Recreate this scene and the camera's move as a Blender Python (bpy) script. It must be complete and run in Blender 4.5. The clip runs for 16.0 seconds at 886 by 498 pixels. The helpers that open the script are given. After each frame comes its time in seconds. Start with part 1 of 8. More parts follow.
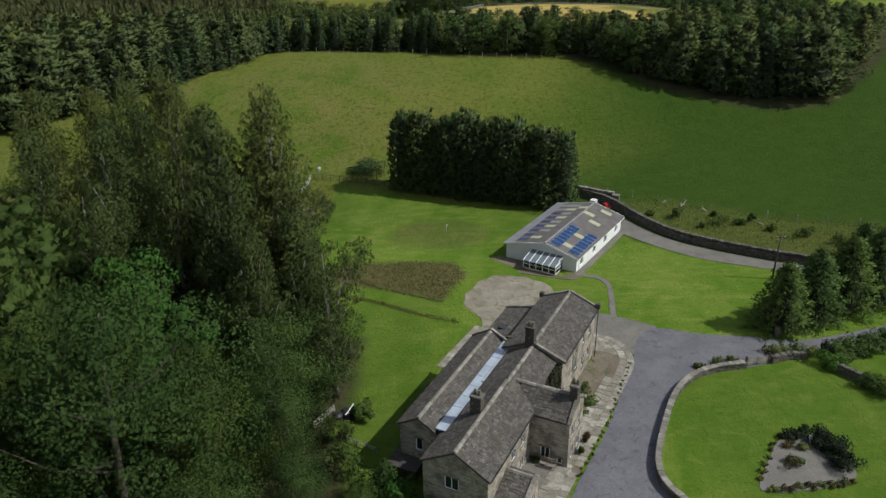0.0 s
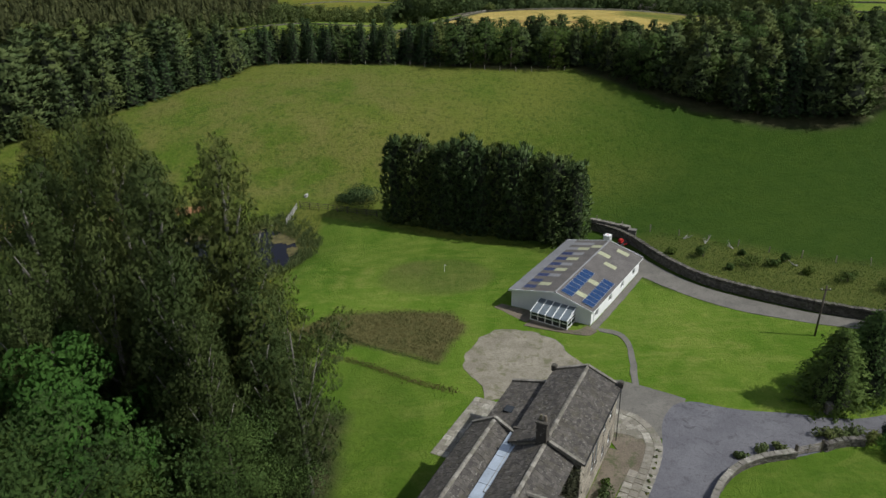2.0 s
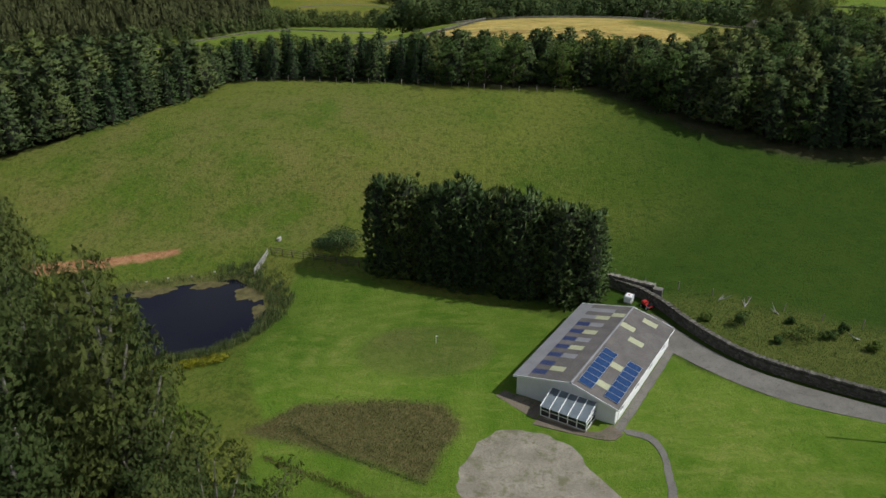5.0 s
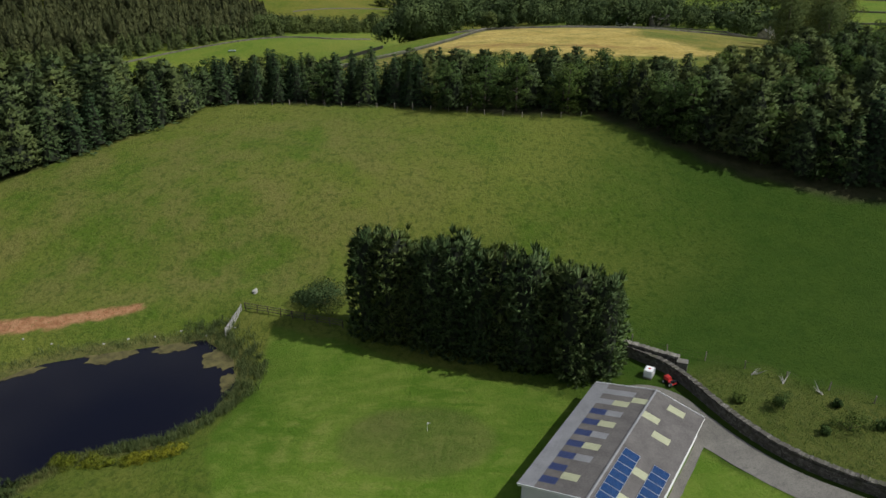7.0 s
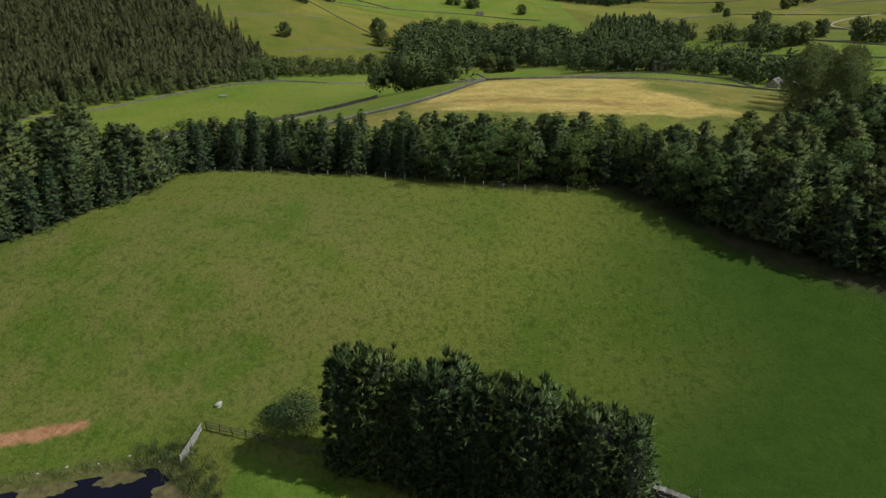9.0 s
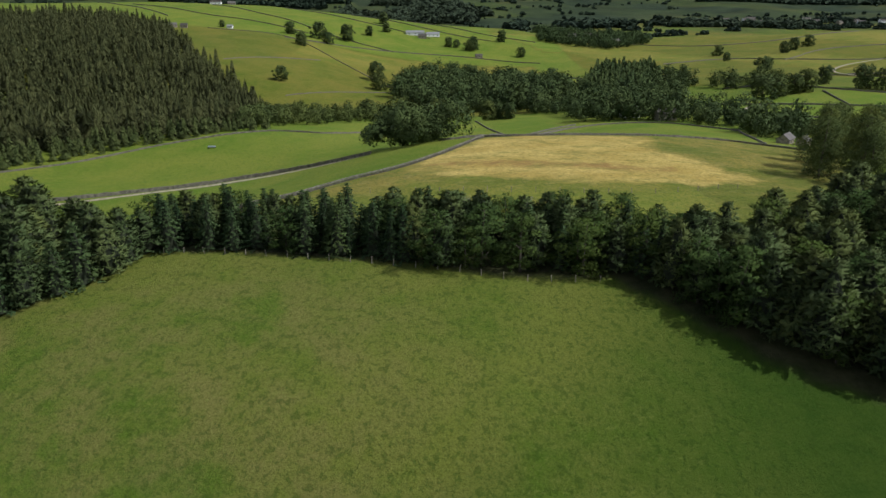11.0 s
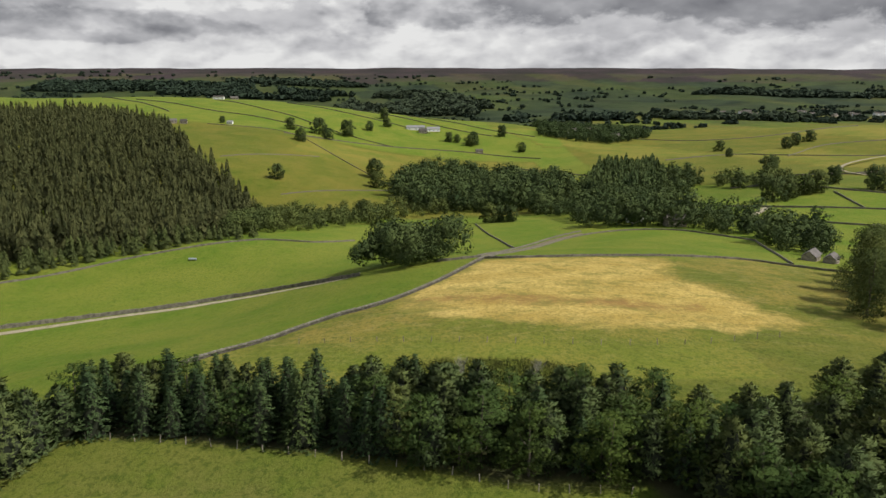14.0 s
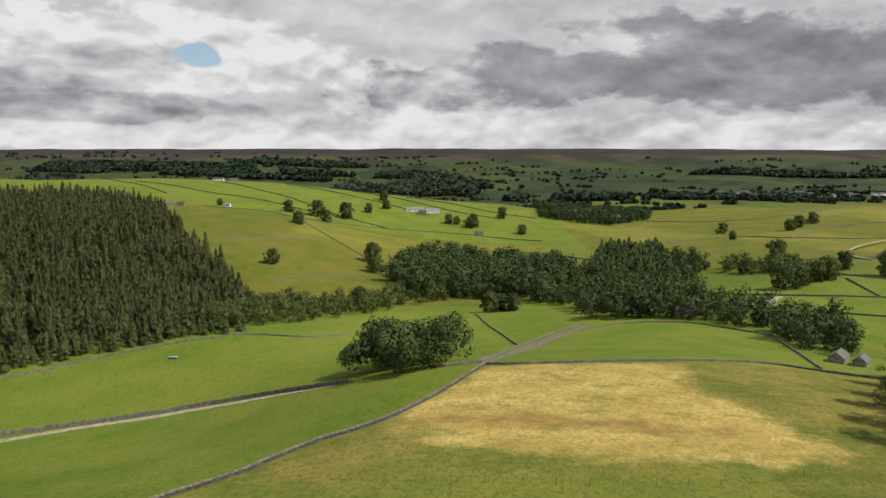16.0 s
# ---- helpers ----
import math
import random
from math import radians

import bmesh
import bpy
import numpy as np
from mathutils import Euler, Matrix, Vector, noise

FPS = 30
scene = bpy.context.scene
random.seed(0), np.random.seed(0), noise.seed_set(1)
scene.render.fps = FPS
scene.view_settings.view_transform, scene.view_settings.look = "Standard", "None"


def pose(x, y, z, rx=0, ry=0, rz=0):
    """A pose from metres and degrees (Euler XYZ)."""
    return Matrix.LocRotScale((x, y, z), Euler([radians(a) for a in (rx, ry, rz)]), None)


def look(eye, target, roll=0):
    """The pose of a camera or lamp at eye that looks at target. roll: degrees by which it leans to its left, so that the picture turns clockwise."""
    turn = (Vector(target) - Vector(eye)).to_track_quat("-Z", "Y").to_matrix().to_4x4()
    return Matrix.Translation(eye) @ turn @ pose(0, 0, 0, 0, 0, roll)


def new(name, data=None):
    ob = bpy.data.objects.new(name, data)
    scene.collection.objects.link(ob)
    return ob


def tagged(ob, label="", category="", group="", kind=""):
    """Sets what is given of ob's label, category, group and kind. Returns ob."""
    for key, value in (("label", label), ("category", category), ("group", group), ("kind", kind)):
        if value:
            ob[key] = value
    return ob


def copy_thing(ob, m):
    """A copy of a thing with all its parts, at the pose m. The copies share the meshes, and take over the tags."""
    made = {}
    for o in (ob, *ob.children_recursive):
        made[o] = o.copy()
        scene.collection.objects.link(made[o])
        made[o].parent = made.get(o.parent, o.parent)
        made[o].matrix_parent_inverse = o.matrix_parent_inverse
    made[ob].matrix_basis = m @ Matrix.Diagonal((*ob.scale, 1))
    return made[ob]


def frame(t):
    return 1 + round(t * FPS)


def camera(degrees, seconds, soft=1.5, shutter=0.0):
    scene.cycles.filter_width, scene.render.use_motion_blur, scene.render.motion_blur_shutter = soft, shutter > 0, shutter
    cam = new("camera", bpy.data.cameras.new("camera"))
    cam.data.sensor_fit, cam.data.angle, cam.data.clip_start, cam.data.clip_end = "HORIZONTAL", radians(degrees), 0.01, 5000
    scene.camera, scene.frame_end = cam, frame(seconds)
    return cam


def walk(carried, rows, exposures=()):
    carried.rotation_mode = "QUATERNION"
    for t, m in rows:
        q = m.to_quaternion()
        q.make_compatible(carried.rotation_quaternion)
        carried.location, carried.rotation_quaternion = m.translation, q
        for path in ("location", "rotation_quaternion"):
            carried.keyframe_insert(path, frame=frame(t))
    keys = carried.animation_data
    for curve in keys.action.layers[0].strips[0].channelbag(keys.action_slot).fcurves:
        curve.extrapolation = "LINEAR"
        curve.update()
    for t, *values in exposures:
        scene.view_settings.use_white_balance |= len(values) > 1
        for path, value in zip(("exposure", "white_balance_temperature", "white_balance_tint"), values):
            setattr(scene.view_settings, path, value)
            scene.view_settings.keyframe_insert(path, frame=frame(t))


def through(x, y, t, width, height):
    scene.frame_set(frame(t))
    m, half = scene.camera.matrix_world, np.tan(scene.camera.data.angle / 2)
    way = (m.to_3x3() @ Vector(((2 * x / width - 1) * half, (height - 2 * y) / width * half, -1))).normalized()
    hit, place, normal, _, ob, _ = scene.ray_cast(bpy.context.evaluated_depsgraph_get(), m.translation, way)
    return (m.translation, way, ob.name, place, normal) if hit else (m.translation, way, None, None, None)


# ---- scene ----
cam = camera(62.0, 16.0)
PATH = [
    (0, (0.43, 1.143, 47.712), (0.413, 2.959, 46.874), -0.8),
    (0.5, (0.564, 4.588, 47.834), (0.545, 6.404, 46.996), -0.7),
    (1, (0.673, 8.233, 47.998), (0.654, 10.048, 47.16), -0.7),
    (1.5, (0.852, 11.594, 48.133), (0.831, 13.41, 47.295), -0.7),
    (2, (1.028, 15.201, 48.287), (1.006, 17.017, 47.449), -0.8),
    (2.5, (1.095, 18.444, 48.264), (1.075, 20.261, 47.428), -0.6),
    (3, (1.332, 21.854, 48.225), (1.311, 23.671, 47.391), -0.7),
    (3.5, (1.47, 24.956, 48.169), (1.449, 26.774, 47.335), -0.7),
    (4, (1.587, 28.248, 48.148), (1.568, 30.066, 47.315), -0.7),
    (6.5, (2.48, 45.784, 49.627), (2.459, 47.598, 48.786), -0.6),
    (7, (2.739, 49.765, 50.359), (2.716, 51.58, 49.52), -0.7),
    (7.5, (2.853, 53.623, 51.122), (2.831, 55.444, 50.296), -0.6),
    (8, (2.982, 57.827, 52.046), (2.961, 59.658, 51.241), -0.6),
    (8.5, (3.145, 61.846, 52.837), (3.127, 63.685, 52.051), -0.4),
    (9, (3.255, 66.071, 53.639), (3.238, 67.92, 52.876), -0.3),
    (11.5, (4.434, 87.112, 58.189), (4.419, 89.005, 57.543), -0.0),
    (12, (4.735, 91.562, 59.047), (4.718, 93.465, 58.433), -0.0),
    (12.5, (4.952, 96.05, 60.017), (4.935, 97.964, 59.434), -0.1),
    (13, (5.204, 100.369, 61.02), (5.187, 102.295, 60.48), -0.0),
    (13.5, (5.396, 104.712, 61.912), (5.378, 106.649, 61.412), -0.0),
    (14, (5.662, 109.248, 62.963), (5.643, 111.196, 62.509), -0.0),
    (14.5, (5.735, 113.584, 63.907), (5.716, 115.542, 63.501), -0.0),
    (15, (5.962, 117.96, 65.03), (5.942, 119.928, 64.677), -0.0),
    (15.5, (6.002, 122.436, 65.904), (5.983, 124.413, 65.601), 0.1),
    (16, (6.271, 127.1, 66.462), (6.251, 129.085, 66.214), 0.0),
]
EXPOSURES = [(0, -0.19, 6000, 8), (3, -0.25, 6000, 8), (6.5, -0.27, 6000, 8), (9, -0.24, 6000, 8), (11.5, -0.18, 5850, 9), (12.5, -0.05, 6500, 10), (16, 0.07, 6500, 10)]
walk(cam, [(t, look(eye, target, roll)) for t, eye, target, roll in PATH], EXPOSURES)

# ---- sky, sun ----
SUN_AZ = (0.982, -0.190)          # where the sun stands, seen from above
SUN_ELEV = 48.5
world = bpy.data.worlds.new("sky")
scene.world = world
world.use_nodes = True
wn, wl = world.node_tree.nodes, world.node_tree.links
wn.clear()


def wnode(kind, **kw):
    n = wn.new(kind)
    for k, v in kw.items():
        n.inputs[k].default_value = v
    return n


sky = wn.new("ShaderNodeTexSky")
sky.sky_type, sky.sun_disc = "NISHITA", False
sky.sun_elevation = radians(SUN_ELEV)
sky.sun_rotation = math.atan2(SUN_AZ[0], SUN_AZ[1])
sky_bg = wnode("ShaderNodeBackground", Strength=0.11)
wl.new(sky.outputs[0], sky_bg.inputs[0])
coord = wn.new("ShaderNodeTexCoord")
split = wn.new("ShaderNodeSeparateXYZ")
wl.new(coord.outputs["Generated"], split.inputs[0])




def wmath(op, a, b=None, clamp=False):
    n = wn.new("ShaderNodeMath")
    n.operation, n.use_clamp = op, clamp
    for i, v in enumerate((a, b)):
        if v is None:
            continue
        if isinstance(v, (int, float)):
            n.inputs[i].default_value = v
        else:
            wl.new(v, n.inputs[i])
    return n.outputs[0]


# heaped clouds: thick towards the horizon, lit from above, grey below
def cloud_vec(dx, dz):
    n = wn.new("ShaderNodeCombineXYZ")
    wl.new(wmath("ADD", wmath("MULTIPLY", split.outputs[0], 2.6), 4.2 + dx), n.inputs[0])
    wl.new(wmath("MULTIPLY", split.outputs[1], 2.6), n.inputs[1])
    wl.new(wmath("ADD", wmath("MULTIPLY", split.outputs[2], 5.0), dz), n.inputs[2])
    return n.outputs[0]


def cloud_noise(vec, scale, detail, rough, dist):
    n = wnode("ShaderNodeTexNoise", Scale=scale, Detail=detail, Roughness=rough, Distortion=dist)
    wl.new(vec, n.inputs["Vector"])
    return n.outputs[0]


def ramp(tree_nodes, links, src, *stops):
    n = tree_nodes.new("ShaderNodeValToRGB")
    links.new(src, n.inputs[0])
    el = n.color_ramp.elements
    while len(el) < len(stops):
        el.new(0.5)
    for e, (p, c) in zip(el, stops):
        e.position = p
        e.color = (c, c, c, 1) if isinstance(c, (int, float)) else (*c, 1)
    return n.outputs[0]


def voro(vec, scale, detail):
    n = wn.new("ShaderNodeTexVoronoi")
    n.feature, n.normalize = "SMOOTH_F1", True
    for k, v in (("Scale", scale), ("Detail", detail), ("Roughness", 0.55), ("Smoothness", 0.6)):
        n.inputs[k].default_value = v
    wl.new(vec, n.inputs["Vector"])
    return n.outputs["Distance"]


def warped(vec, k):
    n = wnode("ShaderNodeTexNoise", Scale=2.2, Detail=5, Roughness=0.6)
    wl.new(vec, n.inputs["Vector"])
    s = wn.new("ShaderNodeVectorMath")
    s.operation = "MULTIPLY_ADD"
    wl.new(n.outputs["Color"], s.inputs[0])
    s.inputs[1].default_value = (k, k, k)
    wl.new(vec, s.inputs[2])
    return s.outputs[0]


def heap(x, z, rx, rz):
    """1 in the middle of a bank of cloud, 0 outside it, with a billowing edge."""
    dx = wmath("DIVIDE", wmath("SUBTRACT", along, x), rx)
    dz = wmath("DIVIDE", wmath("SUBTRACT", split.outputs[2], z), rz)
    d = wmath("SQRT", wmath("ADD", wmath("MULTIPLY", dx, dx), wmath("MULTIPLY", dz, dz)))
    d = wmath("ADD", d, wmath("ADD", wmath("MULTIPLY", wmath("SUBTRACT", d1, 0.5), 3.4), wmath("ADD", wmath("MULTIPLY", wmath("SUBTRACT", b1, 0.45), 1.3), wmath("MULTIPLY", wmath("SUBTRACT", d3, 0.5), 1.3))))
    return ramp(wn, wl, d, (0.72, 1.0), (0.98, 0.0))


along = wmath("DIVIDE", split.outputs[0], wmath("MAXIMUM", wmath("ABSOLUTE", split.outputs[1]), 0.2))
here, above = cloud_vec(0.0, 0.0), cloud_vec(-0.02, 0.10)
d1, d2 = cloud_noise(here, 1.7, 10, 0.52, 0.1), cloud_noise(above, 1.7, 10, 0.52, 0.1)
d3 = cloud_noise(here, 7.5, 7, 0.6, 0.3)
puff = warped(here, 0.30)
puff_up = warped(above, 0.30)
b1, b2 = voro(puff, 2.6, 3), voro(puff_up, 2.6, 3)
b3, b4 = voro(puff, 7.0, 2), voro(warped(cloud_vec(-0.01, 0.045), 0.30), 7.0, 2)
relief = wmath("ADD", wmath("MULTIPLY", wmath("SUBTRACT", b4, b3), 0.75), wmath("ADD", wmath("MULTIPLY", wmath("SUBTRACT", b2, b1), 2.0), wmath("MULTIPLY", wmath("SUBTRACT", d1, d2), 1.9)))
sheet_tone = wmath("ADD", 0.68, wmath("MULTIPLY", wmath("SUBTRACT", cloud_noise(here, 0.9, 4, 0.5, 0.0), 0.5), 0.5))
white = wmath("MAXIMUM", heap(-0.52, 0.135, 0.22, 0.052), wmath("MAXIMUM", heap(-0.26, 0.112, 0.10, 0.048), heap(-0.06, 0.085, 0.12, 0.034)))
white = wmath("MAXIMUM", white, wmath("MULTIPLY", heap(-0.05, 0.030, 0.75, 0.035), 0.75))
grey = wmath("MAXIMUM", wmath("MAXIMUM", heap(0.22, 0.100, 0.24, 0.042), heap(0.48, 0.108, 0.32, 0.055)), wmath("MULTIPLY", heap(-0.45, 0.062, 0.28, 0.014), 0.6))
tone = wmath("ADD", sheet_tone, wmath("MULTIPLY", white, 0.24))
tone = wmath("SUBTRACT", tone, wmath("MULTIPLY", grey, 0.34))
tone = wmath("ADD", tone, wmath("MULTIPLY", relief, wmath("ADD", 0.46, wmath("MULTIPLY", white, 0.62))))
shade = ramp(wn, wl, wmath("MULTIPLY", tone, 0.8), (0.08, (0.20, 0.205, 0.23)), (0.30, (0.42, 0.425, 0.45)), (0.52, (0.72, 0.72, 0.74)), (0.80, (1.08, 1.08, 1.07)))
open_sky = heap(-0.336, 0.126, 0.028, 0.013)
# higher up the heaps stand apart and blue sky shows between them
broken = wmath("MULTIPLY", ramp(wn, wl, split.outputs[2], (0.24, 0.0), (0.42, 1.0)), ramp(wn, wl, cloud_noise(here, 0.55, 6, 0.55, 0.2), (0.40, 0.0), (0.52, 1.0)))
cover = wmath("SUBTRACT", 1.0, wmath("MAXIMUM", wmath("MULTIPLY", open_sky, 0.97), wmath("MULTIPLY", broken, 0.9)), True)
cloud_bg = wnode("ShaderNodeBackground", Strength=0.70)
wl.new(shade, cloud_bg.inputs[0])
mix = wn.new("ShaderNodeMixShader")
wl.new(cover, mix.inputs[0])
wl.new(sky_bg.outputs[0], mix.inputs[1])
wl.new(cloud_bg.outputs[0], mix.inputs[2])
wout = wn.new("ShaderNodeOutputWorld")
wl.new(mix.outputs[0], wout.inputs[0])

sun = new("sun", bpy.data.lights.new("sun", "SUN"))
sun.data.energy, sun.data.angle, sun.data.color = 4.6, radians(0.55), (1.0, 0.95, 0.86)
ce = math.cos(radians(SUN_ELEV))
sun.matrix_world = look((SUN_AZ[0] * ce * 50, SUN_AZ[1] * ce * 50, math.sin(radians(SUN_ELEV)) * 50), (0, 0, 0))


# ---- materials ----
class Mat:
    """A small wrapper round a node material."""

    def __init__(self, name, rough=0.8, metal=0.0, spec=0.3):
        self.m = bpy.data.materials.new(name)
        self.m.use_nodes = True
        self.t = self.m.node_tree
        self.n, self.l = self.t.nodes, self.t.links
        self.b = self.n["Principled BSDF"]
        self.b.inputs["Roughness"].default_value = rough
        self.b.inputs["Metallic"].default_value = metal
        self.b.inputs["Specular IOR Level"].default_value = spec
        self.out = self.n["Material Output"]

    def node(self, kind, **kw):
        n = self.n.new(kind)
        for k, v in kw.items():
            n.inputs[k].default_value = v
        return n

    def pos(self):
        return self.n.new("ShaderNodeNewGeometry").outputs["Position"]

    def local(self):
        return self.n.new("ShaderNodeTexCoord").outputs["Object"]

    def scaled(self, vec, x, y, z):
        n = self.n.new("ShaderNodeVectorMath")
        n.operation = "MULTIPLY"
        self.l.new(vec, n.inputs[0])
        n.inputs[1].default_value = (x, y, z)
        return n.outputs[0]

    def noise(self, vec, scale, detail=4, rough=0.55, dist=0.0):
        n = self.node("ShaderNodeTexNoise", Scale=scale, Detail=detail, Roughness=rough, Distortion=dist)
        self.l.new(vec, n.inputs["Vector"])
        return n.outputs[0]

    def voronoi(self, vec, scale, feature="F1"):
        n = self.node("ShaderNodeTexVoronoi", Scale=scale)
        n.feature = feature
        self.l.new(vec, n.inputs["Vector"])
        return n.outputs

    def ramp(self, src, *stops):
        return ramp(self.n, self.l, src, *stops)

    def mix(self, fac, a, b, mode="MIX"):
        n = self.n.new("ShaderNodeMix")
        n.data_type, n.blend_type = "RGBA", mode
        for sock, v in ((n.inputs[0], fac), (n.inputs[6], a), (n.inputs[7], b)):
            if isinstance(v, (int, float)):
                sock.default_value = v
            elif isinstance(v, tuple):
                sock.default_value = (*v, 1)
            else:
                self.l.new(v, sock)
        return n.outputs[2]

    def math(self, op, a, b=0.0, clamp=False):
        n = self.n.new("ShaderNodeMath")
        n.operation, n.use_clamp = op, clamp
        for i, v in enumerate((a, b)):
            if isinstance(v, (int, float)):
                n.inputs[i].default_value = v
            else:
                self.l.new(v, n.inputs[i])
        return n.outputs[0]

    def color(self, src):
        self.l.new(src, self.b.inputs["Base Color"])
        return self

    def bump(self, src, strength=0.4, dist=0.02):
        n = self.node("ShaderNodeBump", Strength=strength, Distance=dist)
        self.l.new(src, n.inputs["Height"])
        self.l.new(n.outputs[0], self.b.inputs["Normal"])
        return self

    def island(self):
        return self.n.new("ShaderNodeNewGeometry").outputs["Random Per Island"]

    def obrand(self):
        return self.n.new("ShaderNodeObjectInfo").outputs["Random"]

    def attr(self, name):
        n = self.n.new("ShaderNodeAttribute")
        n.attribute_name = name
        s = self.n.new("ShaderNodeSeparateColor")
        self.l.new(n.outputs["Color"], s.inputs[0])
        return s.outputs[0], s.outputs[1], s.outputs[2], n.outputs["Alpha"]


def plain(name, c, rough=0.6, metal=0.0, vary=0.15, scale=3.0, bump=0.0, spec=0.3):
    """A surface of one colour with mottling at two scales."""
    m = Mat(name, rough, metal, spec)
    p = m.pos()
    big, fine = m.noise(p, scale, 5), m.noise(p, scale * 9, 3)
    dark = tuple(v * (1 - vary * 1.6) for v in c)
    light = tuple(min(1, v * (1 + vary)) for v in c)
    a = m.mix(m.ramp(big, (0.3, 0.0), (0.7, 1.0)), dark, light)
    m.color(m.mix(0.35, a, m.mix(m.ramp(fine, (0.35, 0.0), (0.65, 1.0)), dark, light)))
    if bump:
        m.bump(fine, bump, 0.01)
    return m.m


def leafy(name, dark, light, tip, through=0.3, clump=0.25, rough=0.85, fine=4.5, gaps=0.47, leafvar=0.35):
    """Foliage: colour by leaf, by clump and by tree, with light passing through the leaves and gaps between them."""
    m = Mat(name, rough, 0, 0.12)
    r, o = m.island(), m.obrand()
    big = m.noise(m.pos(), clump, 3)
    base = m.mix(m.ramp(big, (0.35, 0.0), (0.65, 1.0)), dark, light)
    base = m.mix(m.math("MULTIPLY", r, leafvar), base, tip)
    tint = m.ramp(o, (0.0, (0.68, 0.76, 0.76)), (0.5, (1.0, 1.0, 1.0)), (1.0, (1.22, 1.10, 0.86)))
    base = m.mix(1.0, base, tint, "MULTIPLY")
    m.color(base)
    tr = m.n.new("ShaderNodeBsdfTranslucent")
    m.l.new(base, tr.inputs[0])
    mx = m.n.new("ShaderNodeMixShader")
    mx.inputs[0].default_value = through
    m.l.new(m.b.outputs[0], mx.inputs[1])
    m.l.new(tr.outputs[0], mx.inputs[2])
    if gaps:
        hole = m.n.new("ShaderNodeBsdfTransparent")
        cut = m.n.new("ShaderNodeMixShader")
        m.l.new(m.math("GREATER_THAN", m.noise(m.pos(), fine, 2, 0.6), gaps), cut.inputs[0])
        m.l.new(hole.outputs[0], cut.inputs[1])
        m.l.new(mx.outputs[0], cut.inputs[2])
        mx = cut
    m.l.new(mx.outputs[0], m.out.inputs[0])
    return m.m


LEAF_POPLAR = leafy("poplar_leaves", (0.044, 0.066, 0.018), (0.084, 0.110, 0.030), (0.138, 0.152, 0.050), fine=20.0, gaps=0.48)
LEAF_BROAD = leafy("broad_leaves", (0.030, 0.060, 0.014), (0.070, 0.112, 0.026), (0.112, 0.148, 0.040), 0.22, 0.3, fine=20.0, gaps=0.48)
LEAF_BRIGHT = leafy("maple_leaves", (0.034, 0.090, 0.016), (0.058, 0.128, 0.022), (0.085, 0.160, 0.034), 0.25, fine=12.0, gaps=0.45)
LEAF_PINE = leafy("pine_needles", (0.054, 0.082, 0.029), (0.092, 0.124, 0.042), (0.138, 0.162, 0.062), 0.10, 0.3, fine=17.0, gaps=0.44, leafvar=0.45)
LEAF_SPRUCE = leafy("spruce_needles", (0.036, 0.066, 0.026), (0.064, 0.102, 0.036), (0.100, 0.134, 0.050), 0.10, fine=16.0, gaps=0.44)
# fill inside conifer crowns: the shade among the needles is put into this colour
NEEDLE_CORE = plain("crown_core_shade", (0.022, 0.028, 0.014), 0.95, 0, 0.4, 1.5)
LEAF_CYPRESS = leafy("cypress_foliage", (0.036, 0.070, 0.021), (0.066, 0.110, 0.033), (0.155, 0.190, 0.070), 0.08, 0.6, 0.6, 16.0, 0.42, 0.7)
LEAF_FAR = leafy("far_leaves", (0.034, 0.058, 0.020), (0.078, 0.104, 0.031), (0.115, 0.132, 0.044), 0.08, 0.06, fine=2.4, gaps=0.42, leafvar=0.3)
LEAF_REED = leafy("reed_leaves", (0.085, 0.120, 0.038), (0.135, 0.170, 0.058), (0.200, 0.195, 0.090), 0.35, 0.5, gaps=0)
LEAF_GARDEN = leafy("garden_conifer_needles", (0.050, 0.092, 0.026), (0.092, 0.150, 0.040), (0.140, 0.190, 0.055), 0.3, 0.4, leafvar=0.5)
LEAF_GORSE = leafy("yellow_flowering_leaves", (0.120, 0.150, 0.014), (0.250, 0.260, 0.022), (0.340, 0.330, 0.032), 0.3, 1.0)
BARK = plain("bark", (0.10, 0.085, 0.065), 0.9, 0, 0.4, 2.0, 0.5)
BARK_PALE = plain("pale_bark", (0.19, 0.175, 0.15), 0.85, 0, 0.4, 2.0, 0.4)


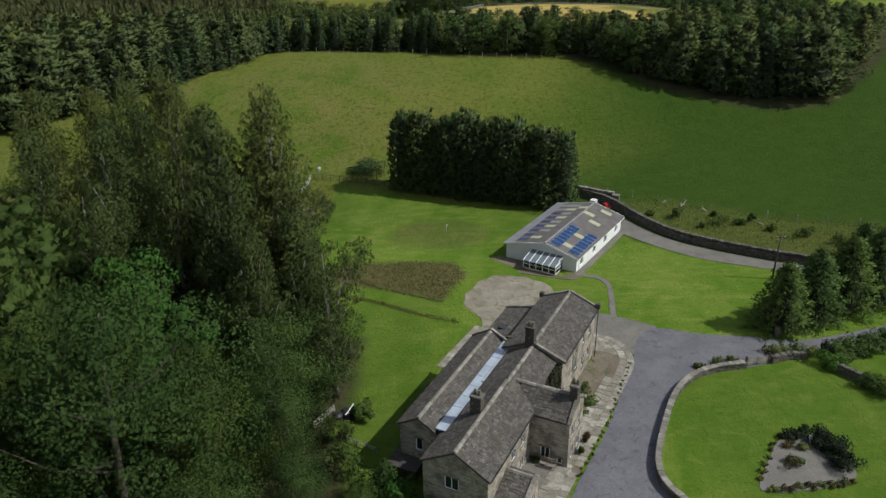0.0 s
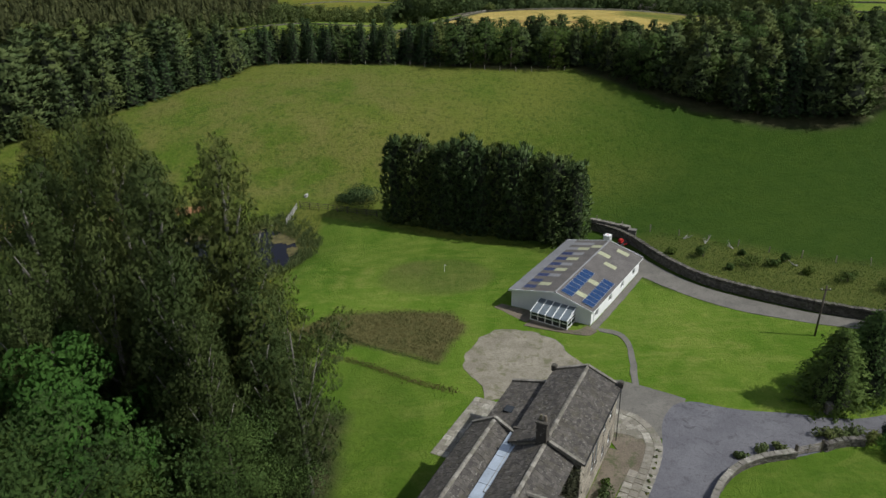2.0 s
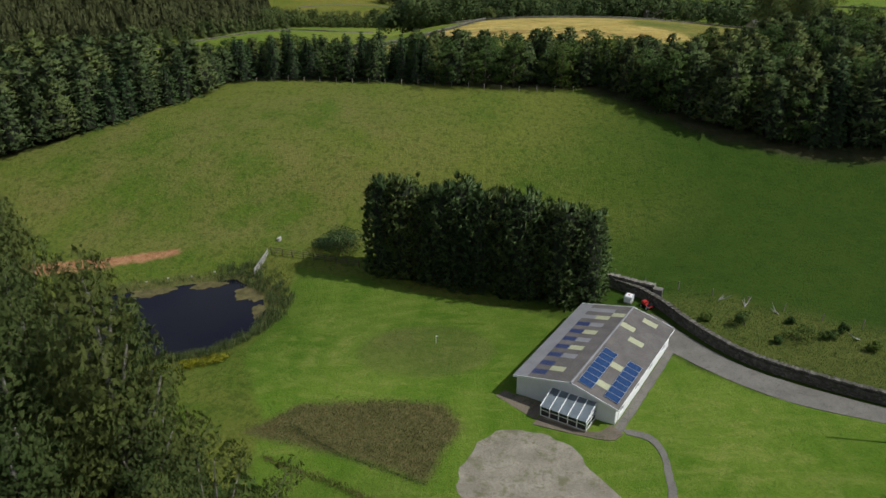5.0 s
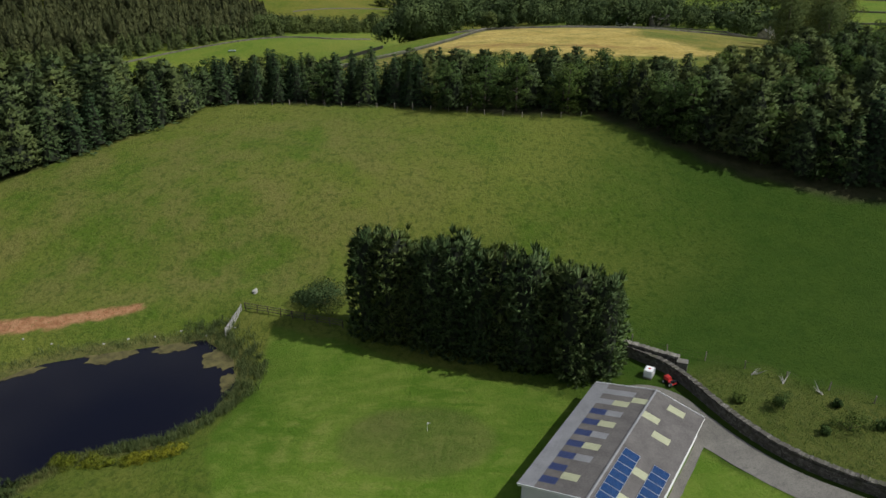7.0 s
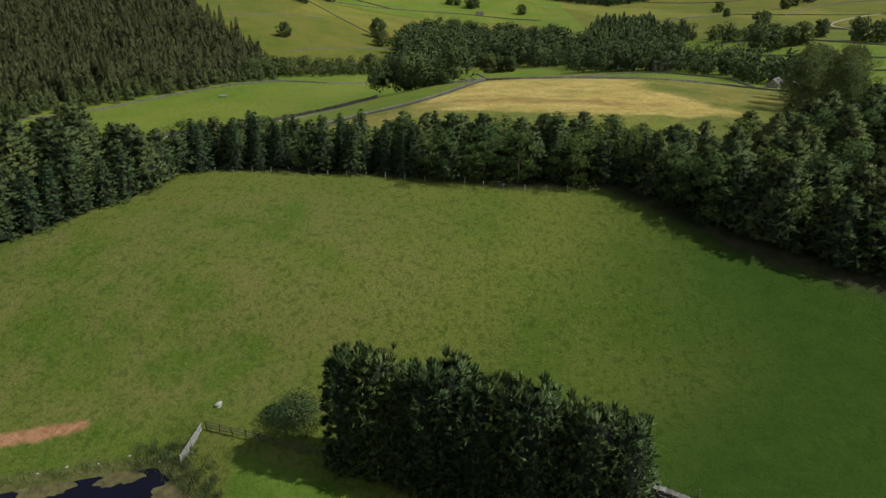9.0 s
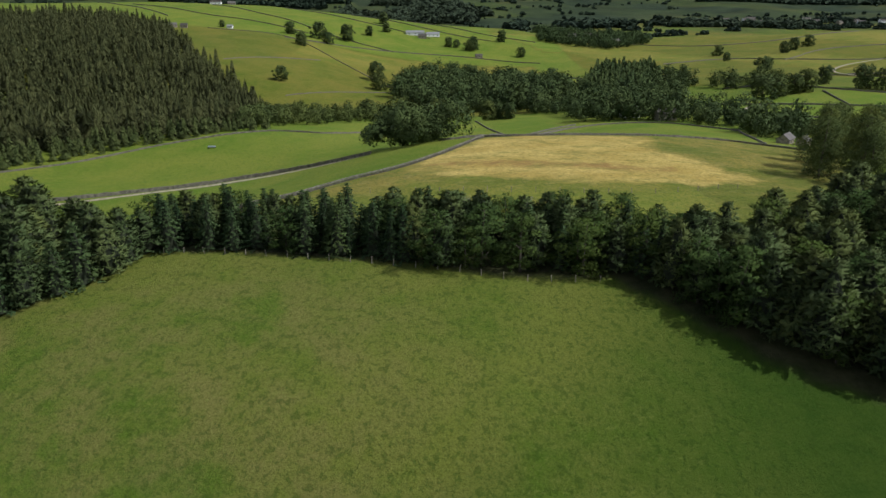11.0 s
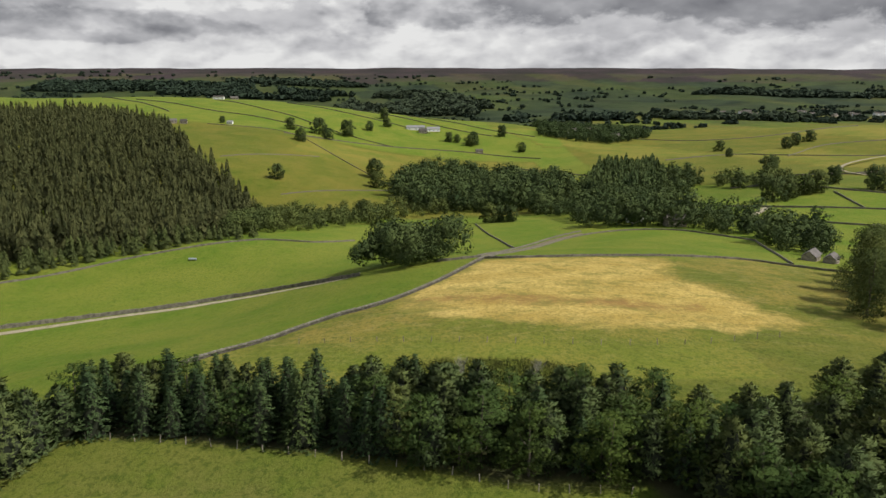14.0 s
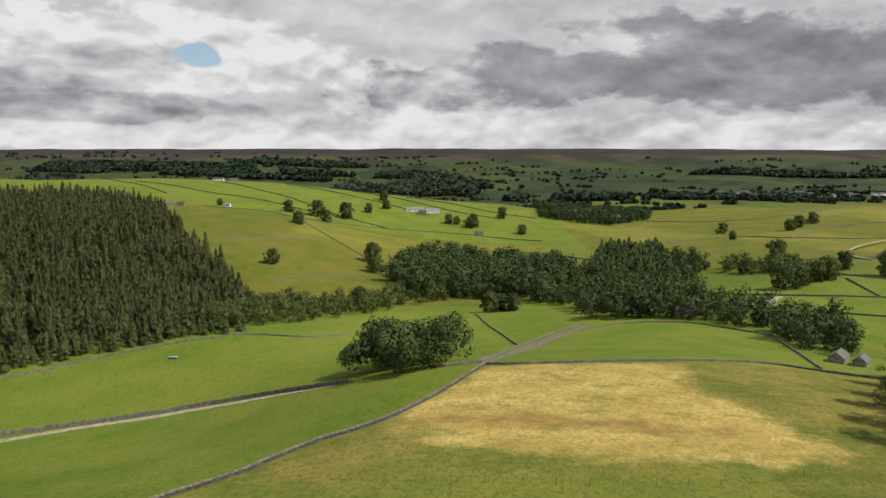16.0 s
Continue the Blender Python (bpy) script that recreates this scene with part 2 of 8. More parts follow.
def ground_material():
    m = Mat("ground", 0.95, 0, 0.1)
    p = m.pos()
    gold, lawn, rough, floor = m.attr("cover")
    moor, soil, tint, dry = m.attr("cover_more")
    lush_shade, wear, mow, rows = m.attr("cover_third")
    step = lambda src, a, b: m.ramp(src, (a, 0.0), (b, 1.0))
    n1, n2, n3 = m.noise(p, 0.030, 6, 0.6), m.noise(p, 0.30, 6, 0.65), m.noise(p, 1.5, 5, 0.7)
    tuft = m.noise(m.scaled(p, 1.0, 0.75, 1.0), 1.05, 5, 0.66, 0.4)
    speck = m.noise(m.scaled(p, 1.0, 0.7, 1.0), 2.6, 5, 0.75)
    grass = m.mix(step(n1, 0.40, 0.60), (0.076, 0.122, 0.012), (0.140, 0.152, 0.026))
    patchy = m.noise(p, 0.085, 7, 0.68, 0.5)
    grass = m.mix(m.math("MULTIPLY", step(patchy, 0.46, 0.62), m.math("MULTIPLY", m.math("SUBTRACT", 1.0, lush_shade), 0.36)), grass, (0.172, 0.164, 0.036))
    grass = m.mix(m.math("MULTIPLY", step(n2, 0.40, 0.68), 0.5), grass, (0.136, 0.142, 0.030))
    grass = m.mix(m.math("MULTIPLY", wear, step(m.noise(p, 0.12, 7, 0.7), 0.42, 0.62)), grass, (0.170, 0.142, 0.050))
    # lusher grass, darkened further so that its colour holds a cloud's shadow
    grass = m.mix(m.math("MULTIPLY", lush_shade, 0.95), grass, m.mix(step(n2, 0.35, 0.65), (0.025, 0.056, 0.005), (0.038, 0.070, 0.007)))
    grass = m.mix(m.math("MULTIPLY", step(tuft, 0.53, 0.59), m.math("ADD", 0.46, m.math("MULTIPLY", lush_shade, 0.30))), grass, (0.030, 0.058, 0.006))
    grass = m.mix(m.math("MULTIPLY", step(speck, 0.48, 0.60), 0.50), grass, (0.046, 0.076, 0.010))
    grass = m.mix(m.math("MULTIPLY", step(n3, 0.54, 0.66), m.math("SUBTRACT", 0.45, m.math("MULTIPLY", lush_shade, 0.40))), grass, (0.165, 0.175, 0.040))
    # farther fields, each of its own green
    far = m.ramp(tint, (0.0, (0.95, 0.97, 0.9)), (0.3, (1.24, 1.32, 1.00)), (0.50, (1.06, 0.95, 0.85)), (0.62, (1.26, 1.02, 0.92)), (0.8, (1.60, 1.30, 1.4)), (1.0, (1.2, 1.35, 1.0)))
    grass = m.mix(1.0, grass, far, "MULTIPLY")
    # tall seeding grass of the hill meadow
    hay = m.mix(step(m.noise(m.scaled(p, 0.7, 1.0, 1.0), 0.07, 7, 0.7), 0.40, 0.60), (0.122, 0.138, 0.020), (0.260, 0.205, 0.046))
    hay = m.mix(m.math("MULTIPLY", step(m.noise(m.scaled(p, 0.6, 1.0, 1.0), 0.35, 7, 0.75), 0.50, 0.62), 0.65), hay, (0.290, 0.240, 0.080))
    hay = m.mix(m.math("MULTIPLY", step(tuft, 0.48, 0.58), 0.55), hay, (0.080, 0.092, 0.018))
    hay = m.mix(m.math("MULTIPLY", step(speck, 0.48, 0.60), 0.35), hay, (0.070, 0.085, 0.016))
    grass = m.mix(m.math("MULTIPLY", dry, step(m.noise(p, 0.05, 6, 0.7), 0.25, 0.52)), grass, hay)
    # mown lawn
    lawn_c = m.mix(step(m.noise(m.scaled(p, 1.0, 0.45, 1.0), 0.11, 5, 0.6, 1.2), 0.40, 0.60), (0.086, 0.156, 0.012), (0.128, 0.192, 0.022))
    lawn_c = m.mix(m.math("MULTIPLY", step(m.noise(m.scaled(p, 0.5, 1.0, 1.0), 0.40, 6, 0.7, 0.8), 0.50, 0.70), 0.6), lawn_c, (0.215, 0.240, 0.050))
    lawn_c = m.mix(m.math("MULTIPLY", step(n3, 0.52, 0.70), 0.35), lawn_c, (0.066, 0.126, 0.010))
    swath = m.noise(m.scaled(p, 0.42, 1.0, 1.0), 0.55, 7, 0.72, 0.35)
    lawn_c = m.mix(m.math("MULTIPLY", step(swath, 0.47, 0.60), mow), lawn_c, (0.235, 0.250, 0.058))
    lawn_c = m.mix(m.math("MULTIPLY", step(speck, 0.50, 0.62), 0.30), lawn_c, (0.060, 0.112, 0.009))
    # parts of the lawn get the same shade in their colour
    lawn_c = m.mix(m.math("MULTIPLY", lush_shade, 0.85), lawn_c, m.mix(step(swath, 0.42, 0.60), (0.036, 0.072, 0.007), (0.068, 0.108, 0.012)))
    grass = m.mix(lawn, grass, lawn_c)
    # dry standing grass
    dc = m.mix(step(m.noise(m.scaled(p, 0.5, 1.0, 1.0), 0.10, 7, 0.7), 0.35, 0.65), (0.370, 0.262, 0.060), (0.590, 0.440, 0.135))
    dc = m.mix(m.math("MULTIPLY", step(tuft, 0.46, 0.58), 0.55), dc, (0.215, 0.170, 0.050))
    dc = m.mix(m.math("MULTIPLY", step(speck, 0.46, 0.60), 0.45), dc, (0.170, 0.150, 0.042))
    edge = m.math("ADD", gold, m.math("MULTIPLY", m.math("SUBTRACT", m.noise(m.scaled(p, 0.6, 1.0, 1.0), 0.055, 8, 0.7), 0.5), 1.9))
    dc = m.mix(m.math("MULTIPLY", rows, step(m.noise(p, 0.25, 6, 0.7), 0.35, 0.6)), dc, (0.24, 0.145, 0.048))
    dc = m.mix(m.math("MULTIPLY", step(m.noise(m.scaled(p, 0.7, 1.0, 1.0), 0.13, 8, 0.78, 0.3), 0.50, 0.60), 0.65), dc, (0.160, 0.160, 0.038))
    gm = m.math("MULTIPLY", step(edge, 0.35, 0.72), step(gold, 0.02, 0.35))
    grass = m.mix(gm, grass, dc)
    # rushes and rank growth
    rk = m.mix(step(m.noise(p, 1.3, 5, 0.7), 0.35, 0.65), (0.070, 0.074, 0.022), (0.140, 0.120, 0.046))
    grass = m.mix(rough, grass, rk)
    grass = m.mix(floor, grass, m.mix(step(n2, 0.4, 0.6), (0.030, 0.036, 0.013), (0.058, 0.056, 0.024)))
    # far slopes: dark heather and bracken, with cloud shadow mixed into their colour
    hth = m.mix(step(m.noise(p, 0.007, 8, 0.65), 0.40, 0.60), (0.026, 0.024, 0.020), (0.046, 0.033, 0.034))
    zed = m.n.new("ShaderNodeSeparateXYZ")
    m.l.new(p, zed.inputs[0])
    brk_shade = m.mix(step(m.noise(p, 0.011, 7, 0.65), 0.40, 0.60), (0.015, 0.026, 0.013), (0.033, 0.048, 0.022))
    hth = m.mix(step(m.math("ADD", m.math("MULTIPLY", zed.outputs[2], 0.01), m.noise(p, 0.003, 5, 0.6)), 0.92, 1.14), brk_shade, hth)
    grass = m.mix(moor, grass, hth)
    so = m.mix(step(m.noise(p, 1.1, 5), 0.35, 0.65), (0.26, 0.120, 0.055), (0.40, 0.215, 0.110))
    grass = m.mix(soil, grass, so)
    m.color(grass)
    m.bump(m.noise(p, 1.6, 6, 0.75), 1.0, 0.30)
    return m.m


GROUND = ground_material()


def tarmac(name, c1, c2, stain, weeds=None):
    m = Mat(name, 0.8, 0, 0.3)
    p = m.pos()
    base = m.mix(m.ramp(m.noise(p, 0.35, 6, 0.6), (0.38, 0.0), (0.62, 1.0)), c1, c2)
    base = m.mix(m.math("MULTIPLY", m.ramp(m.noise(p, 0.9, 7, 0.72, 0.8), (0.54, 0.0), (0.62, 1.0)), 0.7), base, stain)
    base = m.mix(m.math("MULTIPLY", m.ramp(m.noise(p, 5.0, 5, 0.75), (0.46, 0.0), (0.60, 1.0)), 0.5), base, tuple(v * 0.6 for v in c1))
    base = m.mix(m.math("MULTIPLY", m.ramp(m.noise(p, 14, 3), (0.45, 0.0), (0.60, 1.0)), 0.4), base, tuple(v * 1.25 for v in c2))
    if weeds:
        base = m.mix(m.math("MULTIPLY", m.ramp(m.noise(p, 0.55, 7, 0.75), (0.53, 0.0), (0.60, 1.0)), 0.75), base, weeds)
    m.color(base)
    m.bump(m.noise(p, 30, 3), 0.3, 0.01)
    return m.m


TARMAC = tarmac("worn_tarmac", (0.105, 0.101, 0.111), (0.146, 0.141, 0.150), (0.045, 0.043, 0.044))
CONCRETE = tarmac("old_concrete", (0.125, 0.115, 0.098), (0.178, 0.164, 0.140), (0.09, 0.085, 0.07))
GRAVEL = tarmac("gravel_bed", (0.180, 0.158, 0.116), (0.285, 0.255, 0.195), (0.125, 0.108, 0.070), (0.120, 0.115, 0.055))
EARTH = tarmac("bare_earth", (0.115, 0.092, 0.066), (0.175, 0.143, 0.105), (0.08, 0.09, 0.04), (0.060, 0.075, 0.028))


def pieces_material(name, c1, c2, c3, moss=None, rough=0.85, scale=1.0):
    """Stone pieces: each its own shade, with lichen and stains."""
    m = Mat(name, rough, 0, 0.25)
    p = m.pos()
    r = m.math("FRACT", m.math("ADD", m.island(), m.obrand()))
    base = m.ramp(r, (0.0, c1), (0.5, c2), (1.0, c3))
    base = m.mix(m.math("MULTIPLY", m.ramp(m.noise(p, 3.0 * scale, 6, 0.65), (0.4, 0.0), (0.7, 1.0)), 0.6), base, tuple(v * 0.55 for v in c1))
    if moss:
        base = m.mix(m.math("MULTIPLY", m.ramp(m.noise(p, 0.9 * scale, 6, 0.7), (0.5, 0.0), (0.68, 1.0)), 0.75), base, moss)
    base = m.mix(m.math("MULTIPLY", m.ramp(m.noise(p, 3.6 * scale, 5, 0.62), (0.60, 0.0), (0.65, 1.0)), 0.55), base, (0.34, 0.33, 0.28))
    base = m.mix(m.math("MULTIPLY", m.ramp(m.noise(p, 0.45 * scale, 5, 0.6), (0.45, 0.0), (0.65, 1.0)), 0.45), base, tuple(v * 0.6 for v in c2))
    m.color(base)
    m.bump(m.noise(p, 9 * scale, 5, 0.65), 0.5, 0.03)
    return m.m


SLATE = pieces_material("stone_slates", (0.060, 0.053, 0.048), (0.092, 0.082, 0.071), (0.135, 0.121, 0.104), (0.078, 0.068, 0.042), scale=1.3)
FLAG = pieces_material("stone_flags", (0.19, 0.170, 0.135), (0.29, 0.262, 0.212), (0.42, 0.390, 0.325), (0.11, 0.115, 0.055))
WALLSTONE = pieces_material("dry_wall_stones", (0.068, 0.060, 0.050), (0.112, 0.100, 0.084), (0.185, 0.168, 0.142), (0.075, 0.080, 0.040))
COPING = pieces_material("coping_stones", (0.15, 0.135, 0.112), (0.235, 0.213, 0.178), (0.35, 0.325, 0.275), (0.095, 0.095, 0.055))


def masonry():
    m = Mat("coursed_stonework", 0.9, 0, 0.2)
    br = m.node("ShaderNodeTexBrick", Scale=1.0, **{"Mortar Size": 0.012, "Bias": 0.0, "Brick Width": 0.42, "Row Height": 0.19})
    br.inputs["Color1"].default_value = (0.270, 0.235, 0.182, 1)
    br.inputs["Color2"].default_value = (0.430, 0.385, 0.305, 1)
    br.inputs["Mortar"].default_value = (0.20, 0.175, 0.140, 1)
    br.offset_frequency = 2
    lo = m.local()
    sp = m.n.new("ShaderNodeSeparateXYZ")
    m.l.new(lo, sp.inputs[0])
    cb = m.n.new("ShaderNodeCombineXYZ")
    m.l.new(m.math("ADD", sp.outputs[0], sp.outputs[1]), cb.inputs[0])
    m.l.new(sp.outputs[2], cb.inputs[1])
    m.l.new(cb.outputs[0], br.inputs["Vector"])
    p = m.pos()
    c = m.mix(m.math("MULTIPLY", m.ramp(m.noise(p, 0.8, 6, 0.65), (0.45, 0.0), (0.62, 1.0)), 0.75), br.outputs[0], (0.105, 0.090, 0.072))
    m.color(c)
    m.bump(br.outputs[1], -0.5, 0.03)
    return m.m


MASONRY = masonry()
RENDER = plain("white_render", (0.74, 0.74, 0.72), 0.8, 0, 0.06, 0.8, 0.2)
RENDER_GREY = plain("grey_cladding", (0.42, 0.42, 0.43), 0.7, 0, 0.08, 0.6)
LEAD = plain("lead_gutter", (0.44, 0.49, 0.55), 0.45, 0.35, 0.18, 0.7)
WHITE = plain("white_paint", (0.80, 0.80, 0.78), 0.5, 0, 0.06, 2.0)
TIMBER = plain("weathered_timber", (0.27, 0.235, 0.190), 0.85, 0, 0.35, 1.5, 0.3)
DARK_TIMBER = plain("dark_timber", (0.085, 0.070, 0.055), 0.85, 0, 0.35, 1.5, 0.3)
ROOF_DARK = plain("weathered_cement_sheet", (0.135, 0.122, 0.112), 0.85, 0, 0.22, 0.6, 0.2)
ROOF_LIGHT = plain("grey_cement_sheet", (0.225, 0.222, 0.225), 0.6, 0, 0.15, 0.6, 0.2, 0.5)
ROOF_CLEAR = plain("yellowed_rooflight", (0.40, 0.40, 0.25), 0.35, 0, 0.12, 1.0, 0, 0.5)
# conservatory roof glass: the sky's reflection is put into its pale colour
ROOF_GLASS = plain("sky_pale_roof_glass", (0.16, 0.185, 0.20), 0.2, 0, 0.2, 1.0, 0, 0.5)
ROOF_BLUE = plain("blue_rooflight", (0.040, 0.052, 0.120), 0.3, 0, 0.12, 1.0, 0, 0.5)
ALU = plain("aluminium", (0.60, 0.61, 0.62), 0.35, 0.8, 0.08, 2.0)
RED = plain("red_paint", (0.42, 0.035, 0.030), 0.45, 0, 0.1, 2.0)
BLACK = plain("black_rubber", (0.022, 0.022, 0.024), 0.5, 0, 0.2, 2.0)
LICHEN = plain("pond_weed", (0.105, 0.090, 0.032), 0.9, 0, 0.5, 0.9, 0.5)
ROCK = plain("pale_rock", (0.36, 0.345, 0.31), 0.9, 0, 0.2, 1.5, 0.5)


def glass_material():
    m = Mat("window_glass", 0.06, 0, 0.6)
    m.b.inputs["Base Color"].default_value = (0.020, 0.024, 0.028, 1)
    return m.m


def panel_material():
    m = Mat("solar_cells", 0.22, 0, 0.4)
    br = m.node("ShaderNodeTexBrick", Scale=1.0, **{"Mortar Size": 0.006, "Brick Width": 0.16, "Row Height": 0.16})
    br.offset = 0.0
    br.inputs["Color1"].default_value = (0.006, 0.030, 0.100, 1)
    br.inputs["Color2"].default_value = (0.009, 0.042, 0.130, 1)
    br.inputs["Mortar"].default_value = (0.06, 0.09, 0.18, 1)
    m.l.new(m.local(), br.inputs["Vector"])
    m.color(br.outputs[0])
    return m.m


def water_material():
    m = Mat("pond_water", 0.06, 0, 0.10)
    p = m.pos()
    m.color(m.mix(m.noise(p, 0.1, 3), (0.004, 0.004, 0.010), (0.007, 0.007, 0.012)))
    m.bump(m.noise(p, 1.5, 3), 0.04, 0.02)
    return m.m


GLASS, CELLS, WATER = glass_material(), panel_material(), water_material()


# ---- mesh helpers ----
def mesh_from(name, verts, faces, mat, smooth=False):
    me = bpy.data.meshes.new(name)
    me.from_pydata([tuple(map(float, v)) for v in verts], [], [tuple(map(int, f)) for f in faces])
    me.materials.append(mat)
    if smooth:
        me.shade_smooth()
    me.update()
    return me


def quads_mesh(name, verts, mat, lean=None):
    """A mesh from an (n, 4, 3) array of loose quads. lean: (n, 3) normals that round the leaves off into clumps."""
    n = len(verts)
    if lean is not None:
        face = np.cross(verts[:, 1] - verts[:, 0], verts[:, 3] - verts[:, 0])
        back = (face * lean).sum(1) < 0
        verts = np.where(back[:, None, None], verts[:, ::-1], verts)
    me = bpy.data.meshes.new(name)
    me.vertices.add(n * 4)
    me.vertices.foreach_set("co", verts.reshape(-1).astype(np.float32))
    me.loops.add(n * 4)
    me.loops.foreach_set("vertex_index", np.arange(n * 4, dtype=np.int32))
    me.polygons.add(n)
    me.polygons.foreach_set("loop_start", np.arange(0, n * 4, 4, dtype=np.int32))
    me.materials.append(mat)
    me.update(calc_edges=True)
    if lean is not None:
        at = me.attributes.new("custom_normal", "FLOAT_VECTOR", "POINT")
        at.data.foreach_set("vector", np.repeat(lean, 4, 0).astype(np.float32).ravel())
    return me


def child(name, me, parent, m=None, label=""):
    ob = new(name, me)
    ob.parent = parent
    if m is not None:
        ob.matrix_basis = m
    if label:
        ob["label"] = label
    return ob


def part(name, bm, mat, parent, label=""):
    me = bpy.data.meshes.new(name)
    bm.to_mesh(me)
    bm.free()
    me.materials.append(mat)
    return child(name, me, parent, None, label)


def thing(name, m, label, category, group="", kind=""):
    ob = new(name)
    ob.empty_display_size = 0.2
    ob.matrix_basis = m
    return tagged(ob, label, category, group, kind)


def add_box(bm, x0, x1, y0, y1, z0, z1, m=None):
    v = [bm.verts.new(Vector(c) if m is None else m @ Vector(c)) for c in
         ((x0, y0, z0), (x1, y0, z0), (x1, y1, z0), (x0, y1, z0), (x0, y0, z1), (x1, y0, z1), (x1, y1, z1), (x0, y1, z1))]
    for f in ((3, 2, 1, 0), (4, 5, 6, 7), (0, 1, 5, 4), (1, 2, 6, 5), (2, 3, 7, 6), (3, 0, 4, 7)):
        bm.faces.new([v[i] for i in f])


def box(*a, bevel=0.0):
    bm = bmesh.new()
    add_box(bm, *a)
    if bevel:
        bmesh.ops.bevel(bm, geom=bm.edges[:], offset=bevel, segments=2, affect="EDGES")
    return bm


def tube(points, radii, sides=6):
    """Vertices and faces of a tapered tube along points."""
    pts = [Vector(p) for p in points]
    verts, faces = [], []
    for i, p in enumerate(pts):
        d = (pts[min(i + 1, len(pts) - 1)] - pts[max(i - 1, 0)]).normalized()
        a = d.orthogonal().normalized()
        b = d.cross(a)
        for k in range(sides):
            t = 2 * math.pi * k / sides
            verts.append(p + (a * math.cos(t) + b * math.sin(t)) * radii[i])
    for i in range(len(pts) - 1):
        for k in range(sides):
            k2 = (k + 1) % sides
            faces.append((i * sides + k, i * sides + k2, (i + 1) * sides + k2, (i + 1) * sides + k))
    faces.append(tuple(range(sides))[::-1])
    faces.append(tuple(range((len(pts) - 1) * sides, len(pts) * sides)))
    return verts, faces


class Build:
    """Gathers tubes and boxes into one mesh."""

    def __init__(self):
        self.v, self.f = [], []

    def add(self, vf):
        o = len(self.v)
        self.v += list(vf[0])
        self.f += [tuple(i + o for i in f) for f in vf[1]]
        return self

    def mesh(self, name, mat, smooth=False):
        return mesh_from(name, self.v, self.f, mat, smooth)


# ---- the lie of the land ----


TY = [-70, 60, 110, 147, 164, 200, 240, 290, 322, 360, 420, 520, 600, 700, 900, 1250, 1500, 2200, 3000, 4000, 4900]
TZ = [[0, 1, 2, 2, 3], [-3, -1, 1.0, 1, 3], [-2.5, -2.2, -1.0, 0.7, 5.5], [0, 0, 0.1, 4.6, 11], [4, 6.5, 7, 9, 14], [4, 12, 13.5, 15, 18],
      [-2, 8, 14, 14, 12], [-9, -2, 11.5, 12.5, 8], [-11, -7, 9.0, 10.6, 4.6], [-13, -10, 1.2, 4.5, 0.0],
      [-12, -7, -10, -5, -8], [-30, -18, -20, -15, -12], [-15, -26, -30, -20, -12],
      [5, -8, -32, -22, -13], [20, 10, -28, -25, -16], [32, 31, 1, -24, -6], [20, 18, -25, -45, -25], [-40, -50, -55, -45, -40],
      [40, 35, 5, 0, 0], [104, 108, 106, 106, 100], [104, 106, 104, 104, 99]]
POND = [(-78, 92), (-72, 112), (-56, 126), (-51, 131), (-40.6, 134.2), (-31.3, 136.8), (-26.2, 132), (-23.8, 126), (-25.0, 120.5), (-30, 115),
        (-39.5, 111.8), (-44.5, 105), (-50, 97), (-62, 88)]
POND_Z = -3.2


def half_width(y):
    return 120 + 0.3 * ((y - 327) + np.sqrt((y - 327) ** 2 + 60 ** 2)) - 3
def hermite(xs, vs, x):
    """vs: (n, ...) values at xs; limited cubic through them at x."""
    xs, vs = np.asarray(xs, float), np.asarray(vs, float)
    h = np.diff(xs)[:, None]
    d = np.diff(vs, axis=0) / h
    m = np.zeros_like(vs)
    m[1:-1] = (d[:-1] * h[1:] + d[1:] * h[:-1]) / (h[:-1] + h[1:])
    lim = 3 * np.minimum(abs(d[:-1]), abs(d[1:]))
    m[1:-1] = np.clip(m[1:-1], -np.maximum(lim, .01), np.maximum(lim, .01))
    x = np.clip(x, xs[0], xs[-1])
    i = np.clip(np.searchsorted(xs, x) - 1, 0, len(h) - 1)
    hh = h[i]
    t = ((x - xs[i]) / h[i, 0])[:, None]
    return vs[i] * (1 + 2 * t) * (1 - t) ** 2 + vs[i + 1] * t * t * (3 - 2 * t) + hh * (m[i] * t * (1 - t) ** 2 - m[i + 1] * t * t * (1 - t))
def terrain(x, y):
    x, y = np.atleast_1d(np.asarray(x, float)), np.atleast_1d(np.asarray(y, float))
    rows = hermite(TY, TZ, y)                       # (n, 5)
    s = np.clip(x / half_width(y), -1, 1) * 2 + 2   # 0..4
    i = np.clip(np.floor(s).astype(int), 0, 3)
    t = s - i
    k = np.arange(len(s))
    p = lambda j: rows[k, np.clip(j, 0, 4)]
    a, b, c, d = p(i - 1), p(i), p(i + 1), p(i + 2)
    m0, m1 = (c - a) / 2, (d - b) / 2
    z = b * (1 + 2 * t) * (1 - t) ** 2 + c * t * t * (3 - 2 * t) + m0 * t * (1 - t) ** 2 - m1 * t * t * (1 - t)
    return z


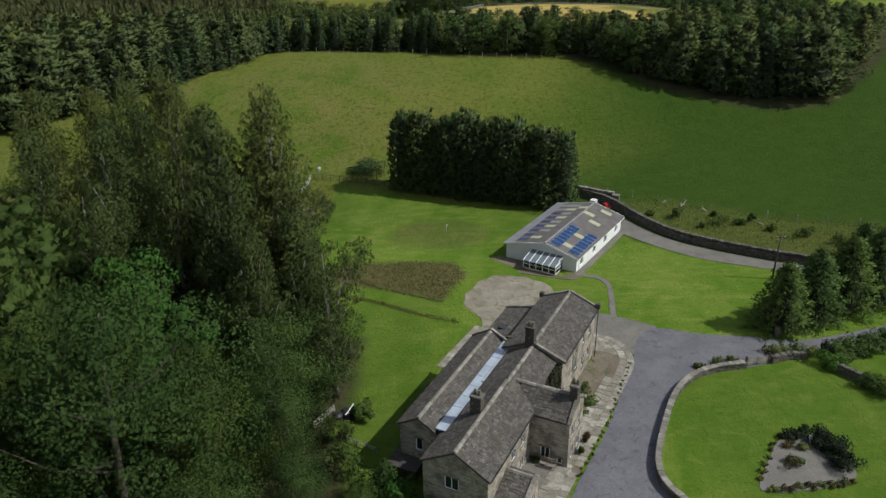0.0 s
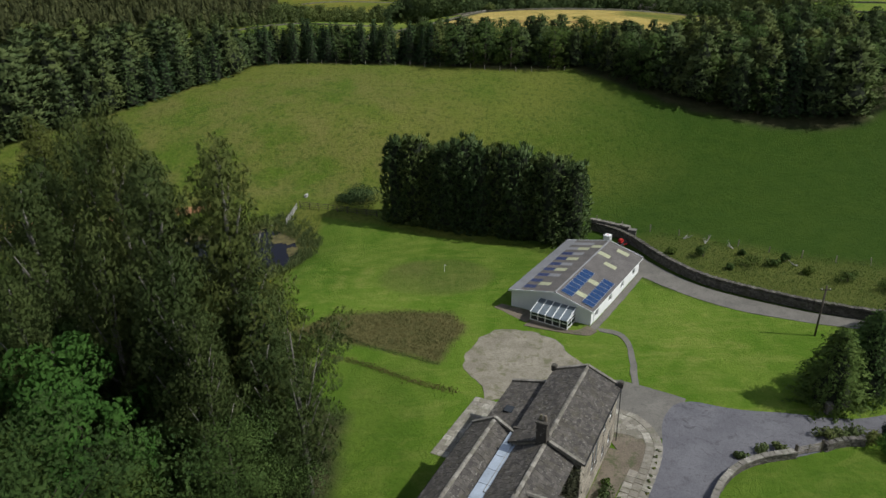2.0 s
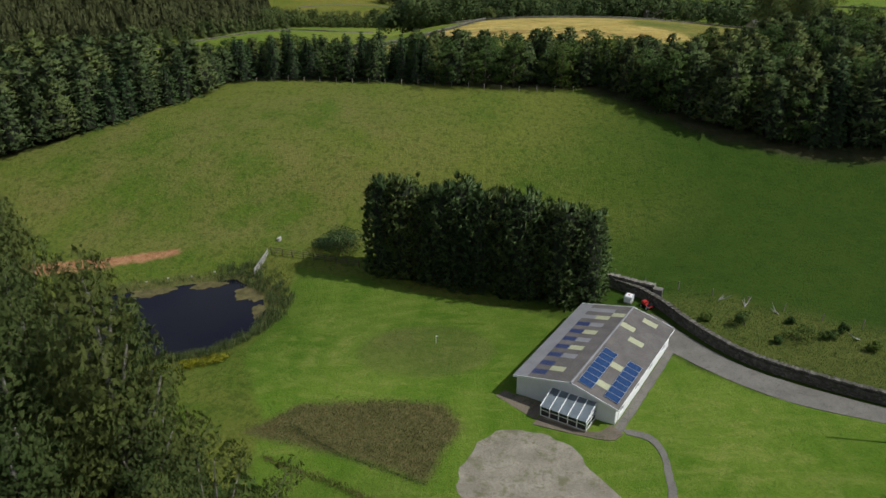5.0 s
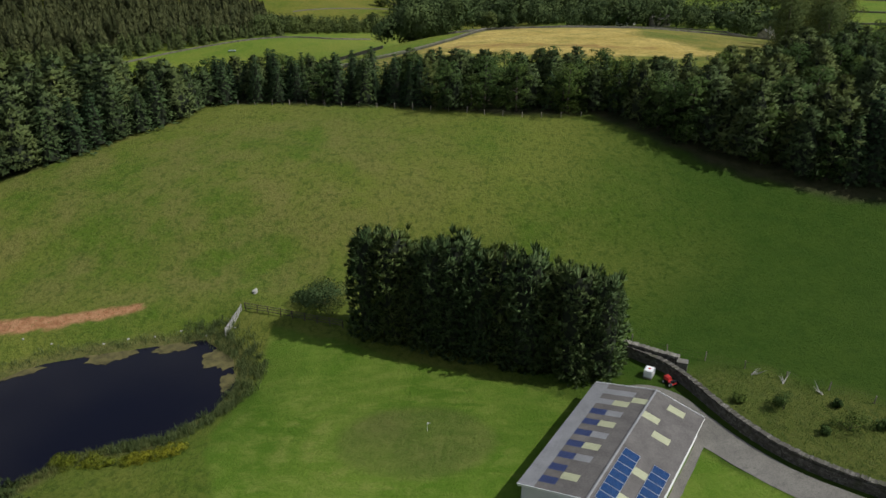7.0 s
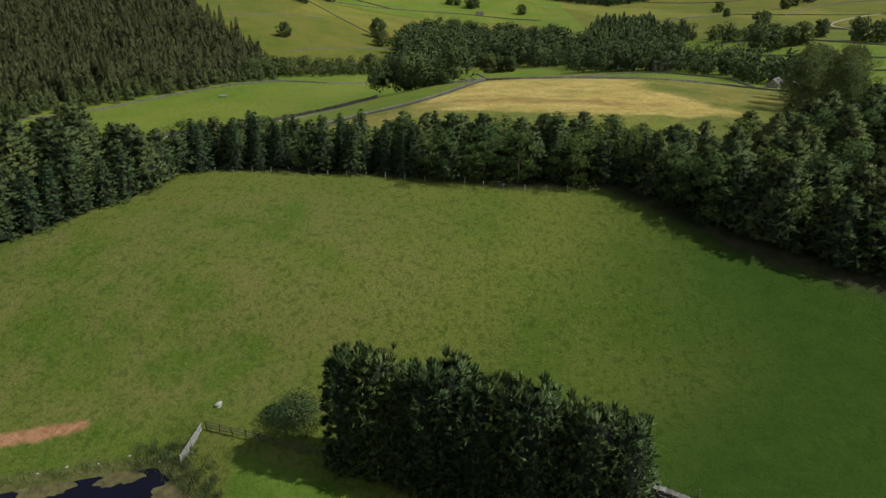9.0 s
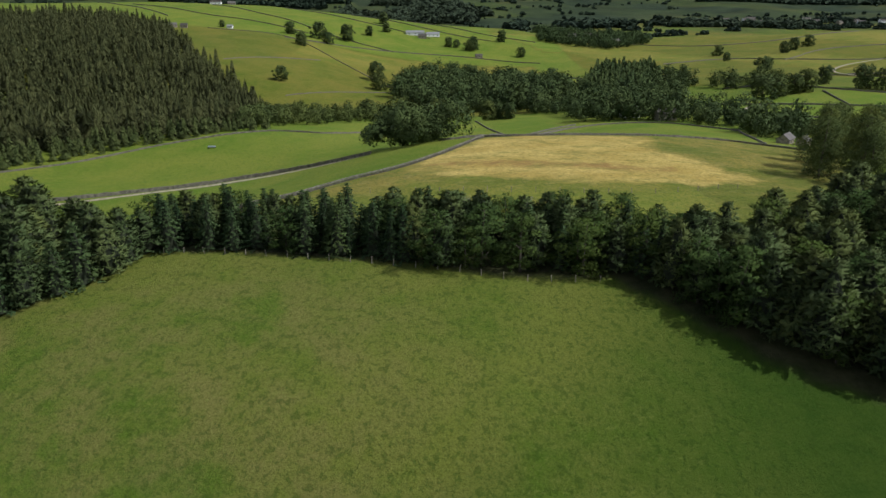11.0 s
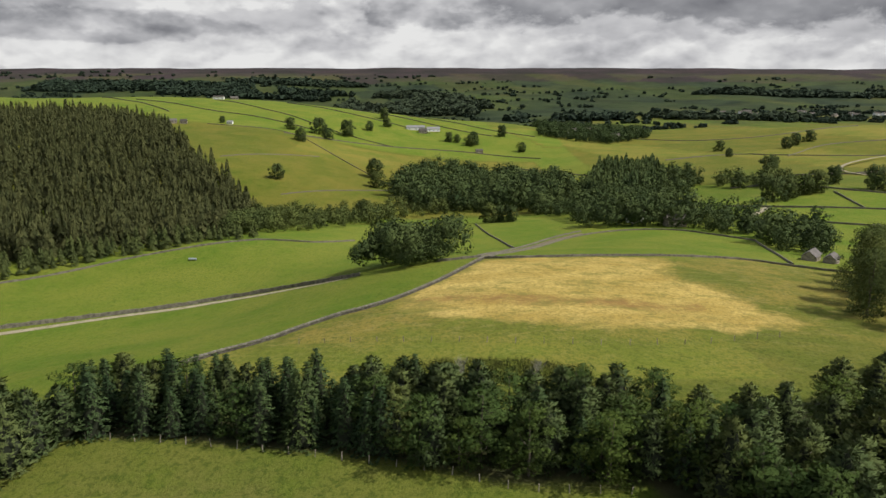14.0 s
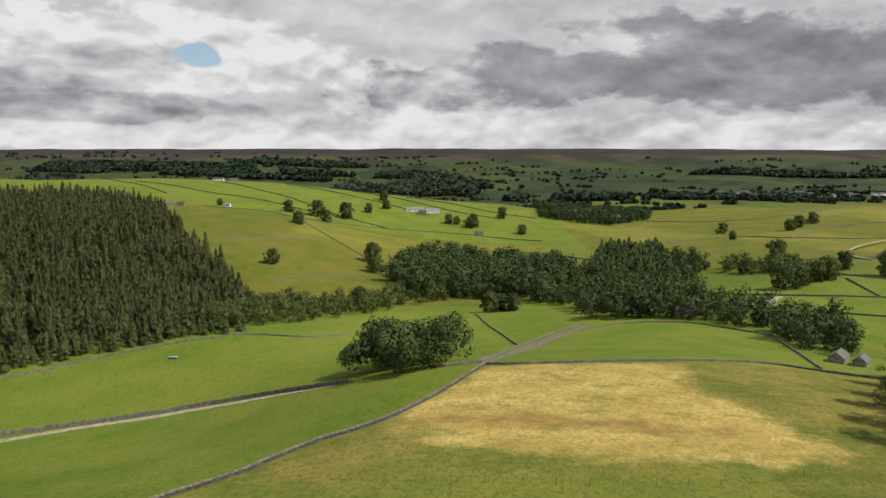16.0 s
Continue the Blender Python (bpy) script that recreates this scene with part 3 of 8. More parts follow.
def outline_distance(poly, x, y):
    """Distance to a closed outline, negative inside."""
    d2, inside = np.full(x.shape, 1e18), np.zeros(x.shape, bool)
    for (ax, ay), (bx, by) in zip(poly, poly[1:] + poly[:1]):
        ex, ey = bx - ax, by - ay
        t = np.clip(((x - ax) * ex + (y - ay) * ey) / (ex * ex + ey * ey), 0, 1)
        d2 = np.minimum(d2, (x - ax - ex * t) ** 2 + (y - ay - ey * t) ** 2)
        if ay != by:
            cross = ((ay > y) != (by > y)) & (x < ex * (y - ay) / (by - ay) + ax)
            inside ^= cross
    d = np.sqrt(d2)
    return np.where(inside, -d, d)


def ground(x, y):
    """Height of the ground: the land with the pond's basin in it."""
    x, y = np.atleast_1d(np.asarray(x, float)), np.atleast_1d(np.asarray(y, float))
    z = terrain(x, y)
    d = outline_distance(POND, x, y)
    k = np.clip(d / 9, 0, 1)
    bank = POND_Z + 0.12 + 0.10 * np.maximum(d, 0)
    z = np.where(d < 9, bank * (1 - k * k * (3 - 2 * k)) + z * (k * k * (3 - 2 * k)), z)
    return np.where(d < 0, POND_Z + 0.12 + np.maximum(d, -3) * 0.35, z)


def gz(x, y):
    return float(ground(x, y)[0])


def smooth_noise(x, y, scale, seed):
    """Cheap value noise in -1..1 on numpy arrays."""
    rng = np.random.RandomState(seed)
    tab = rng.rand(64, 64) * 2 - 1
    u, v = x / scale, y / scale
    i, j = np.floor(u).astype(int), np.floor(v).astype(int)
    a, b = u - i, v - j
    a, b = a * a * (3 - 2 * a), b * b * (3 - 2 * b)
    g = lambda p, q: tab[p % 64, q % 64]
    return (g(i, j) * (1 - a) + g(i + 1, j) * a) * (1 - b) + (g(i, j + 1) * (1 - a) + g(i + 1, j + 1) * a) * b


def soft(d, width):
    """1 inside an outline, 0 outside, over a soft edge."""
    return np.clip(0.5 - d / width, 0, 1)


GOLD = [(-12, 267), (1.5, 258), (13, 254.5), (28.5, 252), (45, 250), (62, 247), (78, 256), (70, 283), (66, 300), (70, 322), (56, 324), (39, 319.5), (22, 318), (15, 319), (6, 296), (-3, 281)]
MEADOW = [(-48, 226), (-30, 222), (0, 214), (40, 206), (75, 226), (100, 250), (118, 290), (134, 328), (126, 331), (111, 335), (100, 341), (74.5, 330), (56, 325), (39, 321), (22.6, 319.3), (15.5, 320.6), (0.7, 288.3), (-18.8, 268.8), (-42, 243)]
LAWN = [(-24, 58), (-17, 88), (-20, 104), (-24, 111), (-23, 119), (-21, 127), (-22, 137), (-10, 131), (18, 118), (27, 111), (36, 101.5), (50, 95),
        (60, 92), (60, 30), (-20, 30)]
RUSHES = [(-20, 97), (-15, 102), (-6.5, 102.4), (1.1, 101.3), (2.9, 97.4), (-0.6, 88.3), (-9.5, 93.0)]
BANK_ROUGH = [(29.5, 122), (33, 114.5), (38, 107.5), (46, 102), (58, 97), (75, 92), (75, 108), (57, 113), (44, 120), (35, 125)]
SOIL = [(-90, 129.5), (-60.3, 134.6), (-50.5, 137.4), (-41.3, 141.4), (-41.5, 142.4), (-51.5, 139.8), (-62.1, 138.0), (-90, 134)]
BELT = [(-50, 206), (-27, 203.5), (-2, 198.5), (13, 193), (30, 192), (36, 205), (5, 212), (-30, 217), (-52, 219)]
PLANT_R = [(29, 194), (34, 187.5), (40, 180), (46, 172), (51.5, 167), (64, 158.5), (80, 155.5), (87, 160), (112, 188), (122, 215), (114, 240), (98, 242), (78, 226), (60, 213), (45, 207), (36, 205)]
PLANT_L = [(-50, 208), (-51, 197), (-54, 192.5), (-64, 182.5), (-72, 176), (-84, 168), (-112, 152), (-150, 136), (-150, 180), (-120, 200), (-85, 214), (-52, 219)]
WOOD = [(-15, 30), (-9, 52), (-10, 68), (-10, 78), (-22, 86), (-40, 96), (-70, 86), (-110, 100), (-110, 20)]
FAR_TURN = radians(24)


def far_cell(x, y):
    """Fields beyond the belt, laid out in a leaning patchwork."""
    c, s = math.cos(FAR_TURN), math.sin(FAR_TURN)
    u, v = x * c + y * s, -x * s + y * c
    u, v = u + 18 * smooth_noise(u, v, 190, 5), v + 18 * smooth_noise(u, v, 170, 6)
    row = np.floor(v / 150)
    col = np.floor((u + 63 * np.sin(row * 4.1)) / 125)
    return row, col, u, v


def build_ground():
    ys = np.concatenate([np.arange(-70, 40, 3.0), np.arange(40, 150, 0.6), np.arange(150, 380, 1.2), 380 + np.cumsum(np.linspace(1.5, 40, 218))])
    half = np.concatenate([np.arange(0, 0.5, 0.6 / 120), np.arange(0.5, 1.05, 1.8 / 120), np.linspace(1.06, 2.3, 22)])
    ss = np.concatenate([-half[:0:-1], half])
    Y, S = np.meshgrid(ys, ss, indexing="ij")
    X = S * half_width(Y)
    x, y = X.ravel(), Y.ravel()
    z = ground(x, y)
    fine = np.clip((y - 380) / 300, 0, 1)
    z = z + fine * (2.0 * smooth_noise(x, y, 90, 1) + 5 * np.clip((y - 1400) / 800, 0, 1) * smooth_noise(x, y, 260, 2)) + 0.05 * smooth_noise(x, y, 2.3, 3) * (y < 380)
    nr, nc = Y.shape
    idx = np.arange(nr * nc).reshape(nr, nc)
    q = np.stack([idx[:-1, :-1], idx[:-1, 1:], idx[1:, 1:], idx[1:, :-1]], -1).reshape(-1, 4)
    me = bpy.data.meshes.new("ground")
    me.vertices.add(len(x))
    me.vertices.foreach_set("co", np.stack([x, y, z], -1).astype(np.float32).ravel())
    me.loops.add(q.size)
    me.loops.foreach_set("vertex_index", q.ravel().astype(np.int32))
    me.polygons.add(len(q))
    me.polygons.foreach_set("loop_start", np.arange(0, q.size, 4, dtype=np.int32))
    me.polygons.foreach_set("use_smooth", np.ones(len(q), bool))
    me.update(calc_edges=True)
    wob = lambda k, sc: k * smooth_noise(x, y, sc, 11) + 0.4 * k * smooth_noise(x, y, sc / 3, 12)
    gold = soft(outline_distance(GOLD, x, y) + wob(3, 13), 12)
    lawn = soft(outline_distance(LAWN, x, y) + wob(0.5, 4), 0.8)
    rough = np.maximum(soft(outline_distance(RUSHES, x, y) + wob(0.4, 3), 1.0), 0.30 * soft(outline_distance(BANK_ROUGH, x, y) + wob(1, 4), 3))
    putt = np.hypot((x + 1.2) / 9.2, (y - 112.3) / 6.4)
    rough = np.maximum(rough, 0.62 * np.clip((1.0 - putt) * 6, 0, 1) * (0.6 + 0.4 * smooth_noise(x, y, 5, 15)))
    pond = outline_distance(POND, x, y)
    rough = np.maximum(rough, 0.75 * soft(np.abs(pond - 0.3) - 1.3 + wob(0.6, 3), 1.6))
    floor = np.max([soft(outline_distance(p, x, y) + wob(0.8, 5), 2.0) for p in (BELT, PLANT_R, PLANT_L, WOOD)], axis=0)
    # where lusher grass and the painted cloud shadow lie, stronger to the right
    lush_shade = np.clip((x - 2 - 0.30 * (y - 140) + 9 * smooth_noise(x, y, 25, 31)) / 36, 0, 1) * np.clip((216 - y) / 12, 0, 1)
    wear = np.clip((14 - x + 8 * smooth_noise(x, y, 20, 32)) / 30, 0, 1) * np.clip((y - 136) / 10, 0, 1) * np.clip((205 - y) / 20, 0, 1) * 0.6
    lush_shade = lush_shade * (1 - lawn) * (1 - 0.50 * soft(outline_distance(BANK_ROUGH, x, y) + wob(1, 4), 3))
    # weaker painted shade on three stretches of the lawn
    lush_shade = np.maximum(lush_shade, 0.45 * lawn * np.maximum(np.clip((y - 101 + 4 * smooth_noise(x, y, 9, 33)) / 12, 0, 1), np.maximum(np.clip((x - 20) / 6, 0, 1) * np.clip((74 - y) / 4, 0, 1), np.clip((1 - x) / 5, 0, 1) * np.clip((92 - y) / 5, 0, 1))))
    swing = np.hypot((x + 1.2) / 9.2, (y - 112.3) / 6.4) + 0.05 * smooth_noise(x, y, 6, 34)
    mow = np.clip(1.25 - np.hypot((x + 8) / 24, (y - 114) / 14), 0, 1) * (0.42 + 0.40 * np.sin(swing * 17))
    mow = np.maximum(mow, 0.5 * np.clip(1.2 - np.hypot((x - 30) / 14, (y - 92) / 12), 0, 1))
    ring = np.hypot((x + 1.2) / 9.2, (y - 112.3) / 6.4)
    mow = np.where(ring < 1.0, 0.10, np.maximum(mow, 0.7 * np.clip(1 - np.abs(ring - 1.10) / 0.08, 0, 1)))
    rows = soft(np.abs(y - 271 + 0.16 * (x - 20)) - 2.5 + wob(2.5, 9), 4) * (x < 62)
    row, col, _, _ = far_cell(x * 0.75, y * 0.75)
    patch = np.modf(np.abs(np.sin(row * 26.651 + col * 41.233) * 24634.6345))[0]
    # heather and bracken mask; it also spreads the painted cloud shadow over far slopes
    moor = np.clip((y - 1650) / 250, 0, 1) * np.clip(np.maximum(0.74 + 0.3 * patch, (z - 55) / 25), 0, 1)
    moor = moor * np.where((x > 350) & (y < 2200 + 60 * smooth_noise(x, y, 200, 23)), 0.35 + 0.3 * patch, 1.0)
    dry = soft(outline_distance(MEADOW, x, y) + wob(1.5, 7), 4) * np.clip(0.50 + (y - 238 + 6 * smooth_noise(x, y, 18, 35)) / 30, 0.45, 1)
    soil = soft(outline_distance(SOIL, x, y) + wob(0.4, 2), 0.5)
    row, col, _, _ = far_cell(x, y)
    tint = np.modf(np.abs(np.sin(row * 12.9898 + col * 78.233) * 43758.5453))[0] * np.clip((y - 395) / 30, 0, 1)
    tint = np.where((y > 222) & (y <= 600) & ((x < 60) | (y > 322)), 0.27 + 0.06 * np.clip(tint, 0, 1), tint)
    # the sunlit spur keeps its bright sheep pastures above the bracken-brown slope
    tint = np.where((y > 930) & (x < 60) & (y < 1500), 0.27 + 0.06 * tint, tint)
    tint = np.where((y > 600) & (y <= 930) & (x < 100), 0.48 + 0.12 * tint + 0.22 * np.clip((y - 820) / 90 + 0.7 * smooth_noise(x, y, 60, 36), 0, 1) * (x > -150), tint)
    tint = np.where((y > 680) & (x > 150) & (y < 1400), 0.48 + 0.34 * tint, tint)
    for name, chans in (("cover", (gold, lawn, rough, floor)), ("cover_more", (moor, soil, tint, dry)), ("cover_third", (lush_shade, wear, mow, rows))):
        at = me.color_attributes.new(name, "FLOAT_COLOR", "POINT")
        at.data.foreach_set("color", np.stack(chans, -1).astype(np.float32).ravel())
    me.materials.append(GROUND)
    return tagged(new("ground", me), "green pasture and mown lawn rising to heather moor", "ground", kind="structure")


build_ground()


def resample(pts, n):
    p = np.array(pts, float)
    d = np.concatenate([[0], np.cumsum(np.hypot(*np.diff(p, axis=0).T))])
    t = np.linspace(0, d[-1], n)
    return np.stack([np.interp(t, d, p[:, 0]), np.interp(t, d, p[:, 1])], -1)


def rounded(pts, times=2):
    """Corner cutting on an open line."""
    p = np.array(pts, float)
    for _ in range(times):
        a, b = p[:-1] * 0.75 + p[1:] * 0.25, p[:-1] * 0.25 + p[1:] * 0.75
        p = np.concatenate([p[:1], np.stack([a, b], 1).reshape(-1, 2), p[-1:]])
    return p


def sheet(name, left, right, mat, label, category, off=0.05, step=0.8, across=8, paired=False):
    """A paved strip between two edges, laid on the ground."""
    l, r = rounded(left), rounded(right)
    n = max(4, int(max(np.hypot(*np.diff(l, axis=0).T).sum(), np.hypot(*np.diff(r, axis=0).T).sum()) / step))
    if not paired:
        l, r = resample(l, n), resample(r, n)
    n = len(l)
    t = np.linspace(0, 1, across + 1)[None, :, None]
    g = l[:, None] * (1 - t) + r[:, None] * t
    x, y = g[..., 0].ravel(), g[..., 1].ravel()
    x = x + 0.10 * smooth_noise(x, y, 1.3, 31)
    z = ground(x, y) + off
    k = np.arange(n * (across + 1)).reshape(n, across + 1)
    q = np.stack([k[:-1, :-1], k[:-1, 1:], k[1:, 1:], k[1:, :-1]], -1).reshape(-1, 4)
    # a skirt down into the ground gives the paving its thickness
    rim = np.concatenate([k[:, 0], k[-1, 1:], k[::-1, -1][1:], k[0, ::-1][1:-1]])
    v = np.stack([x, y, z], -1)
    low = v[rim] - np.array([0, 0, 0.2])
    m0 = len(v)
    v = np.concatenate([v, low])
    sk = [(rim[i], rim[(i + 1) % len(rim)], m0 + (i + 1) % len(rim), m0 + i) for i in range(len(rim))]
    me = mesh_from(name, v, list(map(tuple, q)) + sk, mat)
    return tagged(new(name, me), label, category, kind="structure")


DRIVE_L = [(5, 38), (8.4, 45.5), (11.5, 51.6), (13.2, 54.8), (15.8, 59.5), (19.2, 67.3), (21.3, 72), (22.5, 77), (25.6, 80.3), (30.2, 78.1), (36.5, 77.4), (40.5, 76.2), (44.3, 76.6), (53.9, 79.5), (80, 88)]
DRIVE_R = [(22.5, 38), (20.6, 46.5), (18.8, 51.6), (19.3, 55.2), (21.0, 59.4), (23.6, 65), (26.2, 67.9), (27.6, 68.9), (29.5, 69.7), (31.5, 70), (35, 70.8), (40.5, 73), (46, 74.8), (53.5, 77.3), (80, 85.5)]
sheet("drive", DRIVE_L, DRIVE_R, TARMAC, "worn grey tarmac drive with damp patches", "road", paired=True)
sheet("forecourt", [(16.4, 79.5), (18.0, 84.7), (21.6, 83.1), (26.0, 80.2)], [(17.4, 75.0), (18.6, 74.6), (20.6, 74.0), (22.2, 73.0)], CONCRETE, "pale old concrete forecourt beside the drive", "pavement", 0.044)
sheet("garden_path", [(19.4, 96.2), (22.4, 95.2), (22.9, 92.5), (22.8, 90), (21.9, 84.5), (21.6, 82.6)], [(19.6, 95.2), (21.9, 94.2), (22.2, 92), (22.1, 90), (21.1, 84.5), (20.9, 82.6)], CONCRETE, "narrow grey path across the lawn", "path", 0.05, 0.6, 2)
sheet("farm_track", [(19.4, 119.6), (24, 121.8), (28.6, 120.0), (31.8, 113.0), (35.9, 106.8), (42.4, 101.8), (51.0, 96.7), (80, 88)], [(19.0, 115.6), (22.5, 115.0), (27.6, 112.0), (31.8, 106.0), (37.8, 100.2), (44.2, 97.0), (50.2, 94.6), (80, 85.5)], CONCRETE, "pale concrete track along the field wall", "road", 0.05)


def disc_sheet(name, c, radius, mat, label, category, off=0.05, squash=1.0, turn=0.0, seed=1, wob=0.08, rings=8, spokes=48):
    v, f = [], []
    rng = np.random.RandomState(seed)
    ph = rng.rand(4) * 6.28
    for i in range(rings + 1):
        for k in range(spokes):
            t = 2 * math.pi * k / spokes
            r = radius * i / rings * (1 + 0.02 * math.sin(11 * t + ph[3]) + 0.018 * math.sin(17 * t) + wob * (math.sin(2 * t + ph[0]) + 0.7 * math.sin(3 * t + ph[1]) + 0.5 * math.sin(5 * t + ph[2])))
            lx, ly = r * math.cos(t), r * math.sin(t) * squash
            x, y = c[0] + lx * math.cos(turn) - ly * math.sin(turn), c[1] + lx * math.sin(turn) + ly * math.cos(turn)
            v.append((x, y, gz(x, y) + off))
    for i in range(rings):
        for k in range(spokes):
            k2 = (k + 1) % spokes
            f.append((i * spokes + k, (i + 1) * spokes + k, (i + 1) * spokes + k2, i * spokes + k2))
    o = len(v)
    v += [(x, y, z - 0.25) for x, y, z in v[rings * spokes:]]
    f += [(rings * spokes + k, o + k, o + (k + 1) % spokes, rings * spokes + (k + 1) % spokes) for k in range(spokes)]
    return tagged(new(name, mesh_from(name, v, f, mat)), label, category, kind="structure")


disc_sheet("gravel_circle", (8.7, 89.0), 6.5, GRAVEL, "round bed of pale gravel with weeds", "gravel", 0.05, 1.06, 0.3, 4, 0.05)
sheet("gravel_way", [(4.3, 86), (4.5, 80.2)], [(14.6, 90.6), (17.9, 84.6)], GRAVEL, "pale gravel way to the yard", "gravel", 0.044)

# pond
pw = [p for p in POND]
pm = bmesh.new()
pv = [pm.verts.new((x * 1.0, y, POND_Z)) for x, y in pw]
ctr = Vector((sum(p[0] for p in pw) / len(pw), sum(p[1] for p in pw) / len(pw), POND_Z))
for v in pv:
    v.co += (v.co - ctr).normalized() * 1.2
pm.faces.new(pv)
bmesh.ops.triangulate(pm, faces=pm.faces[:])
pme = bpy.data.meshes.new("pond_water")
pm.to_mesh(pme)
pm.free()
pme.materials.append(WATER)
tagged(new("pond_water", pme), "still dark water of a garden pond", "water", kind="structure")
for c, r, sq, tu in (((-42.9, 132.4), 3.1, 0.55, 0.2), ((-35.0, 134.6), 2.5, 0.6, 0.25), ((-27.4, 132.2), 2.6, 1.25, 0.2), ((-53.4, 128.4), 3.2, 0.35, 0.5), ((-25.4, 126.5), 1.0, 1.9, 0.0)):
    bm = bmesh.new()
    n = 40
    rim = []
    for k in range(n):
        t = 2 * math.pi * k / n
        rr = r * (1 + 0.16 * math.sin(3 * t + c[0]) + 0.10 * math.sin(7 * t + c[1]) + 0.07 * math.sin(13 * t + c[0] * 2) + 0.05 * math.sin(19 * t))
        lx, ly = rr * math.cos(t), rr * math.sin(t) * sq
        rim.append((c[0] + lx * math.cos(tu) - ly * math.sin(tu), c[1] + lx * math.sin(tu) + ly * math.cos(tu)))
    top = [bm.verts.new((x, y, POND_Z + 0.035)) for x, y in rim]
    low = [bm.verts.new((x, y, POND_Z - 0.03)) for x, y in rim]
    bm.faces.new(top)
    for k in range(n):
        bm.faces.new((low[k], low[(k + 1) % n], top[(k + 1) % n], top[k]))
    me = bpy.data.meshes.new("weed_mat")
    bm.to_mesh(me)
    bm.free()
    me.materials.append(LICHEN)
    tagged(new("weed_mat", me), "olive mat of floating pond weed", "pond weed", "weed on the pond", "stuff")


# ---- trees ----
def unit(v):
    return v / np.maximum(np.linalg.norm(v, axis=-1, keepdims=True), 1e-9)


def cards(rng, c, axis, length, width, face=None):
    """Leaf cards: quads at c along axis, turned at random about it or facing a given way. length, width: arrays."""
    axis = unit(axis)
    side = unit(np.cross(axis, unit(rng.normal(size=c.shape)) if face is None else face))
    l, w = axis * length[:, None] * 0.5, side * width[:, None] * 0.5
    return np.stack([c - l - w * 0.5, c - l * 0.1 - w * -1.0, c + l + w * 0.3, c + l * 0.05 - w], 1)


def blob_leaves(rng, centres, radii, per, size, droop=0.0, aspect=1.3, loose=0.55):
    """Leaves in a shell round clump centres, lying over the outside of each clump."""
    n = len(centres) * per
    c = np.repeat(centres, per, 0)
    r = np.repeat(radii, per, 0)
    d = unit(rng.normal(size=(n, 3)))
    rad = r * (0.5 + 0.55 * rng.rand(n, 1) ** 0.5)
    face = unit(d + rng.normal(size=(n, 3)) * loose)
    ax = np.cross(face, unit(rng.normal(size=(n, 3)))) + np.array([0, 0, -droop])
    s = size * (0.6 + 0.8 * rng.rand(n))
    return cards(rng, c + d * rad, ax, s * aspect, s, face)


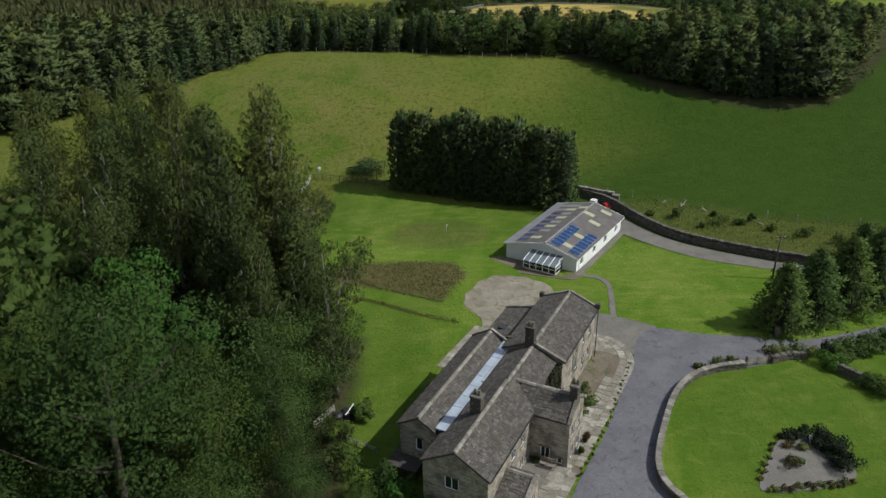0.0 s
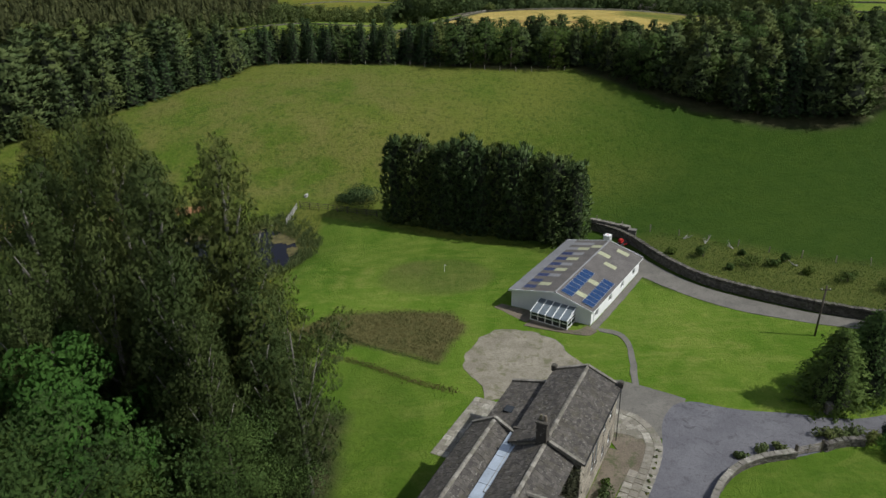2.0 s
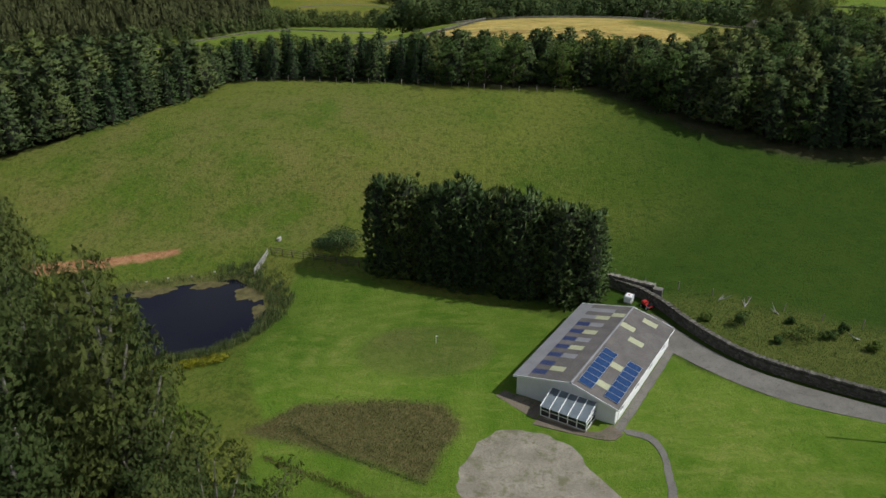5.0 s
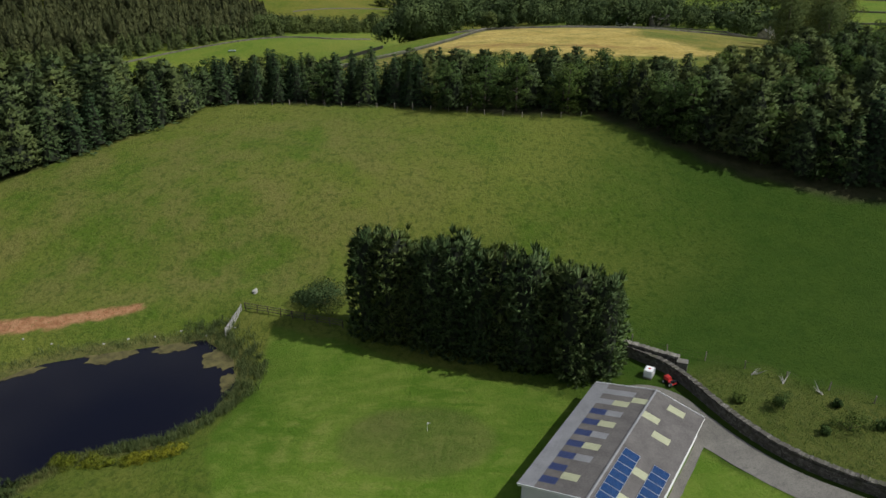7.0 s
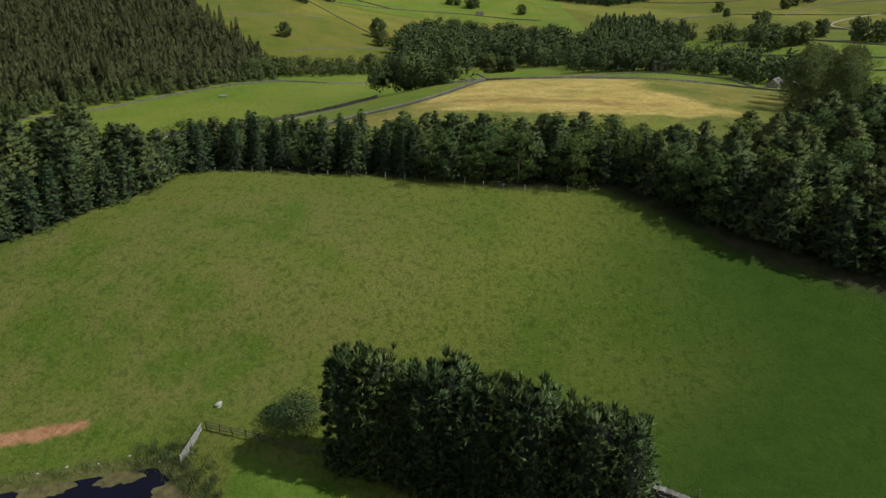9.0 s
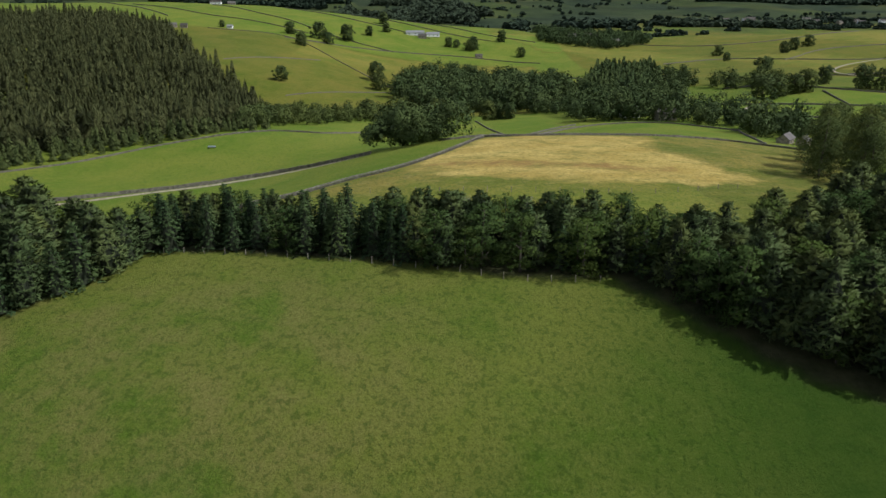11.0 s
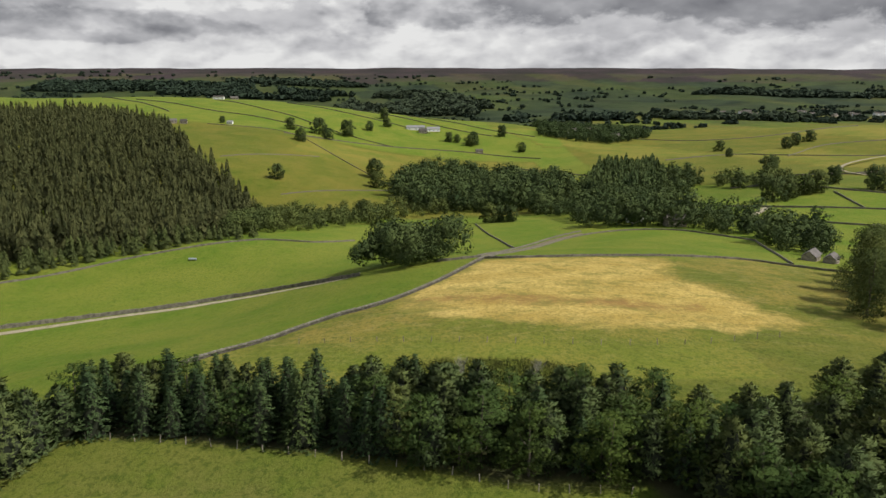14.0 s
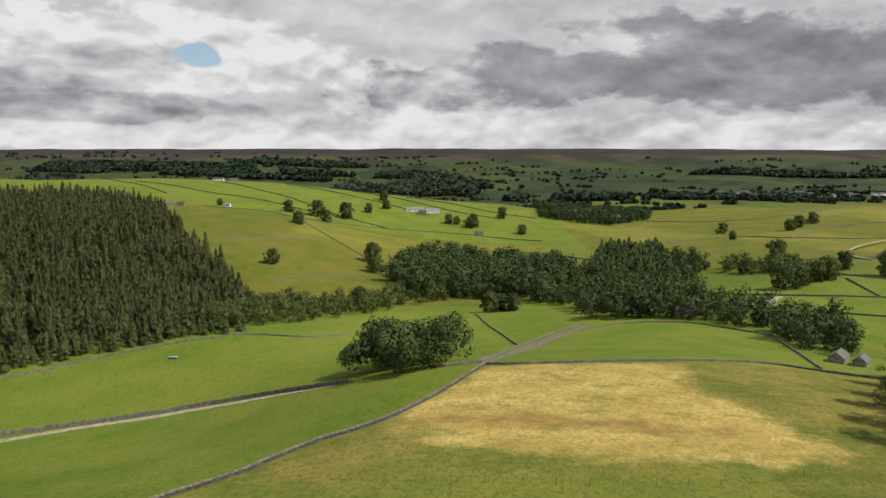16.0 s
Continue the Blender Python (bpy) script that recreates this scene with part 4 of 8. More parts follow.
def crown_tree(name, seed, h, spread, base, clumps, per, leaf, mat, bark, label, shape="round", limbs=9):
    """A broadleaf tree: trunk and limbs in one mesh, the crown in another."""
    rng = np.random.RandomState(seed)
    b = Build()
    bend = rng.normal(size=2) * 0.03 * h
    trunk = [(bend[0] * t * t, bend[1] * t * t, h * 0.93 * t) for t in np.linspace(0, 1, 7)]
    b.add(tube(trunk, [h * 0.017 * (1.25 - t * 1.12) for t in np.linspace(0, 1, 7)], 7))
    cs, rs = [], []
    lean = rng.rand() * 6.28
    for i in range(clumps):
        t = (i + 0.5) / clumps
        a = i * 2.399963 + rng.rand() * 0.9
        if shape == "round":
            prof = math.sqrt(max(0.03, 1 - ((t - 0.42) / 0.60) ** 2)) * (1 + 0.22 * math.cos(2 * a + lean))
            rad = spread * prof * (0.5 + 0.6 * rng.rand())
            size = spread * (0.17 + 0.24 * rng.rand() ** 1.5)
        elif shape == "tall":
            t = t ** 1.15
            prof = min(1.0, 0.55 + 1.5 * t) * (1 - t) ** 0.62 + 0.03
            rad = spread * prof * math.sqrt(rng.rand()) * 1.05
            size = spread * (0.17 + 0.20 * rng.rand()) * (1.15 - 0.5 * t)
        else:
            prof = 0.35 + 0.75 * t
            rad = spread * prof * (0.35 + 0.75 * rng.rand())
            size = spread * (0.13 + 0.13 * rng.rand())
        z = base + (1 - base) * t
        cs.append((bend[0] * z * z + rad * math.cos(a), bend[1] * z * z + rad * math.sin(a), h * z - size * 0.4))
        rs.append(size)
    cs, rs = np.array(cs), np.array(rs)
    for i in np.linspace(0, len(cs) - 1, limbs).astype(int):
        x, y, z = cs[i]
        z0 = max(base * h * 0.55, z - math.hypot(x, y) * (0.8 if shape == "round" else 1.7))
        f = (z0 / h) ** 2
        p0 = Vector((bend[0] * f, bend[1] * f, z0))
        p2 = Vector((x, y, z))
        p1 = p0.lerp(p2, 0.5) + Vector((0, 0, -0.06 * h * rng.rand()))
        b.add(tube([p0, p1, p2], [h * 0.006, h * 0.004, h * 0.0015], 5))
    scl = np.stack([rs, rs, rs * (1.25 if shape == "tall" else 0.8)], 1)
    cnt = np.maximum(6, (per * (rs / rs.mean()) ** 1.6)).astype(int)
    quads = blob_leaves(rng, np.repeat(cs, cnt, 0), np.repeat(scl, cnt, 0), 1, leaf, 0.3 if shape == "round" else 1.0, 1.4 if shape == "round" else 2.3)
    # inner fill, so that the crown is thick in the middle
    if shape != "airy":
        mid = cs * np.array([0.5, 0.5, 0.97])
        quads = np.concatenate([quads, blob_leaves(rng, mid, scl * 0.9, per // 5, leaf * 1.5, 0.2)])
    ob = thing(name, Matrix(), label, "tree")
    child("trunk", b.mesh("trunk", bark, True), ob)
    heart = np.repeat(cs, cnt, 0)
    round_by = np.repeat(scl, cnt, 0)
    if shape != "airy":
        heart = np.concatenate([heart, np.repeat(mid, per // 5, 0)])
        round_by = np.concatenate([round_by, np.repeat(scl, per // 5, 0)])
    at = quads.mean(1)
    whole = 0.75 if shape == "round" else 0.40
    lean = (at - heart) / round_by * (1.1 - whole) + unit(at - np.array([0, 0, h * 0.5])) * whole + rng.normal(size=at.shape) * 0.22 + np.array([0, 0, 0.18])
    child("crown", quads_mesh("crown", quads, mat, unit(lean)), ob)
    return ob


def conifer(name, seed, h, spread, whorls, arms, per, leaf, mat, label, base=0.08, droop=0.25, power=0.8, ragged=0.25, aspect=1.9):
    """A conifer: whorls of arms, each clothed with needle sprays."""
    rng = np.random.RandomState(seed)
    b = Build()
    b.add(tube([(0, 0, h * t) for t in (0, 0.35, 0.7, 0.99)], [h * 0.014, h * 0.011, h * 0.006, h * 0.001], 6))
    pos, ax = [], []
    for i in range(whorls):
        t = (i + 0.3 + 0.5 * rng.rand()) / whorls
        z = h * (base + (1 - base) * t)
        for k in range(arms):
            a = 2 * math.pi * (k + rng.rand() * 0.6) / arms + i * 1.3
            prof = (1 - t) ** power + 0.03
            r = spread * prof * (1 - ragged + 2 * ragged * rng.rand())
            n = max(2, int(per * (0.25 + prof)))
            u = np.sqrt(rng.rand(n)) * 0.95 + 0.05
            out = np.array([math.cos(a), math.sin(a), 0])
            p = out * (u * r)[:, None]
            p[:, 2] = z - droop * r * u ** 1.5 + 0.12 * r * u ** 3
            p += rng.normal(size=(n, 3)) * np.array([1, 1, 0.55]) * (0.06 * spread + 0.12 * leaf)
            pos.append(p)
            ax.append(np.tile(out + np.array([0, 0, -droop * 0.8]), (n, 1)) + rng.normal(size=(n, 3)) * 0.45)
            if k % 3 == 0 and r > 0.5:
                b.add(tube([(0, 0, z), tuple(out * r * 0.8 + np.array([0, 0, z - droop * r * 0.7]))], [h * 0.004, h * 0.001], 4))
    pos, ax = np.concatenate(pos), np.concatenate(ax)
    s = leaf * (0.6 + 0.8 * rng.rand(len(pos)))
    ob = thing(name, Matrix(), label, "tree")
    child("trunk", b.mesh("trunk", BARK, True), ob)
    q = cards(rng, pos, ax, s * aspect, s)
    at = q.mean(1)
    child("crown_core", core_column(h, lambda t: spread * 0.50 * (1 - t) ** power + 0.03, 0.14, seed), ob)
    lean = unit(at * np.array([1, 1, 0])) * 0.8 + np.array([0, 0, 0.45]) + rng.normal(size=at.shape) * 0.25
    child("crown", quads_mesh("crown", q, mat, unit(lean)), ob)
    return ob


def tufts(rng, centres, sizes, axes, per, length, width, open_by):
    """Brushes of needles: cards that fan out from each centre round its axis."""
    c, s, ax = np.repeat(centres, per, 0), np.repeat(sizes, per), np.repeat(axes, per, 0)
    d = unit(unit(ax) + rng.normal(size=c.shape) * open_by)
    l = s * length * (0.7 + 0.6 * rng.rand(len(c)))
    return cards(rng, c + d * l[:, None] * 0.45, d, l, s * width * (0.7 + 0.6 * rng.rand(len(c))))


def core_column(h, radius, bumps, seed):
    """A lumpy spindle added inside the needles, its dark colour painting the shade within a crown."""
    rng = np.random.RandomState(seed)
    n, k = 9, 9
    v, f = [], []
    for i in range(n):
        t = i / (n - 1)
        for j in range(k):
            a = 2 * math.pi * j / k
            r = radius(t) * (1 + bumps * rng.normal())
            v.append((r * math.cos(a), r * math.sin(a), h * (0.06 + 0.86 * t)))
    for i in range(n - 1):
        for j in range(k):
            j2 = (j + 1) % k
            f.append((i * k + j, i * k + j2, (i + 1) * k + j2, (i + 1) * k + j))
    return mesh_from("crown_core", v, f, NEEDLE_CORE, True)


def pine(name, seed, h, spread, label):
    """A young pine: close whorls of upturned arms clothed in fine brushes of needles, dark within."""
    rng = np.random.RandomState(seed)
    b = Build()
    b.add(tube([(0, 0, 0), (0.05, 0.1, h * 0.35), (-0.05, 0.05, h * 0.7), (0, 0, h * 0.99)], [h * 0.014, h * 0.011, h * 0.006, h * 0.001], 6))
    profile = lambda t: (1 - t) ** 0.72 * min(1.0, 0.55 + 1.9 * t)
    cs, ss, ax = [], [], []
    whorls = 13
    for i in range(whorls):
        t = (i + 0.2 + 0.6 * rng.rand()) / whorls
        z = h * (0.06 + 0.92 * t)
        arms = 8 if t < 0.75 else 5
        for k in range(arms):
            a = 2 * math.pi * (k + rng.rand() * 0.8) / arms + i * 1.9
            r = spread * (profile(t) + 0.05) * (0.72 + 0.42 * rng.rand())
            out = np.array([math.cos(a), math.sin(a), 0.0])
            up = 0.05 + 0.35 * rng.rand()
            for u in ((0.55, 0.8, 1.0) if r > 0.9 else (0.6, 1.0)):
                side = np.array([-out[1], out[0], 0]) * rng.normal() * 0.24 * r * u
                cs.append(out * r * u + side + np.array([0, 0, z + up * r * u * u - 0.10 * r + rng.normal() * 0.12]))
                ss.append(0.75 + 0.5 * rng.rand())
                ax.append(out * 0.8 + np.array([0, 0, 0.65]))
            if k % 3 == 0 and r > 0.6:
                b.add(tube([(0, 0, z), tuple(out * r * 0.9 + np.array([0, 0, z + up * r * 0.8]))], [h * 0.004, h * 0.001], 4))
    cs.append(np.array([0, 0, h * 0.97])), ss.append(0.9), ax.append(np.array([0, 0, 1.0]))
    cs = np.array(cs)
    q = tufts(rng, cs, np.array(ss), np.array(ax), 9, 0.62, 0.20, 0.75)
    q[..., 2] = np.maximum(q[..., 2], 0.15)
    ob = thing(name, Matrix(), label, "tree")
    child("trunk", b.mesh("trunk", BARK, True), ob)
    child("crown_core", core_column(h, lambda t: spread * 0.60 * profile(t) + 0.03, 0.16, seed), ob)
    at = q.mean(1)
    lean = (at - np.repeat(cs, 9, 0)) * 0.9 + unit(at * np.array([1, 1, 0])) * 0.75 + np.array([0, 0, 0.42]) + rng.normal(size=at.shape) * 0.18
    child("crown", quads_mesh("crown", q, LEAF_PINE, unit(lean)), ob)
    return ob


def cypress(name, seed, h, spread, label):
    """A screen cypress: a blunt column of feathery sprays that jut out and up, down to the ground."""
    rng = np.random.RandomState(seed)
    b = Build()
    b.add(tube([(0, 0, h * t) for t in (0, 0.35, 0.7, 0.95)], [h * 0.016, h * 0.012, h * 0.007, h * 0.001], 6))
    shape = lambda t: np.minimum(1.0, 0.88 + 0.3 * t) * np.sqrt(np.clip(1 - np.clip((t - 0.70) / 0.33, 0, 1) ** 2, 0.0, 1))
    n = 760
    t = (np.arange(n) + rng.rand(n)) / n
    a = np.arange(n) * 2.399963 + rng.rand(n) * 1.2
    r = spread * shape(t) * (0.74 + 0.40 * rng.rand(n)) * (1 + 0.13 * np.sin(3 * a + seed + 6 * t))
    cs = np.stack([r * np.cos(a), r * np.sin(a), h * t * 0.94 - 0.25], -1)
    ax = np.stack([np.cos(a) * 0.75, np.sin(a) * 0.75, 0.45 + 0.5 * rng.rand(n)], -1)
    q = tufts(rng, cs, 0.7 + 0.6 * rng.rand(n), ax, 12, 0.72, 0.17, 0.45)
    m = 18
    aa, rr = rng.rand(m) * 6.28, spread * 0.8 * np.sqrt(rng.rand(m))
    top = np.stack([rr * np.cos(aa), rr * np.sin(aa), h * (0.88 + 0.07 * rng.rand(m))], -1)
    q = np.concatenate([q, tufts(rng, top, 0.7 + 0.6 * rng.rand(m), np.tile([0.0, 0.0, 1.0], (m, 1)), 26, 1.1, 0.16, 0.34)])
    q[..., 2] = np.maximum(q[..., 2], 0.05)
    ob = thing(name, Matrix(), label, "tree")
    child("trunk", b.mesh("trunk", BARK, True), ob)
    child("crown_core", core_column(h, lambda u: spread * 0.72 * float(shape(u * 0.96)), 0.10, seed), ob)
    at = q.mean(1)
    heart = np.concatenate([np.repeat(cs, 12, 0), np.repeat(top, 26, 0)])
    lean = (at - heart) * 1.1 + unit(at * np.array([1, 1, 0])) * 0.6 + np.array([0, 0, 0.15]) + rng.normal(size=at.shape) * 0.46
    child("crown", quads_mesh("crown", q, LEAF_CYPRESS, unit(lean)), ob)
    return ob


class Kind:
    """A few models of one kind of tree; the first planting of each moves the model itself."""

    def __init__(self, models, nominal, group):
        self.models, self.nominal, self.group, self.used, self.rng = models, nominal, group, set(), random.Random(len(group))

    def put(self, x, y, h, wide=1.0, label="", group=""):
        i = self.rng.randrange(len(self.models))
        src, turn, s = self.models[i], self.rng.random() * 6.28, h / self.nominal
        m = Matrix.Translation((x, y, gz(x, y) - 0.1)) @ Matrix.Rotation(turn, 4, "Z") @ Matrix.Diagonal((s * wide, s * wide, s, 1))
        if i not in self.used:
            self.used.add(i)
            src.matrix_basis = m
            c = src
        else:
            c = self.copy(src, m)
        c["group"] = group or self.group
        if label:
            c["label"] = label
        return c

    def copy(self, src, m):
        keep = src.matrix_basis.copy()
        src.matrix_basis = Matrix()
        c = copy_thing(src, m)
        src.matrix_basis = keep
        return c


POPLARS = Kind([crown_tree("poplar_tree", 40 + i, 30, 5.8, 0.16, 64, 270, 0.19, LEAF_POPLAR, BARK_PALE, "tall poplar with airy olive-green tapering crown", "tall", 24) for i in range(4)], 30, "tall trees of the garden wood")
AIRY = Kind([crown_tree("birch_tree", 50 + i, 18, 6.0, 0.22, 30, 170, 0.19, LEAF_POPLAR, BARK_PALE, "sparse birch with bare pale limbs at the edge of the wood", "airy", 20) for i in range(2)], 18, "sparse trees of the garden wood")
BROADS = Kind([crown_tree("broadleaf_tree", 60 + i, 15, 5.4, 0.18, 52, 600, 0.125, LEAF_BROAD, BARK, "dense dark-green broadleaf tree in the wood", "round", 12) for i in range(5)], 15, "broadleaf trees of the garden wood")
BACKS = Kind([crown_tree("broadleaf_tree", 90 + i, 15, 5.4, 0.2, 30, 80, 0.50, LEAF_BROAD, BARK, "dark-green broadleaf tree deep in the wood", "round", 5) for i in range(3)], 15, "broadleaf trees of the garden wood")
EDGES = Kind([crown_tree("meadow_edge_tree", 95 + i, 15, 4.8, 0.06, 40, 90, 0.36, LEAF_POPLAR, BARK, "tall olive-green broadleaf tree", "round", 6) for i in range(3)], 15, "trees at the meadow edge")
MAPLES = Kind([crown_tree("maple_tree", 80, 15, 4.6, 0.2, 44, 300, 0.20, LEAF_BRIGHT, BARK, "fresh bright-green maple among darker trees", "round", 10)], 15, "maples")
PINES = Kind([pine("pine_tree", 100 + i, 9, 2.7, "dark blue-green pine of the field plantation") for i in range(5)], 9, "plantation pines")
SPRUCES = Kind([conifer("spruce_tree", 120 + i, 10, 2.3, 17, 7, 17, 0.24, LEAF_SPRUCE, "dark pointed spruce of the plantation", 0.05, 0.3, 0.85, 0.25) for i in range(3)], 10, "plantation spruces")
YOUNG = Kind([crown_tree("young_broadleaf_tree", 200 + i, 9, 2.7, 0.10, 30, 62, 0.24, LEAF_BROAD, BARK, "young olive-green broadleaf tree among the pines", "round", 6) for i in range(3)], 9, "young broadleaf trees")
CYPRESSES = Kind([cypress("cypress_tree", 140 + i, 15, 2.9, "towering dark-green cypress of the screen beside the shed") for i in range(4)], 15, "cypress screen")
FARS = Kind([crown_tree("field_tree", 160 + i, 12, 5.4, 0.08, 30, 90, 0.48, LEAF_FAR, BARK, "rounded dark-green hedgerow tree in the valley", "round", 5) for i in range(4)], 12, "valley trees")


def scatter(poly, gap, seed, jitter=0.45):
    rng = random.Random(seed)
    xs, ys = [p[0] for p in poly], [p[1] for p in poly]
    out = []
    y, odd = min(ys), 0
    while y < max(ys):
        x = min(xs) + (gap / 2 if odd else 0)
        while x < max(xs):
            px, py = x + rng.uniform(-jitter, jitter) * gap, y + rng.uniform(-jitter, jitter) * gap
            if outline_distance(poly, np.array([px]), np.array([py]))[0] < 0:
                out.append((px, py))
            x += gap
        y, odd = y + gap * 0.87, not odd
    return out


def edge_row(pts, gap, seed, kinds, lo, hi, wide, group):
    """A closed front of trees along the field edge of a plantation."""
    rng = random.Random(seed)
    line = rounded(pts, 1)
    n = int(np.hypot(*np.diff(line, axis=0).T).sum() / gap)
    for x, y in resample(line, n):
        rng.choice(kinds).put(x + rng.uniform(-0.8, 0.8), y + rng.uniform(-0.8, 0.8), rng.uniform(lo, hi), rng.uniform(*wide), group=group)


def plantations():
    """Trees grown to one canopy height, so that the tops run level where the ground rises."""
    rng = random.Random(5)
    for x, y in scatter(BELT, 3.8, 1):
        if 10.8 < x < 13.6:
            continue
        kind = SPRUCES if rng.random() < (0.7 if x < -6 else 0.15) else (PINES if rng.random() < (0.9 if x < 5 else 0.45) else YOUNG)
        kind.put(x, y, rng.uniform(7.0, 10.4), rng.uniform(1.1, 1.5), group="belt along the hill field")
    inside = lambda poly, x, y: -outline_distance(poly, np.array([x]), np.array([y]))[0]
    for x, y in scatter(PLANT_R, 6.0, 2):
        if inside(PLANT_R, x, y) < 3.6:
            continue
        (PINES if rng.random() < 0.7 else YOUNG if rng.random() < 0.7 else SPRUCES).put(x, y, max(6.5, rng.uniform(22.6, 25.2) - gz(x, y)), rng.uniform(1.25, 1.6), group="plantation on the sunny side")
    for x, y in scatter(PLANT_L, 6.8, 3):
        if inside(PLANT_L, x, y) < 2.8:
            continue
        PINES.put(x, y, max(7.0, rng.uniform(21.0, 24.8) - gz(x, y)), rng.uniform(1.25, 1.7), group="plantation beside the pond field")
    edge_row([(31, 194.5), (36.6, 191.4), (43.0, 184), (49.4, 176.2), (54.8, 171.2), (66, 163), (81, 160)], 3.2, 6, (PINES, PINES, YOUNG, SPRUCES), 9, 12, (1.0, 1.3), "plantation on the sunny side")
    edge_row([(-50, 205), (-51.5, 197), (-54.5, 193), (-64, 183), (-72, 177), (-84, 169), (-110, 153)], 4.0, 7, (PINES, PINES, SPRUCES), 8, 12, (1.25, 1.6), "plantation beside the pond field")


plantations()
for x, y, h in ((111, 292, 17.5), (104, 277, 17), (97.5, 265, 16), (120, 302, 17), (129, 318, 17), (137, 312, 17), (118, 283, 18), (110, 268, 17), (128, 297, 18), (105, 256, 15), (138, 332, 16)):
    EDGES.put(x, y, h, 0.95, "tall olive-green broadleaf tree at the edge of the dry meadow", "trees at the meadow edge")


def garden_wood():
    rng = random.Random(9)
    for x, y, top in ((-16.5, 67.5, 33), (-24, 72, 30.5), (-29, 77.5, 33), (-21, 66.5, 31), (-15.5, 67.5, 26.5), (-19, 62, 27), (-14, 65, 22), (-26, 66, 27), (-33, 71, 29), (-37, 80, 28), (-17, 60, 23), (-31, 63, 24), (-47, 98, 27), (-40, 92, 29), (-54, 97, 27), (-30, 83, 30), (-36, 87, 27), (-20, 77, 25), (-44, 76, 27)):
        POPLARS.put(x, y, top - gz(x, y), rng.uniform(0.85, 1.2))
    for x, y, top in ((-45, 85, 18), (-11.8, 66, 19), (-52, 90, 19), (-14.5, 73, 17)):
        AIRY.put(x, y, top - gz(x, y), rng.uniform(0.8, 1.1))
    MAPLES.put(-27, 60.5, 20.5 - gz(-27, 60))
    for x, y, top in ((-24, 43, 25), (-19.5, 49, 17), (-14.5, 53, 12.5), (-15.5, 58.5, 15), (-14.0, 63.5, 8.5), (-30, 50, 20), (-36, 45, 23), (-31, 37, 19), (-17, 40, 13), (-12, 46.5, 9.5),
                      (-23.5, 56.5, 13.5), (-40, 60, 21), (-44, 70, 22), (-48, 58, 21), (-43, 52, 18), (-52, 78, 20), (-50, 88, 15), (-38, 90, 12), (-58, 68, 20), (-66, 78, 18), (-24, 80, 13), (-17, 74, 13), (-27, 72, 17), (-21, 69, 16), (-34, 66, 19), (-15, 66, 14), (-56, 46, 20),
                      (-41, 36, 21), (-66, 56, 20), (-76, 66, 19), (-80, 82, 18), (-22, 33, 15), (-13, 34, 9), (-8.5, 41, 7), (-7.0, 47, 5.5), (-64, 90, 15), (-31, 28, 18), (-46, 28, 19), (-33.5, 57.5, 15)):
        (BROADS if x > -34 and y < 64 else BACKS).put(x, y, top - gz(x, y), rng.uniform(0.8, 1.05))


garden_wood()

for i in range(11):
    t = i / 10
    CYPRESSES.put(-7.4 + 27.4 * t, 134.6 - 11.2 * t + 0.4 * math.sin(i * 3.3), 15.2 - 0.6 * t - (2.0 if i == 10 else 0) + 0.8 * math.sin(i * 2.1) + 0.4 * math.sin(i * 5.3), 1.0)

GARDEN_CONIFERS = Kind([conifer("garden_conifer", 180 + i, 10, 4.3, 17, 10, 46, 0.27, LEAF_GARDEN, "bushy olive-green conifer beside the drive", 0.02, 0.22, 0.62, 0.22) for i in range(2)], 10, "conifers beside the drive")
for x, y, h in ((40.6, 79.2, 9.0), (45.4, 81.6, 9.6), (50.6, 84.0, 10), (55.5, 86.5, 10), (60, 88, 10), (57, 93, 8)):
    GARDEN_CONIFERS.put(x, y, h)



# ---- buildings ----
def panel(bm, o, d, length, height, holes, deep=0.16, top=None):
    """A wall face from o along d (unit, level), with rectangular holes (s0, s1, z0, z1) and their reveals. top: apex (s, z) of a gable."""
    o, d = Vector(o), Vector(d)
    inn = Vector((-d.y, d.x, 0)) * deep
    xs = sorted({0, length, *[h[0] for h in holes], *[h[1] for h in holes]})
    zs = sorted({0, height, *[h[2] for h in holes], *[h[3] for h in holes]})
    P = lambda s, z: o + d * s + Vector((0, 0, z))
    for a, b in zip(xs, xs[1:]):
        for c, e in zip(zs, zs[1:]):
            m, n = (a + b) / 2, (c + e) / 2
            if any(h[0] < m < h[1] and h[2] < n < h[3] for h in holes):
                continue
            bm.faces.new([bm.verts.new(P(*q)) for q in ((a, c), (b, c), (b, e), (a, e))])
    for a, b, c, e in holes:
        q = [P(a, c), P(b, c), P(b, e), P(a, e)]
        for i in range(4):
            p0, p1 = q[i], q[(i + 1) % 4]
            bm.faces.new([bm.verts.new(v) for v in (p1, p0, p0 + inn, p1 + inn)])
    if top:
        bm.faces.new([bm.verts.new(P(*q)) for q in ((0, height), (length, height), top)])


